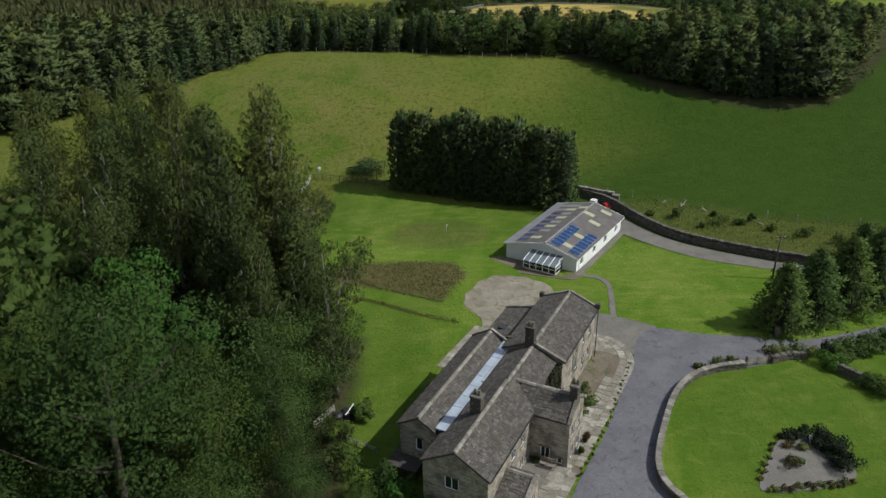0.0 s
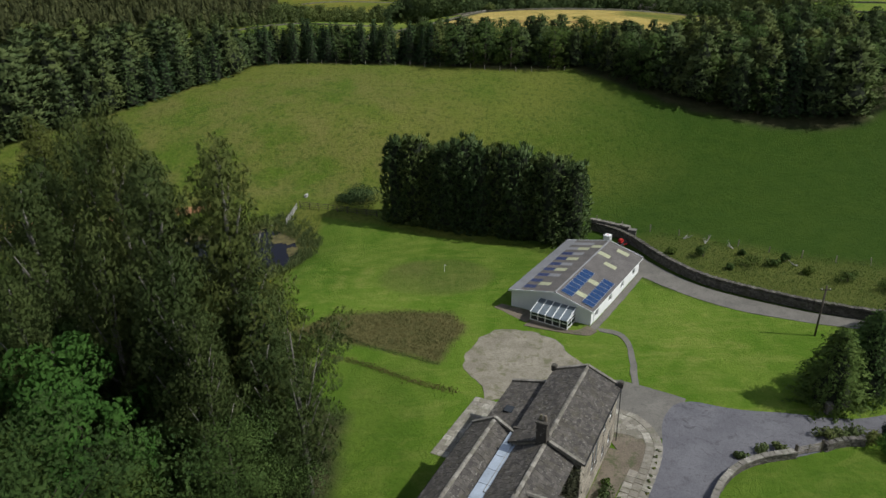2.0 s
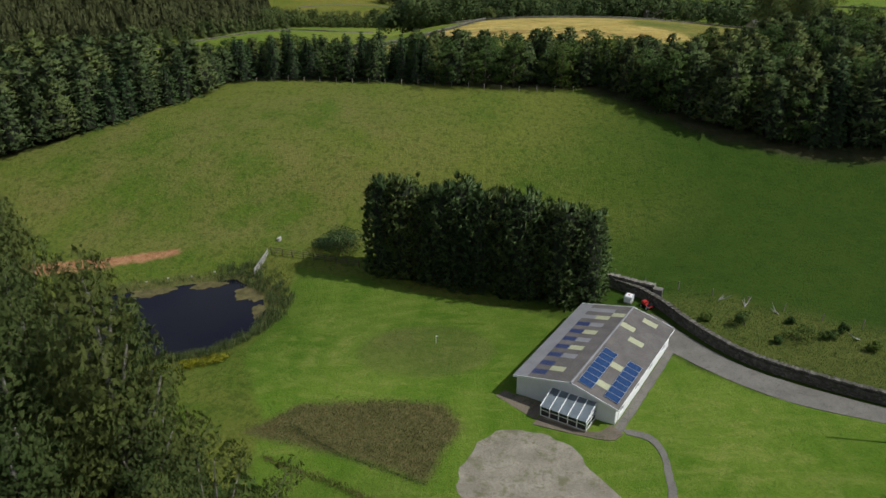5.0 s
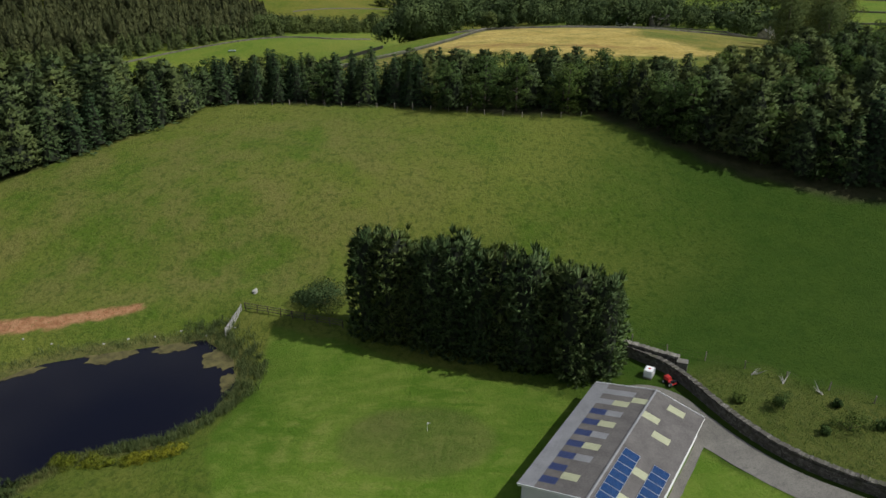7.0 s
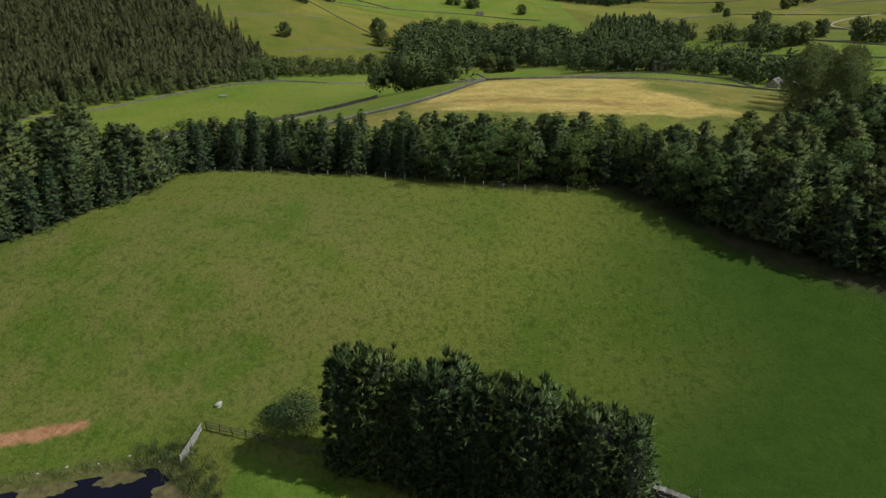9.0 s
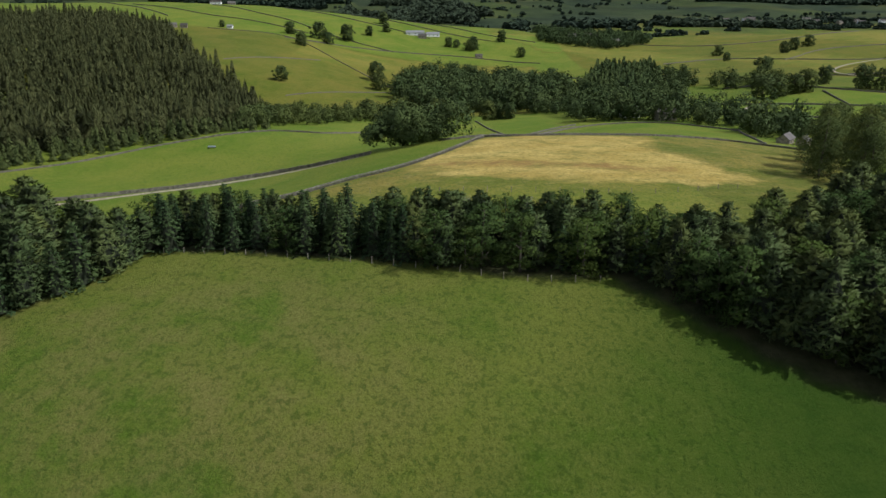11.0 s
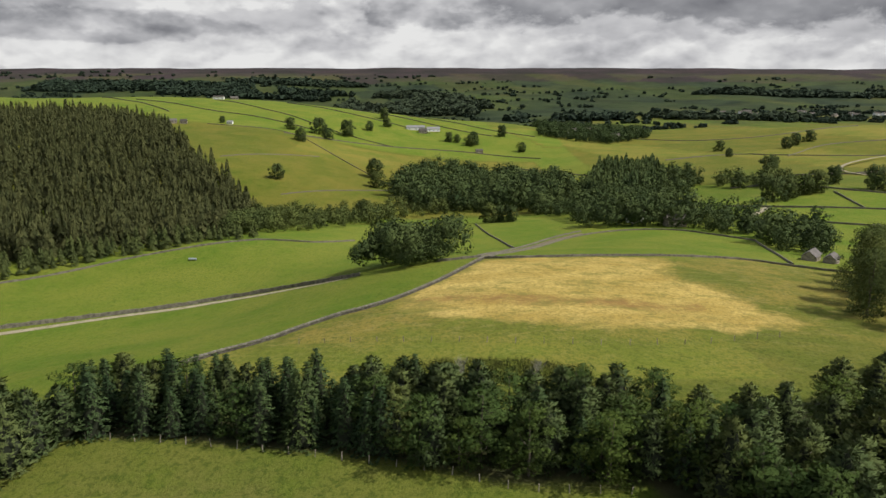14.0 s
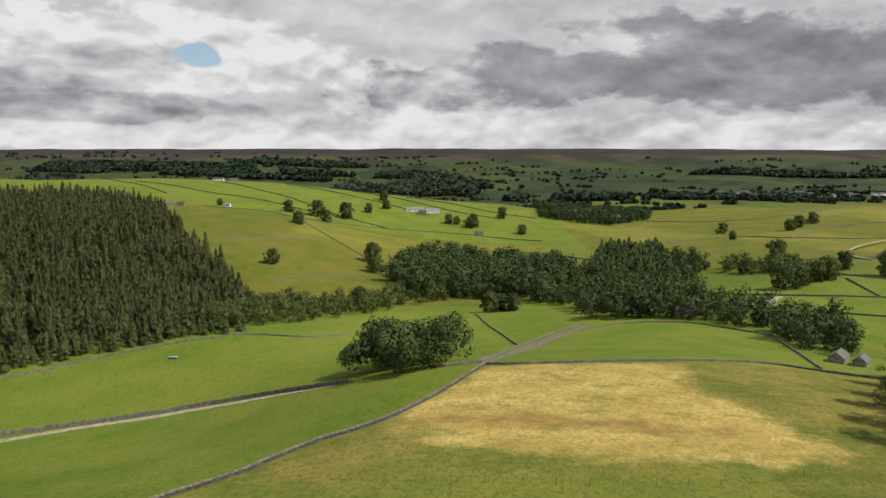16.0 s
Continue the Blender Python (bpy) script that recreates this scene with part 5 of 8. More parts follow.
def sash(parent, o, d, h, frame_mat=None, bars=1, surround=True, name="window"):
    """A window in a hole: stone surround, painted frame, bars and panes."""
    o, d = Vector(o), Vector(d)
    out = Vector((d.y, -d.x, 0))
    a, b, c, e = h
    m = Matrix((( d.x, -out.x, 0, o.x), (d.y, -out.y, 0, o.y), (0, 0, 1, o.z), (0, 0, 0, 1)))   # x along, y inwards, z up
    fm = frame_mat or WHITE

    def bx(*dims):
        bm = bmesh.new()
        for q in dims:
            add_box(bm, *q, m=m)
        return bm
    w = part(name, bx((a, a + 0.07, 0.06, 0.12, c, e), (b - 0.07, b, 0.06, 0.12, c, e), (a + 0.07, b - 0.07, 0.06, 0.12, e - 0.07, e), (a + 0.07, b - 0.07, 0.06, 0.12, c, c + 0.08)), fm, parent, "white painted window frame")
    n = bars + 1
    for i in range(n):
        s0, s1 = a + 0.07 + (b - a - 0.14) * i / n, a + 0.07 + (b - a - 0.14) * (i + 1) / n
        part("pane", bx((s0 + 0.015, s1 - 0.015, 0.09, 0.105, c + 0.08, e - 0.07)), GLASS, w, "dark reflecting glass pane")
        if i:
            part("mullion", bx((s0 - 0.025, s0 + 0.025, 0.055, 0.115, c + 0.08, e - 0.07)), fm, w)
    if surround:
        part("lintel", bx((a - 0.15, b + 0.15, -0.03, 0.10, e, e + 0.2)), COPING, w, "dressed stone lintel")
        part("sill", bx((a - 0.12, b + 0.12, -0.07, 0.14, c - 0.12, c)), COPING, w, "dressed stone sill")
    return w


def slates(rng, p0, p1, q0, q1, course=0.30, wide=0.42, lift=0.05):
    """Loose stone slates laid in courses from the eave p0-p1 to the ridge q0-q1, as boxes in one mesh."""
    p0, p1, q0, q1 = map(Vector, (p0, p1, q0, q1))
    up = ((q0 + q1) / 2 - (p0 + p1) / 2)
    n = up.cross(p1 - p0).normalized()
    if n.z < 0:
        n = -n
    rows = max(3, int(up.length / course))
    v, f = [], []
    for i in range(rows):
        t0, t1 = i / rows, min(1.0, (i + 1.35) / rows)
        a0, a1, b0, b1 = p0.lerp(q0, t0), p1.lerp(q1, t0), p0.lerp(q0, t1), p1.lerp(q1, t1)
        length = (a1 - a0).length
        s = -rng.random() * wide
        while s < length:
            w = wide * rng.uniform(0.65, 1.5)
            s0, s1 = max(0, s) / length, min(length, s + w - 0.012) / length
            s += w
            if s1 <= s0:
                continue
            hgt = lift * rng.uniform(0.7, 1.4)
            low = rng.uniform(-0.03, 0.03)
            e = [a0.lerp(a1, s0), a0.lerp(a1, s1), b0.lerp(b1, s1), b0.lerp(b1, s0)]
            slip = (e[0] - e[3]).normalized() * low
            k = len(v)
            for c, h in ((e[0] + slip, hgt), (e[1] + slip, hgt), (e[2], 0.012), (e[3], 0.012)):
                v.append(c + n * h)
            v.append(e[0] + slip - n * 0.01)
            v.append(e[1] + slip - n * 0.01)
            f += [(k, k + 1, k + 2, k + 3), (k + 4, k + 5, k + 1, k), (k + 4, k, k + 3), (k + 5, k + 2, k + 1)]
    return v, f


SLATES_LEFT = [300]


def slope(parent, rng, p0, p1, q0, q1, label=""):
    """One pitch of a stone-slated roof: a slab under loose slates."""
    P = [Vector(c) for c in (p0, p1, q1, q0)]
    bm = bmesh.new()
    top = [bm.verts.new(c) for c in P]
    low = [bm.verts.new(c - Vector((0, 0, 0.16))) for c in P]
    bm.faces.new(top)
    bm.faces.new(low[::-1])
    for i in range(4):
        bm.faces.new((low[i], low[(i + 1) % 4], top[(i + 1) % 4], top[i]))
    r = part("roof", bm, SLATE, parent, label or "weathered stone-slated roof pitch")
    v, f = slates(rng, p0, p1, q0, q1)
    single = min(len(v) // 6, SLATES_LEFT[0]) if "lichen" in label else 0
    SLATES_LEFT[0] -= single
    for k in range(single):
        o = k * 6
        child("slate", mesh_from("slate", v[o:o + 6], [tuple(i - o for i in q) for q in f[k * 4:k * 4 + 4]], SLATE), r)
    if single * 6 < len(v):
        o = single * 6
        ob = child("slate_covering", mesh_from("slate_covering", v[o:], [tuple(i - o for i in q) for q in f[single * 4:]], SLATE), r)
        ob["kind"] = "stuff"
    return r


def ridge_stones(parent, a, b, step=0.6):
    a, b = Vector(a), Vector(b)
    n = max(2, int((b - a).length / step))
    d = (b - a).normalized()
    side = Vector((-d.y, d.x, 0)).normalized()
    L = (b - a).length / n - 0.015
    bm = bmesh.new()
    prof = [side * -0.2 + Vector((0, 0, -0.09)), side * -0.09 + Vector((0, 0, 0.06)), side * 0.09 + Vector((0, 0, 0.06)), side * 0.2 + Vector((0, 0, -0.09))]
    v0, v1 = [bm.verts.new(p) for p in prof], [bm.verts.new(p + d * L) for p in prof]
    for i in range(4):
        bm.faces.new((v0[i], v0[(i + 1) % 4], v1[(i + 1) % 4], v1[i]))
    bm.faces.new(v0[::-1])
    bm.faces.new(v1)
    me = bpy.data.meshes.new("ridge_stone")
    bm.to_mesh(me)
    bm.free()
    me.materials.append(COPING)
    for i in range(n):
        child("ridge_stone", me, parent, Matrix.Translation(a.lerp(b, i / n) + Vector((0, 0, 0.03))))


SOOTY = pieces_material("sooty_stone", (0.060, 0.052, 0.044), (0.085, 0.075, 0.062), (0.120, 0.105, 0.088))


def chimney(parent, x, y, z0, z1, w=0.95, l=0.65, pots=2):
    bm = box(x - w / 2, x + w / 2, y - l / 2, y + l / 2, z0, z1 - 0.2)
    c = part("chimney", bm, SOOTY, parent, "blackened stone chimney stack")
    part("chimney_cap", box(x - w / 2 - 0.09, x + w / 2 + 0.09, y - l / 2 - 0.09, y + l / 2 + 0.09, z1 - 0.2, z1, bevel=0.03), WALLSTONE, c)
    for i in range(pots):
        px = x + (i - (pots - 1) / 2) * 0.4
        part("chimney_pot", pot_mesh(px, y, z1), EARTH, c, "clay chimney pot")
    return c


def pot_mesh(x, y, z):
    bm = bmesh.new()
    bmesh.ops.create_cone(bm, cap_ends=True, segments=10, radius1=0.15, radius2=0.12, depth=0.5, matrix=Matrix.Translation((x, y, z + 0.25)))
    return bm


def gable_coping(parent, pts, w=0.32, h=0.16):
    """Coping stones up a gable, along pts."""
    for a, b in zip(pts, pts[1:]):
        a, b = Vector(a), Vector(b)
        d = (b - a).normalized()
        n = max(2, int((b - a).length / 0.7))
        side = Vector((-d.y, d.x, 0))
        side = side.normalized() if side.length > 1e-6 else Vector((1, 0, 0))
        up = d.cross(side)
        up = up if up.z > 0 else -up
        for i in range(n):
            p, q = a.lerp(b, i / n), a.lerp(b, (i + 1) / n - 0.012 / max((b - a).length, 0.1))
            bm = bmesh.new()
            v = [bm.verts.new(c + side * s * w / 2 + up * t) for c in (p, q) for s, t in ((-1, -0.06), (1, -0.06), (1, h), (-1, h))]
            for f in ((0, 1, 2, 3), (7, 6, 5, 4), (0, 4, 5, 1), (1, 5, 6, 2), (2, 6, 7, 3), (3, 7, 4, 0)):
                bm.faces.new([v[k] for k in f])
            part("coping_stone", bm, COPING, parent)


def farmhouse():
    rng = random.Random(3)
    base = 0.75
    H = thing("farmhouse", Matrix.Translation((14.04, 74.8, base)) @ Matrix.Rotation(radians(-26.35), 4, "Z"), "long stone farmhouse with weathered stone-slate roofs and a lead gutter", "house")
    low = -1.0

    def walls(x0, x1, y0, y1, eave, ridge, holes, rx=None, ends=(True, True)):
        """Four walls of a block whose ridge runs along y. holes: by side s, e, n, w."""
        bm = bmesh.new()
        rx = (x0 + x1) / 2 if rx is None else rx
        hs = lambda k: [(a, b, c - low, e - low) for a, b, c, e in holes.get(k, ())]
        panel(bm, (x0, y0, low), (1, 0, 0), x1 - x0, eave - low, hs("s"), top=(rx - x0, ridge - low) if ends[0] else None)
        panel(bm, (x1, y0, low), (0, 1, 0), y1 - y0, eave - low, hs("e"))
        panel(bm, (x1, y1, low), (-1, 0, 0), x1 - x0, eave - low, hs("n"), top=(x1 - rx, ridge - low) if ends[1] else None)
        panel(bm, (x0, y1, low), (0, -1, 0), y1 - y0, eave - low, hs("w"))
        w = part("wall", bm, MASONRY, H, "coursed sandstone walling, weathered dark")
        for k, o, d in (("s", (x0, y0, 0), (1, 0, 0)), ("e", (x1, y0, 0), (0, 1, 0)), ("n", (x1, y1, 0), (-1, 0, 0)), ("w", (x0, y1, 0), (0, -1, 0))):
            for h in holes.get(k, ()):
                sash(w, o, d, h, bars=1 if h[1] - h[0] > 0.8 else 0)
        return w

    # north block
    A = walls(-3.1, 3.1, -11.9, 0, 6.2, 7.4, {"e": [(9.4, 10.2, 3.9, 5.2), (9.4, 10.2, 1.0, 2.3), (7.2, 8.0, 3.9, 5.2), (7.2, 8.0, 1.0, 2.3), (3.6, 4.3, 2.2, 4.9), (4.7, 5.4, 2.2, 4.9)], "n": [(2.4, 3.6, 3.6, 5.0)]})
    for s in (3.6, 4.7):
        bm = bmesh.new()
        bmesh.ops.create_cone(bm, cap_ends=True, segments=16, radius1=0.40, radius2=0.40, depth=0.08, matrix=Matrix.Translation((3.11, -11.9 + s + 0.35, 4.95)) @ Matrix.Rotation(radians(90), 4, "Y"))
        part("arch_head", bm, COPING, A, "round stone arch over a tall window")
    slope(H, rng, (3.35, -12.0, 6.12), (3.35, 0.0, 6.12), (0, -12.0, 7.5), (0, 0.0, 7.5))
    slope(H, rng, (-3.35, -12.0, 6.12), (-3.35, 0.0, 6.12), (0, -12.0, 7.5), (0, 0.0, 7.5))
    ridge_stones(H, (0, -11.4, 7.52), (0, 0.1, 7.52))
    gable_coping(H, [(-3.4, 0.02, 6.14), (0, 0.02, 7.56), (3.4, 0.02, 6.14)])
    gable_coping(H, [(0.3, -12.02, 7.42), (3.4, -12.02, 6.14)])
    for x in (-3.3, 3.3):
        part("kneeler", box(x - 0.25, x + 0.25, -0.25, 0.3, 6.1, 6.75, bevel=0.06), WALLSTONE, H, "dark stone kneeler at the gable foot")
    chimney(H, -0.35, -11.85, 5.5, 9.3, 0.9, 0.75)
    # middle
    walls(-2.9, 2.3, -18.2, -11.9, 6.0, 7.1, {"e": [(2.0, 2.8, 2.2, 3.6)]}, 0, (False, False))
    slope(H, rng, (2.55, -20, 6.0), (2.55, -12.05, 6.0), (0, -20, 7.25), (0, -12.05, 7.25), "lichen-spotted stone-slated roof pitch")
    slope(H, rng, (-2.62, -18.5, 5.98), (-2.62, -12.05, 5.98), (0, -18.5, 7.25), (0, -12.05, 7.25))
    # south range
    walls(-3.0, 2.9, -30.0, -18.2, 5.7, 7.35, {"s": [(2.0, 3.3, 3.4, 4.7), (2.0, 3.5, 0.6, 2.1), (4.2, 5.0, 0.2, 2.2)], "e": [(5.2, 6.2, 3.3, 4.5), (7.4, 8.4, 3.3, 4.5), (7.4, 8.4, 0.7, 2.0), (9.0, 9.9, 0.6, 2.0)]})
    slope(H, rng, (3.15, -30.2, 5.65), (3.15, -19.0, 5.65), (0, -30.2, 7.5), (0, -19.0, 7.5), "lichen-spotted stone-slated roof pitch")
    slope(H, rng, (-3.15, -30.2, 5.65), (-3.15, -26.5, 5.65), (0, -30.2, 7.5), (0, -26.5, 7.5))
    slope(H, rng, (-2.62, -26.5, 5.96), (-2.62, -18.5, 5.96), (0, -26.5, 7.5), (0, -18.5, 7.45))
    ridge_stones(H, (0, -30.1, 7.52), (0, -19.0, 7.5))
    ridge_stones(H, (0, -18.9, 7.3), (0, -12.3, 7.27))
    chimney(H, -0.75, -24.0, 5.8, 8.9, 1.0, 0.8)
    # cross wing
    bm = bmesh.new()
    hol = [(1.0, 1.9, 0.9 - low, 2.1 - low), (2.6, 3.1, 0.7 - low, 1.3 - low)]
    panel(bm, (2.9, -20.1, low), (1, 0, 0), 3.6, 5.5 - low, hol)
    panel(bm, (6.5, -20.1, low), (0, 1, 0), 4.3, 5.5 - low, [(0.7, 1.6, 3.2 - low, 4.5 - low), (2.6, 3.5, 3.2 - low, 4.5 - low), (0.7, 1.6, 0.7 - low, 2.1 - low), (2.6, 3.5, 0.7 - low, 2.1 - low)], top=(2.15, 7.0 - low))
    panel(bm, (6.5, -15.8, low), (-1, 0, 0), 4.2, 5.5 - low, [])
    C = part("wall", bm, MASONRY, H, "stone cross wing with a tall gable")
    for h in ((1.0, 1.9, 0.9, 2.1), (2.6, 3.1, 0.7, 1.3)):
        sash(C, (2.9, -20.1, 0), (1, 0, 0), h, bars=1 if h[1] - h[0] > 0.8 else 0)
    for h in ((0.7, 1.6, 3.2, 4.5), (2.6, 3.5, 3.2, 4.5), (0.7, 1.6, 0.7, 2.1), (2.6, 3.5, 0.7, 2.1)):
        sash(C, (6.5, -20.1, 0), (0, 1, 0), h)
    slope(H, rng, (1.2, -20.3, 5.5), (6.45, -20.3, 5.5), (1.2, -17.95, 7.05), (6.45, -17.95, 7.05))
    slope(H, rng, (1.2, -15.6, 5.5), (6.45, -15.6, 5.5), (1.2, -17.95, 7.05), (6.45, -17.95, 7.05))
    ridge_stones(H, (0.6, -17.95, 7.07), (6.3, -17.95, 7.07))
    gable_coping(H, [(6.5, -20.4, 5.45), (6.5, -17.95, 7.1), (6.5, -15.5, 5.45)])
    chimney(H, 6.2, -17.95, 6.0, 8.3, 0.7, 1.0)
    # parallel west range
    walls(-7.3, -3.6, -26.3, -10.1, 5.3, 6.4, {"s": [(1.6, 2.3, 2.9, 4.2)], "w": [(3, 4, 3, 4.3), (7, 8, 3, 4.3), (11, 12, 3, 4.3), (3, 4, 0.6, 2), (11, 12, 0.6, 2)]}, -5.35)
    slope(H, rng, (-7.5, -26.5, 5.3), (-7.5, -10.0, 5.3), (-5.35, -26.5, 6.55), (-5.35, -10.0, 6.55))
    slope(H, rng, (-3.68, -26.5, 5.55), (-3.68, -10.0, 5.55), (-5.35, -26.5, 6.55), (-5.35, -10.0, 6.55), "lichen-spotted stone-slated roof pitch")
    ridge_stones(H, (-5.35, -26.4, 6.57), (-5.35, -10.3, 6.57))
    gable_coping(H, [(-7.5, -10.0, 5.35), (-5.35, -10.0, 6.6), (-3.6, -10.0, 5.55)])
    gable_coping(H, [(-5.35, -10.0, 6.6), (-3.4, -10.4, 5.9)], 0.25)
    part("ridge_end", box(-3.6, -0.6, -10.25, -9.95, 5.6, 6.35, bevel=0.05), WALLSTONE, H, "low stone parapet across the valley")
    for i in range(9):
        y0, y1 = -26.2 + 16.0 * i / 9, -26.2 + 16.0 * (i + 1) / 9 - 0.03
        part("lead_sheet", box(-3.74, -2.56, y0, y1, 5.72 + 0.012 * i, 5.86 + 0.012 * i), LEAD, H, "pale blue-grey lead sheet of the valley gutter")
    # low link and lean-to
    walls(-7.0, -3.1, -10.0, -1.2, 4.3, 5.1, {"w": [(2, 3.2, 0.8, 2.2), (5, 6.2, 0.8, 2.2)]}, -3.3)
    slope(H, rng, (-7.2, -10.0, 4.3), (-7.2, -1.0, 4.3), (-3.1, -10.0, 5.3), (-3.1, -1.0, 5.3))
    gable_coping(H, [(-7.2, -1.05, 4.35), (-3.2, -1.05, 5.35)])
    part("rooflight", box(-6.0, -5.0, -6.6, -5.6, 4.62, 4.86, bevel=0.02), GLASS, H, "small rooflight in the low roof")
    # garden porch on the sunny side
    bm = bmesh.new()
    panel(bm, (2.95, -29.4, low), (1, 0, 0), 2.5, 2.6 - low, [(0.8, 1.7, -low + 0.1, 2.1 - low)])
    panel(bm, (5.45, -29.4, low), (0, 1, 0), 4.4, 2.6 - low, [(0.8, 1.8, 0.8 - low, 1.9 - low), (2.6, 3.6, 0.8 - low, 1.9 - low)], top=(3.4, 3.65 - low))
    panel(bm, (5.45, -25.0, low), (-1, 0, 0), 2.5, 2.6 - low, [])
    P = part("porch", bm, MASONRY, H, "single-storey stone porch")
    sash(P, (5.45, -29.4, 0), (0, 1, 0), (0.8, 1.8, 0.8, 1.9))
    sash(P, (5.45, -29.4, 0), (0, 1, 0), (2.6, 3.6, 0.8, 1.9))
    part("door", box(3.78, 4.62, -29.33, -29.27, -0.9, 2.1), DARK_TIMBER, P, "dark plank door")
    slope(H, rng, (2.9, -29.7, 2.55), (5.5, -29.7, 2.55), (2.9, -26.0, 3.75), (5.5, -26.0, 3.75))
    slope(H, rng, (2.9, -24.8, 3.0), (5.5, -24.8, 3.0), (2.9, -26.0, 3.75), (5.5, -26.0, 3.75))
    ridge_stones(H, (2.9, -26.0, 3.77), (5.5, -26.0, 3.77))
    gable_coping(H, [(5.5, -29.7, 2.5), (5.5, -26.0, 3.8), (5.5, -24.7, 2.95)])
    # gutters and downpipes
    for x, y0, y1, z in ((3.42, -12, 0, 6.05), (3.22, -30, -19.2, 5.58), (-7.58, -26.4, -10, 5.22)):
        b = Build().add(tube([(x, y0, z), (x, y1, z)], [0.06, 0.06], 8)).add(tube([(x, y1 - 0.2, z), (x, y1 - 0.2, low)], [0.045, 0.045], 8))
        child("gutter", b.mesh("gutter", BLACK), H, None, "black cast-iron gutter and downpipe")
    return H


farmhouse()


def climber():
    """The dark creeper on the house wall by the cross wing."""
    rng = np.random.RandomState(8)
    m = Matrix.Translation((14.04, 74.8, 0.75)) @ Matrix.Rotation(radians(-26.35), 4, "Z")
    n = 2600
    c = np.stack([2.55 + 0.55 * rng.rand(n), -13.3 + 1.4 * rng.normal(size=n) * 0.55, 5.9 * rng.rand(n) ** 0.8 + 0.1], -1)
    q = cards(rng, c, rng.normal(size=(n, 3)) + np.array([1.2, 0, -0.4]), 0.22 + 0.14 * rng.rand(n), 0.16 + 0.1 * rng.rand(n))
    ob = thing("climbing_plant", m, "dark bare-stemmed creeper climbing the house wall", "climber")
    dull = leafy("creeper_leaves", (0.040, 0.042, 0.024), (0.072, 0.068, 0.036), (0.100, 0.085, 0.050), 0.2, 0.8)
    child("leaves", quads_mesh("leaves", q, dull), ob)
    b = Build()
    for i in range(9):
        y = -13.9 + 0.2 * i
        b.add(tube([(2.7, y, -0.6), (2.62, y + 0.2, 2.5), (2.75, y - 0.3 + 0.1 * i, 5.6)], [0.05, 0.035, 0.015], 5))
    child("stem", b.mesh("stem", BARK), ob)


climber()


def shed():
    W, L, E, R, RX = 11.4, 18.0, 2.6, 3.95, -4.95
    S = thing("long_shed", Matrix.Translation((18.75, 96.8, -0.75)) @ Matrix.Rotation(radians(-32.4), 4, "Z"), "long low white shed with patched sheet roof and solar panels", "shed")
    bm = bmesh.new()
    wins = [(1.3, 2.5, 0.9, 2.0), (6.1, 7.3, 0.9, 2.0), (10.6, 11.8, 0.9, 2.0), (15.2, 16.4, 0.9, 2.0)]
    door = (0.2, 1.0, 0.05, 2.05)
    panel(bm, (-W, 0, -0.4), (1, 0, 0), W, E + 0.4, [], top=(W + RX, R + 0.4))
    panel(bm, (0, 0, -0.4), (0, 1, 0), L, E + 0.4, [(a, b, c + 0.4, e + 0.4) for a, b, c, e in wins + [door]])
    panel(bm, (0, L, -0.4), (-1, 0, 0), W, E + 0.4, [], top=(-RX, R + 0.4))
    panel(bm, (-W, L, -0.4), (0, -1, 0), L, E + 0.4, [(3, 4.2, 1.3, 2.4), (9, 10.2, 1.3, 2.4)])
    w = part("wall", bm, RENDER, S, "white rendered shed walls")
    for h in wins:
        sash(w, (0, 0, 0), (0, 1, 0), h, bars=2, surround=False)
    for h in ((3, 4.2, 0.9, 2.0), (9, 10.2, 0.9, 2.0)):
        sash(w, (-W, L, 0), (0, -1, 0), h, bars=1, surround=False)
    part("door", box(-0.1, -0.05, 0.22, 0.98, 0.06, 2.03), WHITE, S, "white panelled door")
    part("plinth", box(-W - 0.05, 0.05, -0.05, L + 0.05, -0.5, 0.0), CONCRETE, S)
    # roof: corrugated sheets, each its own
    rng = random.Random(12)
    over = 0.3

    def sheet_mesh(length, name, mat):
        n = 12
        v, f = [], []
        for k, y in enumerate(np.linspace(0, 1.01, n + 1)):
            z = 0.02 * (k % 2)
            v += [(0, y, z), (length, y, z), (0, y, z - 0.015), (length, y, z - 0.015)]
        for k in range(n):
            a, b = 4 * k, 4 * k + 4
            f += [(a, a + 1, b + 1, b), (a + 2, b + 2, b + 3, a + 3), (a + 1, a + 3, b + 3, b + 1), (a, b, b + 2, a + 2)]
        return mesh_from(name, v, f, mat)

    for side in (1, -1):
        run = -RX + over if side > 0 else W + RX + over
        ang = math.atan2(R - E, -RX if side > 0 else W + RX)
        rows = 3 if side > 0 else 4
        seg = run / math.cos(ang) / rows
        mats = {k: sheet_mesh(seg + 0.06, "roof_sheet", m) for k, m in (("d", ROOF_DARK), ("l", ROOF_LIGHT), ("y", ROOF_CLEAR), ("b", ROOF_BLUE))}
        for i in range(19):
            for j in range(rows):
                y = -0.35 + i * 1.0
                if side > 0:
                    k = "y" if (j, i) in ((1, 2), (1, 6), (0, 14), (1, 17), (1, 12)) else "d"
                else:
                    # lowest row all in the light sheet: its reflected sky is given as colour
                    k = ("d", "d", "d", "l")[j]
                    if (j, i) in ((0, 16), (1, 2), (1, 7), (1, 11), (1, 15)):
                        k = "y"
                    elif j == 1 and i in (5, 9, 13, 17):
                        k = "l"
                    elif j == 2 and i % 2 == 1:
                        k = "b" if i < 14 else "l"
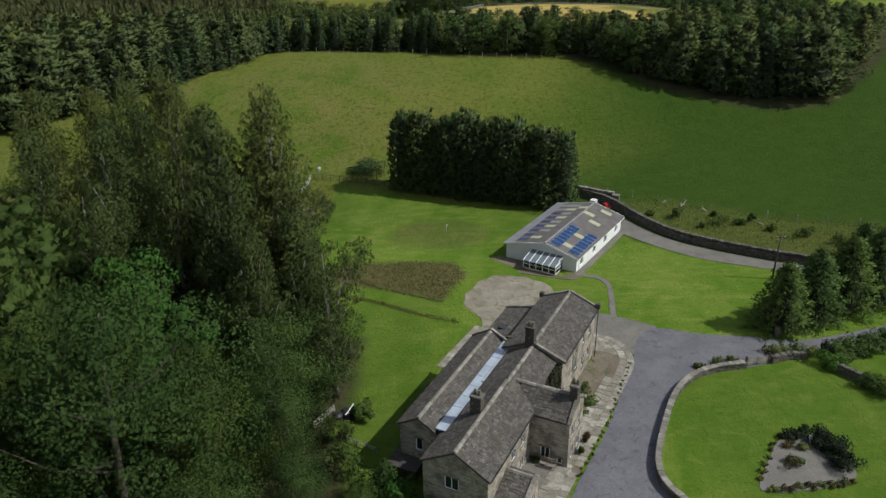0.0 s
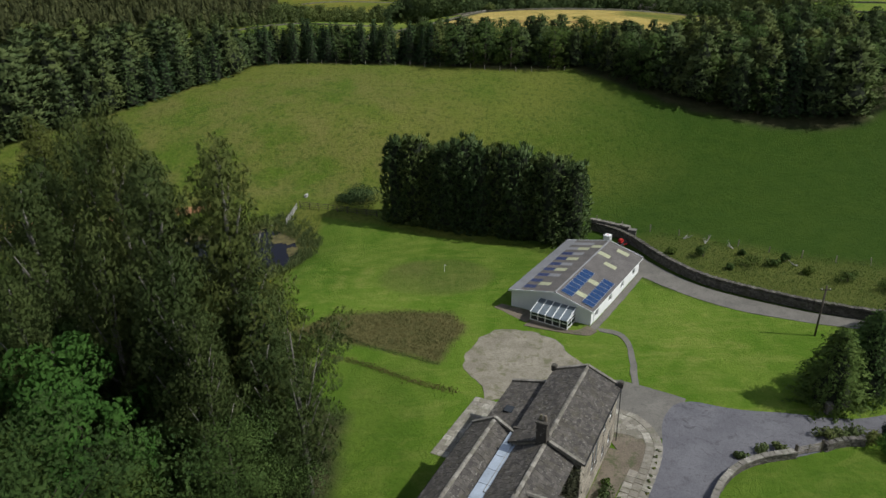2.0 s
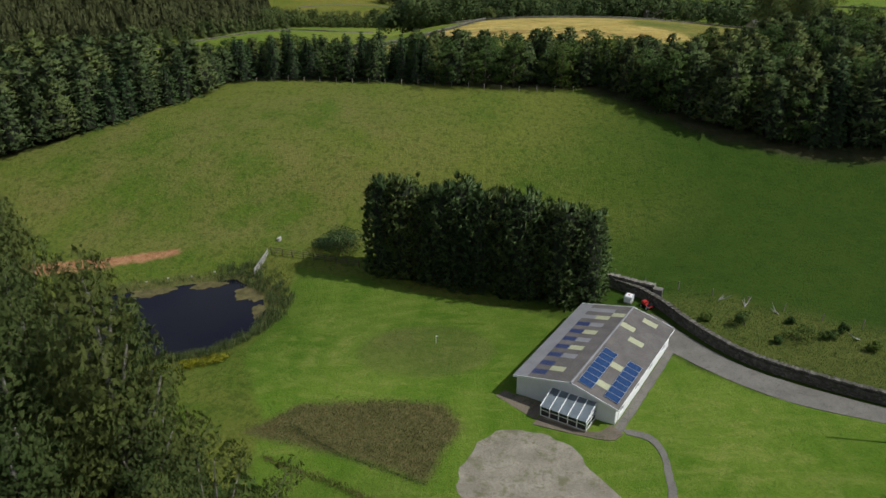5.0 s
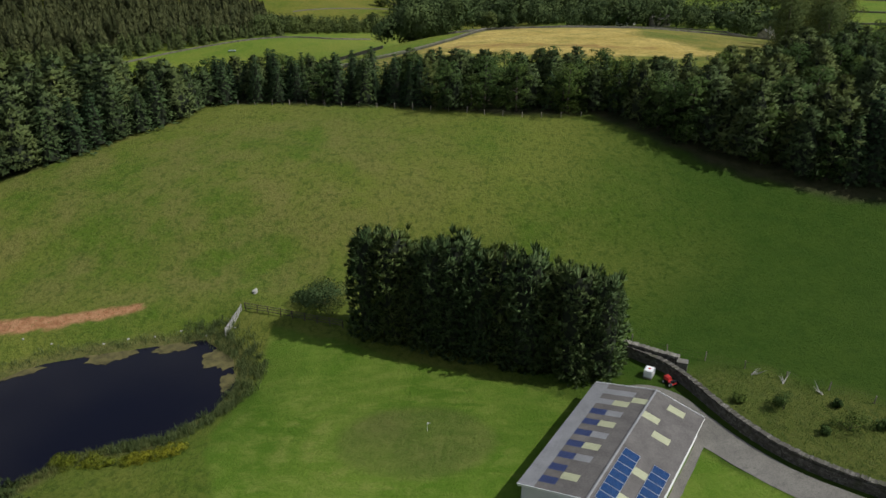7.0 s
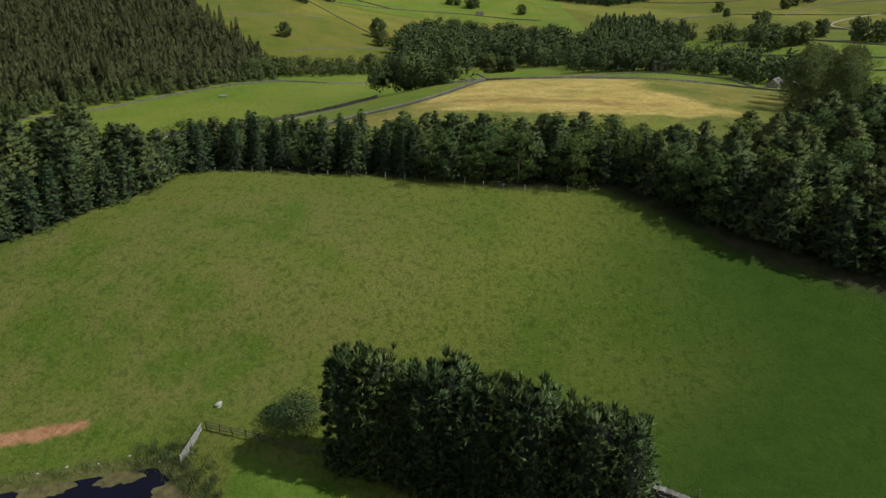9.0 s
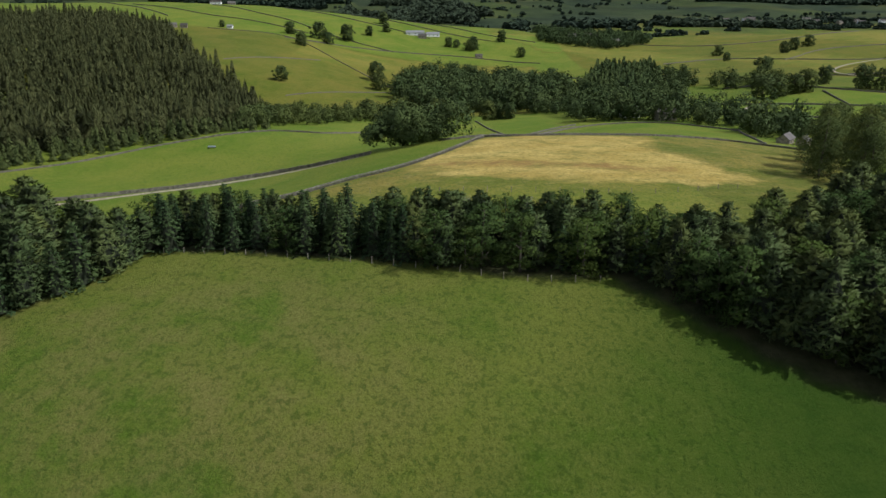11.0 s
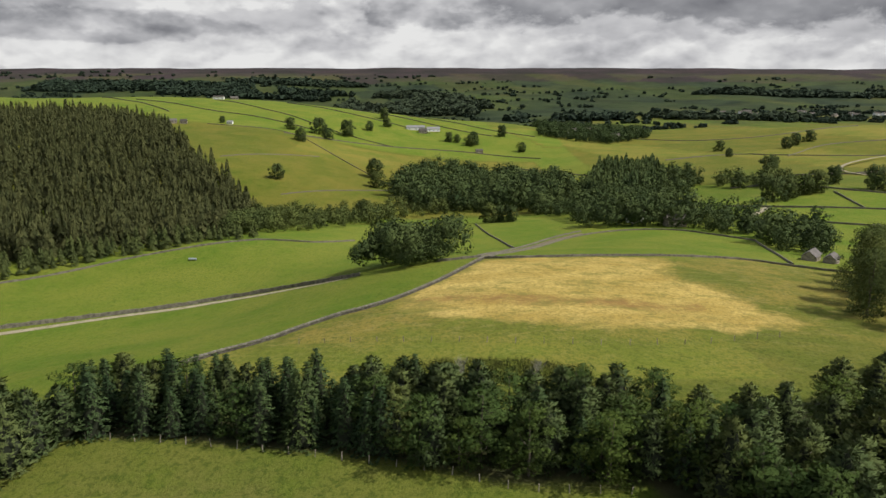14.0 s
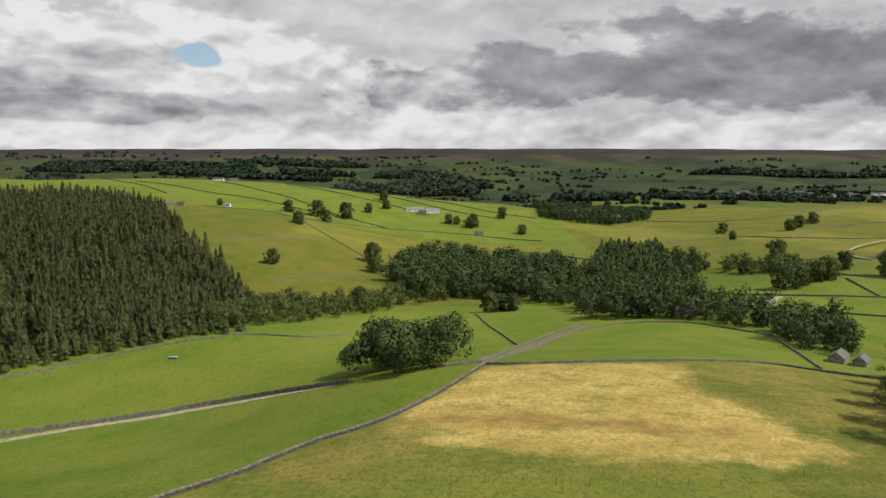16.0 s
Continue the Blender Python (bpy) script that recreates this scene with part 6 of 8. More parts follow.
                m = Matrix.Translation((RX, y, R + 0.07)) @ (Matrix.Rotation(ang, 4, "Y") if side > 0 else Matrix.Rotation(math.pi, 4, "Z") @ Matrix.Translation((0, -1.0, 0)) @ Matrix.Rotation(ang, 4, "Y"))
                m = m @ Matrix.Translation((j * seg, 0, -0.012 * j + rng.uniform(0, 0.004)))
                child("roof_sheet", mats[k], S, m)
    b = Build().add(tube([(RX, -0.4, R + 0.10), (RX, L + 0.75, R + 0.10)], [0.13, 0.13], 8))
    child("ridge_cap", b.mesh("ridge_cap", ROOF_LIGHT), S, None, "grey ridge capping")
    # barge boards and gutter
    for y in (-0.38, L + 0.68):
        bm = bmesh.new()
        for (x0, z0), (x1, z1) in (((-W - over, E - 0.08), (RX, R)), ((RX, R), (over, E - 0.08))):
            v = [bm.verts.new(c) for c in ((x0, y, z0 - 0.12), (x1, y, z1 - 0.12), (x1, y, z1 + 0.12), (x0, y, z0 + 0.12), (x0, y + 0.05, z0 - 0.12), (x1, y + 0.05, z1 - 0.12), (x1, y + 0.05, z1 + 0.12), (x0, y + 0.05, z0 + 0.12))]
            for f in ((0, 1, 2, 3), (7, 6, 5, 4), (0, 4, 5, 1), (1, 5, 6, 2), (2, 6, 7, 3), (3, 7, 4, 0)):
                bm.faces.new([v[i] for i in f])
        part("barge_board", bm, WHITE, S, "white barge board")
    for x in (over + 0.03, -W - over - 0.03):
        b = Build().add(tube([(x, -0.3, E - 0.12), (x, L + 0.6, E - 0.12)], [0.055, 0.055], 8))
        child("gutter", b.mesh("gutter", WHITE), S, None, "white plastic gutter")
    # solar panels in two rows
    ang = math.atan2(R - E, -RX)
    cb = box(0.02, 1.60, 0.02, 1.04, 0.012, 0.034)
    cell = bpy.data.meshes.new("solar_panel")
    cb.to_mesh(cell)
    cb.free()
    cell.materials.append(CELLS)
    rimb = bmesh.new()
    for q in ((0, 1.62, 0, 0.03, 0, 0.04), (0, 1.62, 1.03, 1.06, 0, 0.04), (0, 0.03, 0.03, 1.03, 0, 0.04), (1.59, 1.62, 0.03, 1.03, 0, 0.04)):
        add_box(rimb, *q)
    rim = bpy.data.meshes.new("panel_frame")
    rimb.to_mesh(rim)
    rimb.free()
    rim.materials.append(ALU)
    for x0 in (-4.55, -1.62):
        for i in range(7):
            dx = x0 - RX
            m = Matrix.Translation((RX, 0.45 + i * 1.10, R + 0.07)) @ Matrix.Rotation(ang, 4, "Y") @ Matrix.Translation((dx / math.cos(ang), 0, 0.07))
            p = child("solar_panel", cell, S, m, "deep blue solar panel")
            child("panel_frame", rim, p, None, "aluminium panel frame")
    # conservatory
    x0, x1, y0, y1, ze, zb = -7.15, -2.05, -2.75, -0.06, 1.75, 2.42
    part("dwarf_wall", box(x0, x1, y0, y1, -0.4, 0.55), MASONRY, S, "low stone wall of the conservatory")
    bm = bmesh.new()
    n = 5
    for i in range(n + 1):
        x = x0 + (x1 - x0) * i / n
        add_box(bm, x - 0.05, x + 0.05, y0, y0 + 0.09, 0.55, ze)
        v = [Vector((x - 0.045, y0 - 0.12, ze - 0.02)), Vector((x + 0.045, y0 - 0.12, ze - 0.02)), Vector((x + 0.045, y1, zb)), Vector((x - 0.045, y1, zb))]
        lo = [bm.verts.new(c) for c in v]
        up = [bm.verts.new(c + Vector((0, 0, 0.1))) for c in v]
        bm.faces.new(up)
        for k in range(4):
            bm.faces.new((lo[k], lo[(k + 1) % 4], up[(k + 1) % 4], up[k]))
    for z in (0.57, 1.25, ze - 0.08):
        add_box(bm, x0, x1, y0 + 0.01, y0 + 0.08, z, z + 0.08)
        for x in (x0, x1 - 0.08):
            add_box(bm, x, x + 0.08, y0 + 0.09, y1, z, z + 0.08)
    for x in (x0, x1 - 0.09):
        for y in (-1.4, -0.14):
            add_box(bm, x, x + 0.09, y, y + 0.08, 0.55, zb - 0.1)
    part("conservatory_frame", bm, WHITE, S, "white conservatory frame")
    for i in range(n):
        a, b2 = x0 + (x1 - x0) * i / n + 0.06, x0 + (x1 - x0) * (i + 1) / n - 0.06
        part("glazing", box(a, b2, y0 + 0.03, y0 + 0.045, 0.6, ze - 0.05), GLASS, S)
        bm = bmesh.new()
        v = [bm.verts.new(c) for c in ((a, y0 - 0.1, ze), (b2, y0 - 0.1, ze), (b2, y1, zb + 0.02), (a, y1, zb + 0.02), (a, y0 - 0.1, ze + 0.02), (b2, y0 - 0.1, ze + 0.02), (b2, y1, zb + 0.04), (a, y1, zb + 0.04))]
        for f in ((3, 2, 1, 0), (4, 5, 6, 7), (0, 1, 5, 4), (1, 2, 6, 5), (2, 3, 7, 6), (3, 0, 4, 7)):
            bm.faces.new([v[k] for k in f])
        part("roof_pane", bm, ROOF_GLASS, S, "glass roof pane coloured pale for the reflected sky")
    for x in (x0 + 0.02, x1 - 0.05):
        part("glazing", box(x, x + 0.02, y0 + 0.1, y1 - 0.1, 0.6, ze - 0.02), GLASS, S)
    return S


shed()
shed_m = Matrix.Translation((18.75, 96.8, -0.75)) @ Matrix.Rotation(radians(-32.4), 4, "Z")


def wx(m, x, y):
    p = m @ Vector((x, y, 0))
    return p.x, p.y


sheet("shed_apron", [wx(shed_m, -13.2, -1.6), wx(shed_m, -7.5, -3.3)], [wx(shed_m, -12.8, -0.2), wx(shed_m, -7.4, -0.2)], EARTH, "bare earth strip before the shed", "ground", 0.05, 0.6, 4)
sheet("shed_border", [wx(shed_m, -7.4, -4.2), wx(shed_m, 0.9, -3.0), wx(shed_m, 1.3, -1.0)], [wx(shed_m, -7.3, -2.8), wx(shed_m, -1.0, -2.6), wx(shed_m, -0.3, -0.2)], EARTH, "narrow planted border before the shed", "ground", 0.06, 0.6, 4)
sheet("shed_path", [wx(shed_m, 1.1, -1.2), wx(shed_m, 1.1, 18.5)], [wx(shed_m, 0.1, -1.2), wx(shed_m, 0.1, 18.5)], CONCRETE, "concrete path along the shed wall", "path", 0.05, 0.8, 2)


# ---- stone walls ----
def stone_wall(name, pts, height, width, label, seed, stone=(0.34, 0.2), cap=True, spread=0.25):
    """A dry-stone wall as loose stones in courses on both faces, with a dark core and upright cope stones."""
    rng = random.Random(seed)
    line = rounded(pts, 2)
    seglen = np.hypot(*np.diff(line, axis=0).T)
    total = seglen.sum()
    cum = np.concatenate([[0], np.cumsum(seglen)])

    def at(s):
        s = min(max(s, 0), total - 1e-4)
        i = min(int(np.searchsorted(cum, s, side="right")) - 1, len(seglen) - 1)
        t = (s - cum[i]) / seglen[i]
        p = line[i] * (1 - t) + line[i + 1] * t
        d = (line[i + 1] - line[i]) / seglen[i]
        return p, d
    v, f = [], []

    def stone_at(s, side, z, w, h, d):
        p, t = at(s)
        n = np.array([-t[1], t[0]]) * side
        g = gz(*p)
        jit = lambda k: rng.uniform(-k, k)
        k0 = len(v)
        for zz in (z, z + h):
            for a, b in ((-w / 2, -d), (w / 2, -d), (w / 2, 0.0), (-w / 2, 0.0)):
                q = p + t * (a + jit(0.02)) + n * (width / 2 + b + jit(0.03))
                v.append((q[0], q[1], g + zz + jit(0.025)))
        for q in ((3, 2, 1, 0), (4, 5, 6, 7), (0, 1, 5, 4), (1, 2, 6, 5), (2, 3, 7, 6), (3, 0, 4, 7)):
            f.append(tuple(k0 + i for i in q))
    sw, sh = stone
    rows = max(2, int(height / sh))
    for side in (1, -1):
        for r in range(rows):
            s = rng.uniform(0, sw)
            while s < total:
                w = sw * rng.uniform(0.6, 1.5)
                stone_at(s + w / 2, side, r * sh - 0.1, w - 0.02, sh * rng.uniform(0.85, 1.05), width * 0.5 + 0.02)
                s += w
    wall = mesh_from(name, v, f, WALLSTONE)
    ob = tagged(new(name, wall), label, "stone wall")
    if cap:
        v, f = [], []
        s = 0
        while s < total:
            w = rng.uniform(0.16, 0.32)
            stone_at(s + w / 2, 1, height - 0.12, w - 0.02, rng.uniform(0.2, 0.34), width + 0.04)
            s += w
        c = child("cope_stones", mesh_from("cope_stones", v, f, COPING if cap == "pale" else WALLSTONE), ob)
        c["kind"] = "stuff"
    return ob


stone_wall("field_wall", [(24.0, 127.6), (26.2, 125.8), (29.3, 122.4), (32.6, 113.9), (36.6, 107.5), (43.1, 102.5), (51.7, 97.2), (62, 93.5), (80, 88.5)], 1.35, 0.6, "tall dark dry-stone field wall above the track", 21)
stone_wall("field_wall", [(24.0, 127.8), (25.8, 126.6), (29.6, 124.2)], 1.7, 0.7, "broken end of the dry-stone wall with pale fallen stones", 22, cap="pale")


def garden_wall():
    """Low retaining wall round the lawn: every coping slab a piece of its own."""
    pts = rounded([(22.0, 46.5), (20.2, 49.0), (19.1, 51.0), (19.0, 53.2), (19.7, 55.6), (21.2, 59.3), (23.8, 64.9), (26.6, 68.2), (29.6, 69.8), (33.2, 70.5)], 2)
    ob = stone_wall("garden_wall", [tuple(p) for p in pts], 0.80, 0.45, "low curved stone wall between drive and lawn", 30, (0.42, 0.2), cap=False)
    n = 46
    line = resample(pts, n + 1)
    rng = random.Random(4)
    for i in range(n):
        a, b = line[i], line[i + 1]
        d = (b - a) / np.hypot(*(b - a))
        m = Matrix.Translation((*((a + b) / 2), gz(*((a + b) / 2)) + 0.76)) @ Matrix.Rotation(math.atan2(d[1], d[0]) + rng.uniform(-0.04, 0.04), 4, "Z")
        L = np.hypot(*(b - a)) - 0.03
        bm = box(-L / 2, L / 2, -0.29 - rng.uniform(0, 0.04), 0.29, 0, 0.13 + rng.uniform(0, 0.03), bevel=0.02)
        p = part("coping_slab", bm, COPING, ob)
        p.matrix_basis = m
    # gate, posts and the short wall beyond
    G = thing("field_gate", Matrix.Translation((33.6, 70.7, gz(34.8, 71))) @ Matrix.Rotation(radians(13), 4, "Z"), "weathered silver-grey five-bar timber gate", "gate")
    for z in (0.2, 0.4, 0.6, 0.8, 1.0):
        part("rail", box(0, 2.5, -0.02, 0.02, z, z + 0.09), TIMBER, G)
    for x in (0.0, 1.2, 2.42):
        part("stile", box(x, x + 0.09, -0.035, 0.035, 0.1, 1.2), TIMBER, G)
    b = Build().add(tube([(0.05, 0.03, 0.2), (2.45, 0.03, 1.05)], [0.04, 0.04], 4))
    child("brace", b.mesh("brace", TIMBER), G)
    for x in (33.4, 36.2):
        y = 70.65 if x < 35 else 71.35
        P = thing("gate_post", Matrix.Translation((x, y, gz(x, y) - 0.2)), "dark timber gate post", "post", "gate posts")
        part("post", box(-0.1, 0.1, -0.1, 0.1, 0, 1.6, bevel=0.02), DARK_TIMBER, P)
    stone_wall("garden_wall", [(36.5, 71.4), (38.6, 72.2), (40.6, 72.2)], 0.8, 0.45, "short stretch of low stone garden wall", 31)
    stone_wall("garden_wall", [(43.0, 69.8), (44.5, 67.6), (46.5, 65.0), (50, 60)], 0.9, 0.5, "mossy stone wall under the garden hedge", 32)
    p = thing("gate_pillar", Matrix.Translation((39.7, 77.4, gz(39.7, 77.4) - 0.1)), "squat stone gate pillar beside the drive", "pillar")
    part("pillar", box(-0.3, 0.3, -0.3, 0.3, 0, 1.2, bevel=0.04), COPING, p)
    part("pillar_cap", box(-0.36, 0.36, -0.36, 0.36, 1.2, 1.36, bevel=0.04), COPING, p)


garden_wall()


# ---- paving round the house ----
house_m = Matrix.Translation((14.04, 74.8, 0.75)) @ Matrix.Rotation(radians(-26.35), 4, "Z")
TURN_H = radians(-26.35)


EDGE = [(17.2, 78.6), (18.6, 78.4), (20.1, 77.5), (21.2, 75.6), (21.6, 73.0), (21.1, 70.8), (19.5, 67.4), (18.0, 64.7), (16.3, 61.3), (14.6, 58.0), (11.2, 51.6), (8.2, 46)]
INNER = [(16.6, 77.2), (18.2, 76.6), (19.2, 75.4), (19.3, 73.8), (16.0, 74.6)]


def front_strip(x, y):
    """Flags fill the head of the walk and its long straight part."""
    q = np.array([x]), np.array([y])
    return outline_distance(INNER, *q)[0] < 0 or outline_distance([(6, 46), (7.2, 46), (10.2, 51.9), (14.0, 59.2), (15.6, 62.5), (14.2, 62.6), (9.4, 53)], *q)[0] < 0


def paved_walk():
    ob = thing("flagged_walk", Matrix(), "pale worn stone flags along the house front", "pavement", kind="structure")
    rng = random.Random(6)
    kinds = []
    for w in (0.6, 0.8, 1.0, 1.2):
        me = bpy.data.meshes.new("flagstone")
        bm = box(-w / 2 + 0.02, w / 2 - 0.02, -0.40, 0.40, -0.1, 0.05, bevel=0.015)
        bm.to_mesh(me)
        bm.free()
        me.materials.append(FLAG)
        kinds.append((w, me))
    n = 0
    # curved edging in three rows along the drive
    line = rounded(EDGE, 2)
    seg = np.hypot(*np.diff(line, axis=0).T)
    cum = np.concatenate([[0], np.cumsum(seg)])
    for off in (0.45, 1.28, 2.11):
        s = rng.random()
        while s < cum[-1] - 0.8:
            w, me = rng.choice(kinds[:3] if off < 1 else kinds)
            m_ = s + w / 2
            p = np.array([np.interp(m_, cum, line[:, 0]), np.interp(m_, cum, line[:, 1])])
            q = np.array([np.interp(m_ + 0.3, cum, line[:, 0]), np.interp(m_ + 0.3, cum, line[:, 1])])
            d = unit(q - p)
            p = p + np.array([d[1], -d[0]]) * off
            if not (off > 2 and 7 < s < 13) and rng.random() > 0.04:
                child("flagstone", me, ob, Matrix.Translation((p[0], p[1], gz(*p) + 0.03 + rng.uniform(-0.015, 0.015))) @ Matrix.Rotation(math.atan2(d[1], d[0]) + rng.uniform(-0.04, 0.04), 4, "Z"))
                n += 1
            s += w * (1.0 if off < 1 else 1.06)
    v = -3.2
    while v < 31:
        u = 2.0 - rng.random()
        while u < 14:
            w, me = rng.choice(kinds)
            p = house_m @ Vector((u + w / 2, -v, 0))
            if front_strip(p.x, p.y) and n < 300 and rng.random() > 0.06:
                child("flagstone", me, ob, Matrix.Translation((p.x, p.y, gz(p.x, p.y) + 0.022 + rng.uniform(-0.012, 0.012))) @ Matrix.Rotation(TURN_H + rng.uniform(-0.03, 0.03), 4, "Z"))
                n += 1
            u += w
        v += 0.82
    # worn slabs of the yard on the lawn side
    ob2 = thing("lawn_terrace", Matrix(), "grey flagged terrace between house and lawn", "pavement", kind="structure")
    v = -0.6
    while v < 9.6:
        u = -12.2
        while u < -7.6:
            w, me = rng.choice(kinds)
            p = house_m @ Vector((u + w / 2, -v, 0))
            child("flagstone", me, ob2, Matrix.Translation((p.x, p.y, gz(p.x, p.y) + 0.03 + rng.uniform(-0.012, 0.012))) @ Matrix.Rotation(TURN_H + rng.uniform(-0.03, 0.03), 4, "Z"))
            u += w
        v += 0.82


paved_walk()
sheet("walk_bedding", [(5.5, 45), (9.2, 52.5), (13.6, 61), (16.4, 66.6), (17.2, 71.5), (15.8, 74.8)], [(8.3, 45.5), (11.3, 52.0), (15.5, 60.0), (18.9, 67.0), (21.3, 72.2), (18.6, 78.2)], EARTH, "brown earth bed under the worn walk", "pavement", 0.044, 0.6, 5)
sheet("house_bed", [wx(house_m, 3.15, -20), wx(house_m, 3.15, -1.5)], [wx(house_m, 5.0, -20), wx(house_m, 5.4, -10), wx(house_m, 5.6, -1.5)], EARTH, "bare earth bed below the house wall", "ground", 0.05, 0.6, 4)
sheet("house_court", [wx(house_m, 2.9, -27), wx(house_m, 2.9, -20.2)], [wx(house_m, 7.4, -27), wx(house_m, 7.4, -20.2)], CONCRETE, "worn paved court beside the cross wing", "pavement", 0.045, 0.6, 4)


# ---- shrubs, reeds and small plants ----
def shrub(name, x, y, r, h, mat, label, seed, leaves=700, leaf=0.16, category="shrub", group="", sink=0.0, lumps=6):
    rng = np.random.RandomState(seed)
    c = np.stack([r * 0.55 * rng.normal(size=lumps) * 0.8, r * 0.55 * rng.normal(size=lumps) * 0.8, h * (0.35 + 0.4 * rng.rand(lumps))], -1)
    rad = np.tile(np.array([[r * 0.55, r * 0.55, h * 0.38]]), (lumps, 1)) * (0.7 + 0.5 * rng.rand(lumps, 1))
    q = blob_leaves(rng, c, rad, leaves // lumps, leaf, 0.1)
    q[..., 2] = np.maximum(q[..., 2], 0.0)
    ob = thing(name, Matrix.Translation((x, y, gz(x, y) - sink)), label, category, group)
    at = q.mean(1)
    lean = (at - np.repeat(c, leaves // lumps, 0)) / np.repeat(rad, leaves // lumps, 0) + at * np.array([1, 1, 0]) / r * 0.3 + np.array([0, 0, 0.2]) + rng.normal(size=at.shape) * 0.25
    child("leaves", quads_mesh("leaves", q, mat, unit(lean)), ob)
    b = Build()
    for i in range(min(5, lumps)):
        b.add(tube([(0, 0, -0.1), tuple(c[i] * np.array([0.5, 0.5, 0.55])), tuple(c[i])], [0.03, 0.02, 0.008], 4))
    child("stem", b.mesh("stem", BARK), ob)
    return ob


LEAF_DUSK = leafy("dark_shrub_leaves", (0.014, 0.022, 0.012), (0.024, 0.036, 0.018), (0.045, 0.058, 0.030), 0.15, 0.8)
LEAF_RUSTY = leafy("rusty_leaves", (0.055, 0.050, 0.024), (0.090, 0.080, 0.034), (0.140, 0.105, 0.060), 0.25, 0.8)


def near_plants():
    rng = random.Random(17)
    for x, y, r, h in ((37.5, 73.4, 0.8, 1.1), (38.8, 73.6, 0.9, 1.2), (40.2, 73.5, 1.0, 1.3), (41.3, 72.6, 1.0, 1.5), (30.5, 71.2, 0.7, 0.7), (28.2, 70.4, 0.6, 0.6), (32.2, 71.4, 0.6, 0.7)):
        shrub("garden_shrub", x, y, r, h, LEAF_REED, "loose yellow-green garden shrub on the wall", rng.randrange(999), 500, 0.16, group="shrubs along the garden wall")
    shrub("round_bush", 42.4, 70.4, 1.3, 1.9, LEAF_BRIGHT, "clipped round bright-green bush on the lawn", 5, 1800, 0.14, "bush", lumps=10)
    for i in range(5):
        shrub("garden_shrub", 44.5 + 1.4 * i, 66.6 - 1.0 * i, 1.3, 1.7, LEAF_BROAD, "dense dark-green shrub over the garden wall", 80 + i, 900, 0.18, group="shrubs beyond the lawn")
    # island bed
    k = 0
    for x, y, r, h in ((33.4, 58.4, 0.9, 0.8), (34.4, 58.5, 1.0, 1.1), (35.3, 58.0, 1.2, 1.4), (36.0, 57.0, 1.2, 1.6), (36.4, 55.9, 1.2, 1.7), (36.6, 54.8, 1.2, 1.6), (36.3, 53.6, 1.2, 1.3), (35.4, 56.6, 1.0, 1.1), (35.7, 55.2, 1.0, 1.1), (35.6, 54.0, 0.9, 1.0), (32.6, 58.0, 0.7, 0.6)):
        shrub("bed_shrub", x, y, r, h, LEAF_DUSK, "dense dark-leaved shrub of the island bed", 100 + k, 800, 0.15, group="shrubs of the island bed")
        k += 1
    for i in range(11):
        x, y = 28.6 + 0.72 * i + rng.uniform(-0.2, 0.2), 50.9 + 0.09 * i + rng.uniform(-0.15, 0.2)
        shrub("bed_plant", x, y, 0.5, 0.45, LEAF_RUSTY if i % 3 else LEAF_REED, "low rusty plant edging the island bed", 120 + k, 260, 0.12, "plant", "edging plants of the island bed", lumps=4)
        k += 1
    for i in range(6):
        x, y = 27.9 + 0.62 * i, 52.3 + 0.95 * i
        shrub("bed_plant", x, y, 0.35, 0.25, LEAF_RUSTY, "low rusty plant edging the island bed", 140 + k, 160, 0.12, "plant", "edging plants of the island bed", lumps=3)
        k += 1
    for x, y, r, h, m in ((31.5, 54.1, 0.9, 0.8, LEAF_RUSTY), (31.9, 54.5, 0.6, 1.0, LEAF_REED), (33.2, 56.4, 0.8, 0.5, LEAF_REED), (32.3, 56.9, 0.7, 0.45, LEAF_RUSTY)):
        shrub("bed_plant", x, y, r, h, m, "mixed flowering plant in the gravel of the bed", 160 + k, 420, 0.12, "plant", "plants in the gravel", lumps=5)
        k += 1
    for i in range(9):
        x, y = 34.7 + rng.uniform(-0.5, 0.5), 57.4 + rng.uniform(-0.4, 0.4)
        shrub("white_flower", x, y, 0.16, 0.9, WHITE, "white flower head above the dark shrubs", 180 + i, 18, 0.12, "flower", "white flowers", lumps=2)
    # tall leafy growth beyond the bush
    for i in range(22):
        t, s = (i % 8) / 7, i // 8
        shrub("garden_hedge", 44.6 + 8.2 * t + rng.uniform(-0.3, 0.3) - 0.5 * s, 73.6 + 3.2 * t - 1.25 * s + rng.uniform(-0.3, 0.3), 0.95, 1.25, LEAF_GARDEN, "tall leafy green growth beside the drive", 400 + i, 520, 0.17, "hedge", "leafy growth beside the drive")
    shrub("dark_bush", 43.3, 72.9, 0.8, 1.9, LEAF_DUSK, "narrow dark evergreen bush beside the round bush", 431, 900, 0.14, "bush")
    # plants against the house
    for k, (u, v, r, h) in enumerate(((4.6, 8.4, 1.0, 1.0), (5.6, 9.4, 0.8, 0.7), (4.4, 10.6, 0.7, 0.9), (5.4, 11.6, 0.6, 0.3), (4.2, 7.0, 0.5, 0.6), (7.0, 15.6, 0.4, 1.1), (7.1, 17.4, 0.4, 0.9), (3.6, 20.6, 0.4, 0.5))):
        x, y = wx(house_m, u, -v)
        shrub("house_plant", x, y, r, h, (LEAF_REED, LEAF_GARDEN, LEAF_RUSTY)[k % 3], "leafy green plant at the foot of the house", 130 + k, 420, 0.16, "plant", "plants against the house")
    for i in range(26):
        t = i / 25
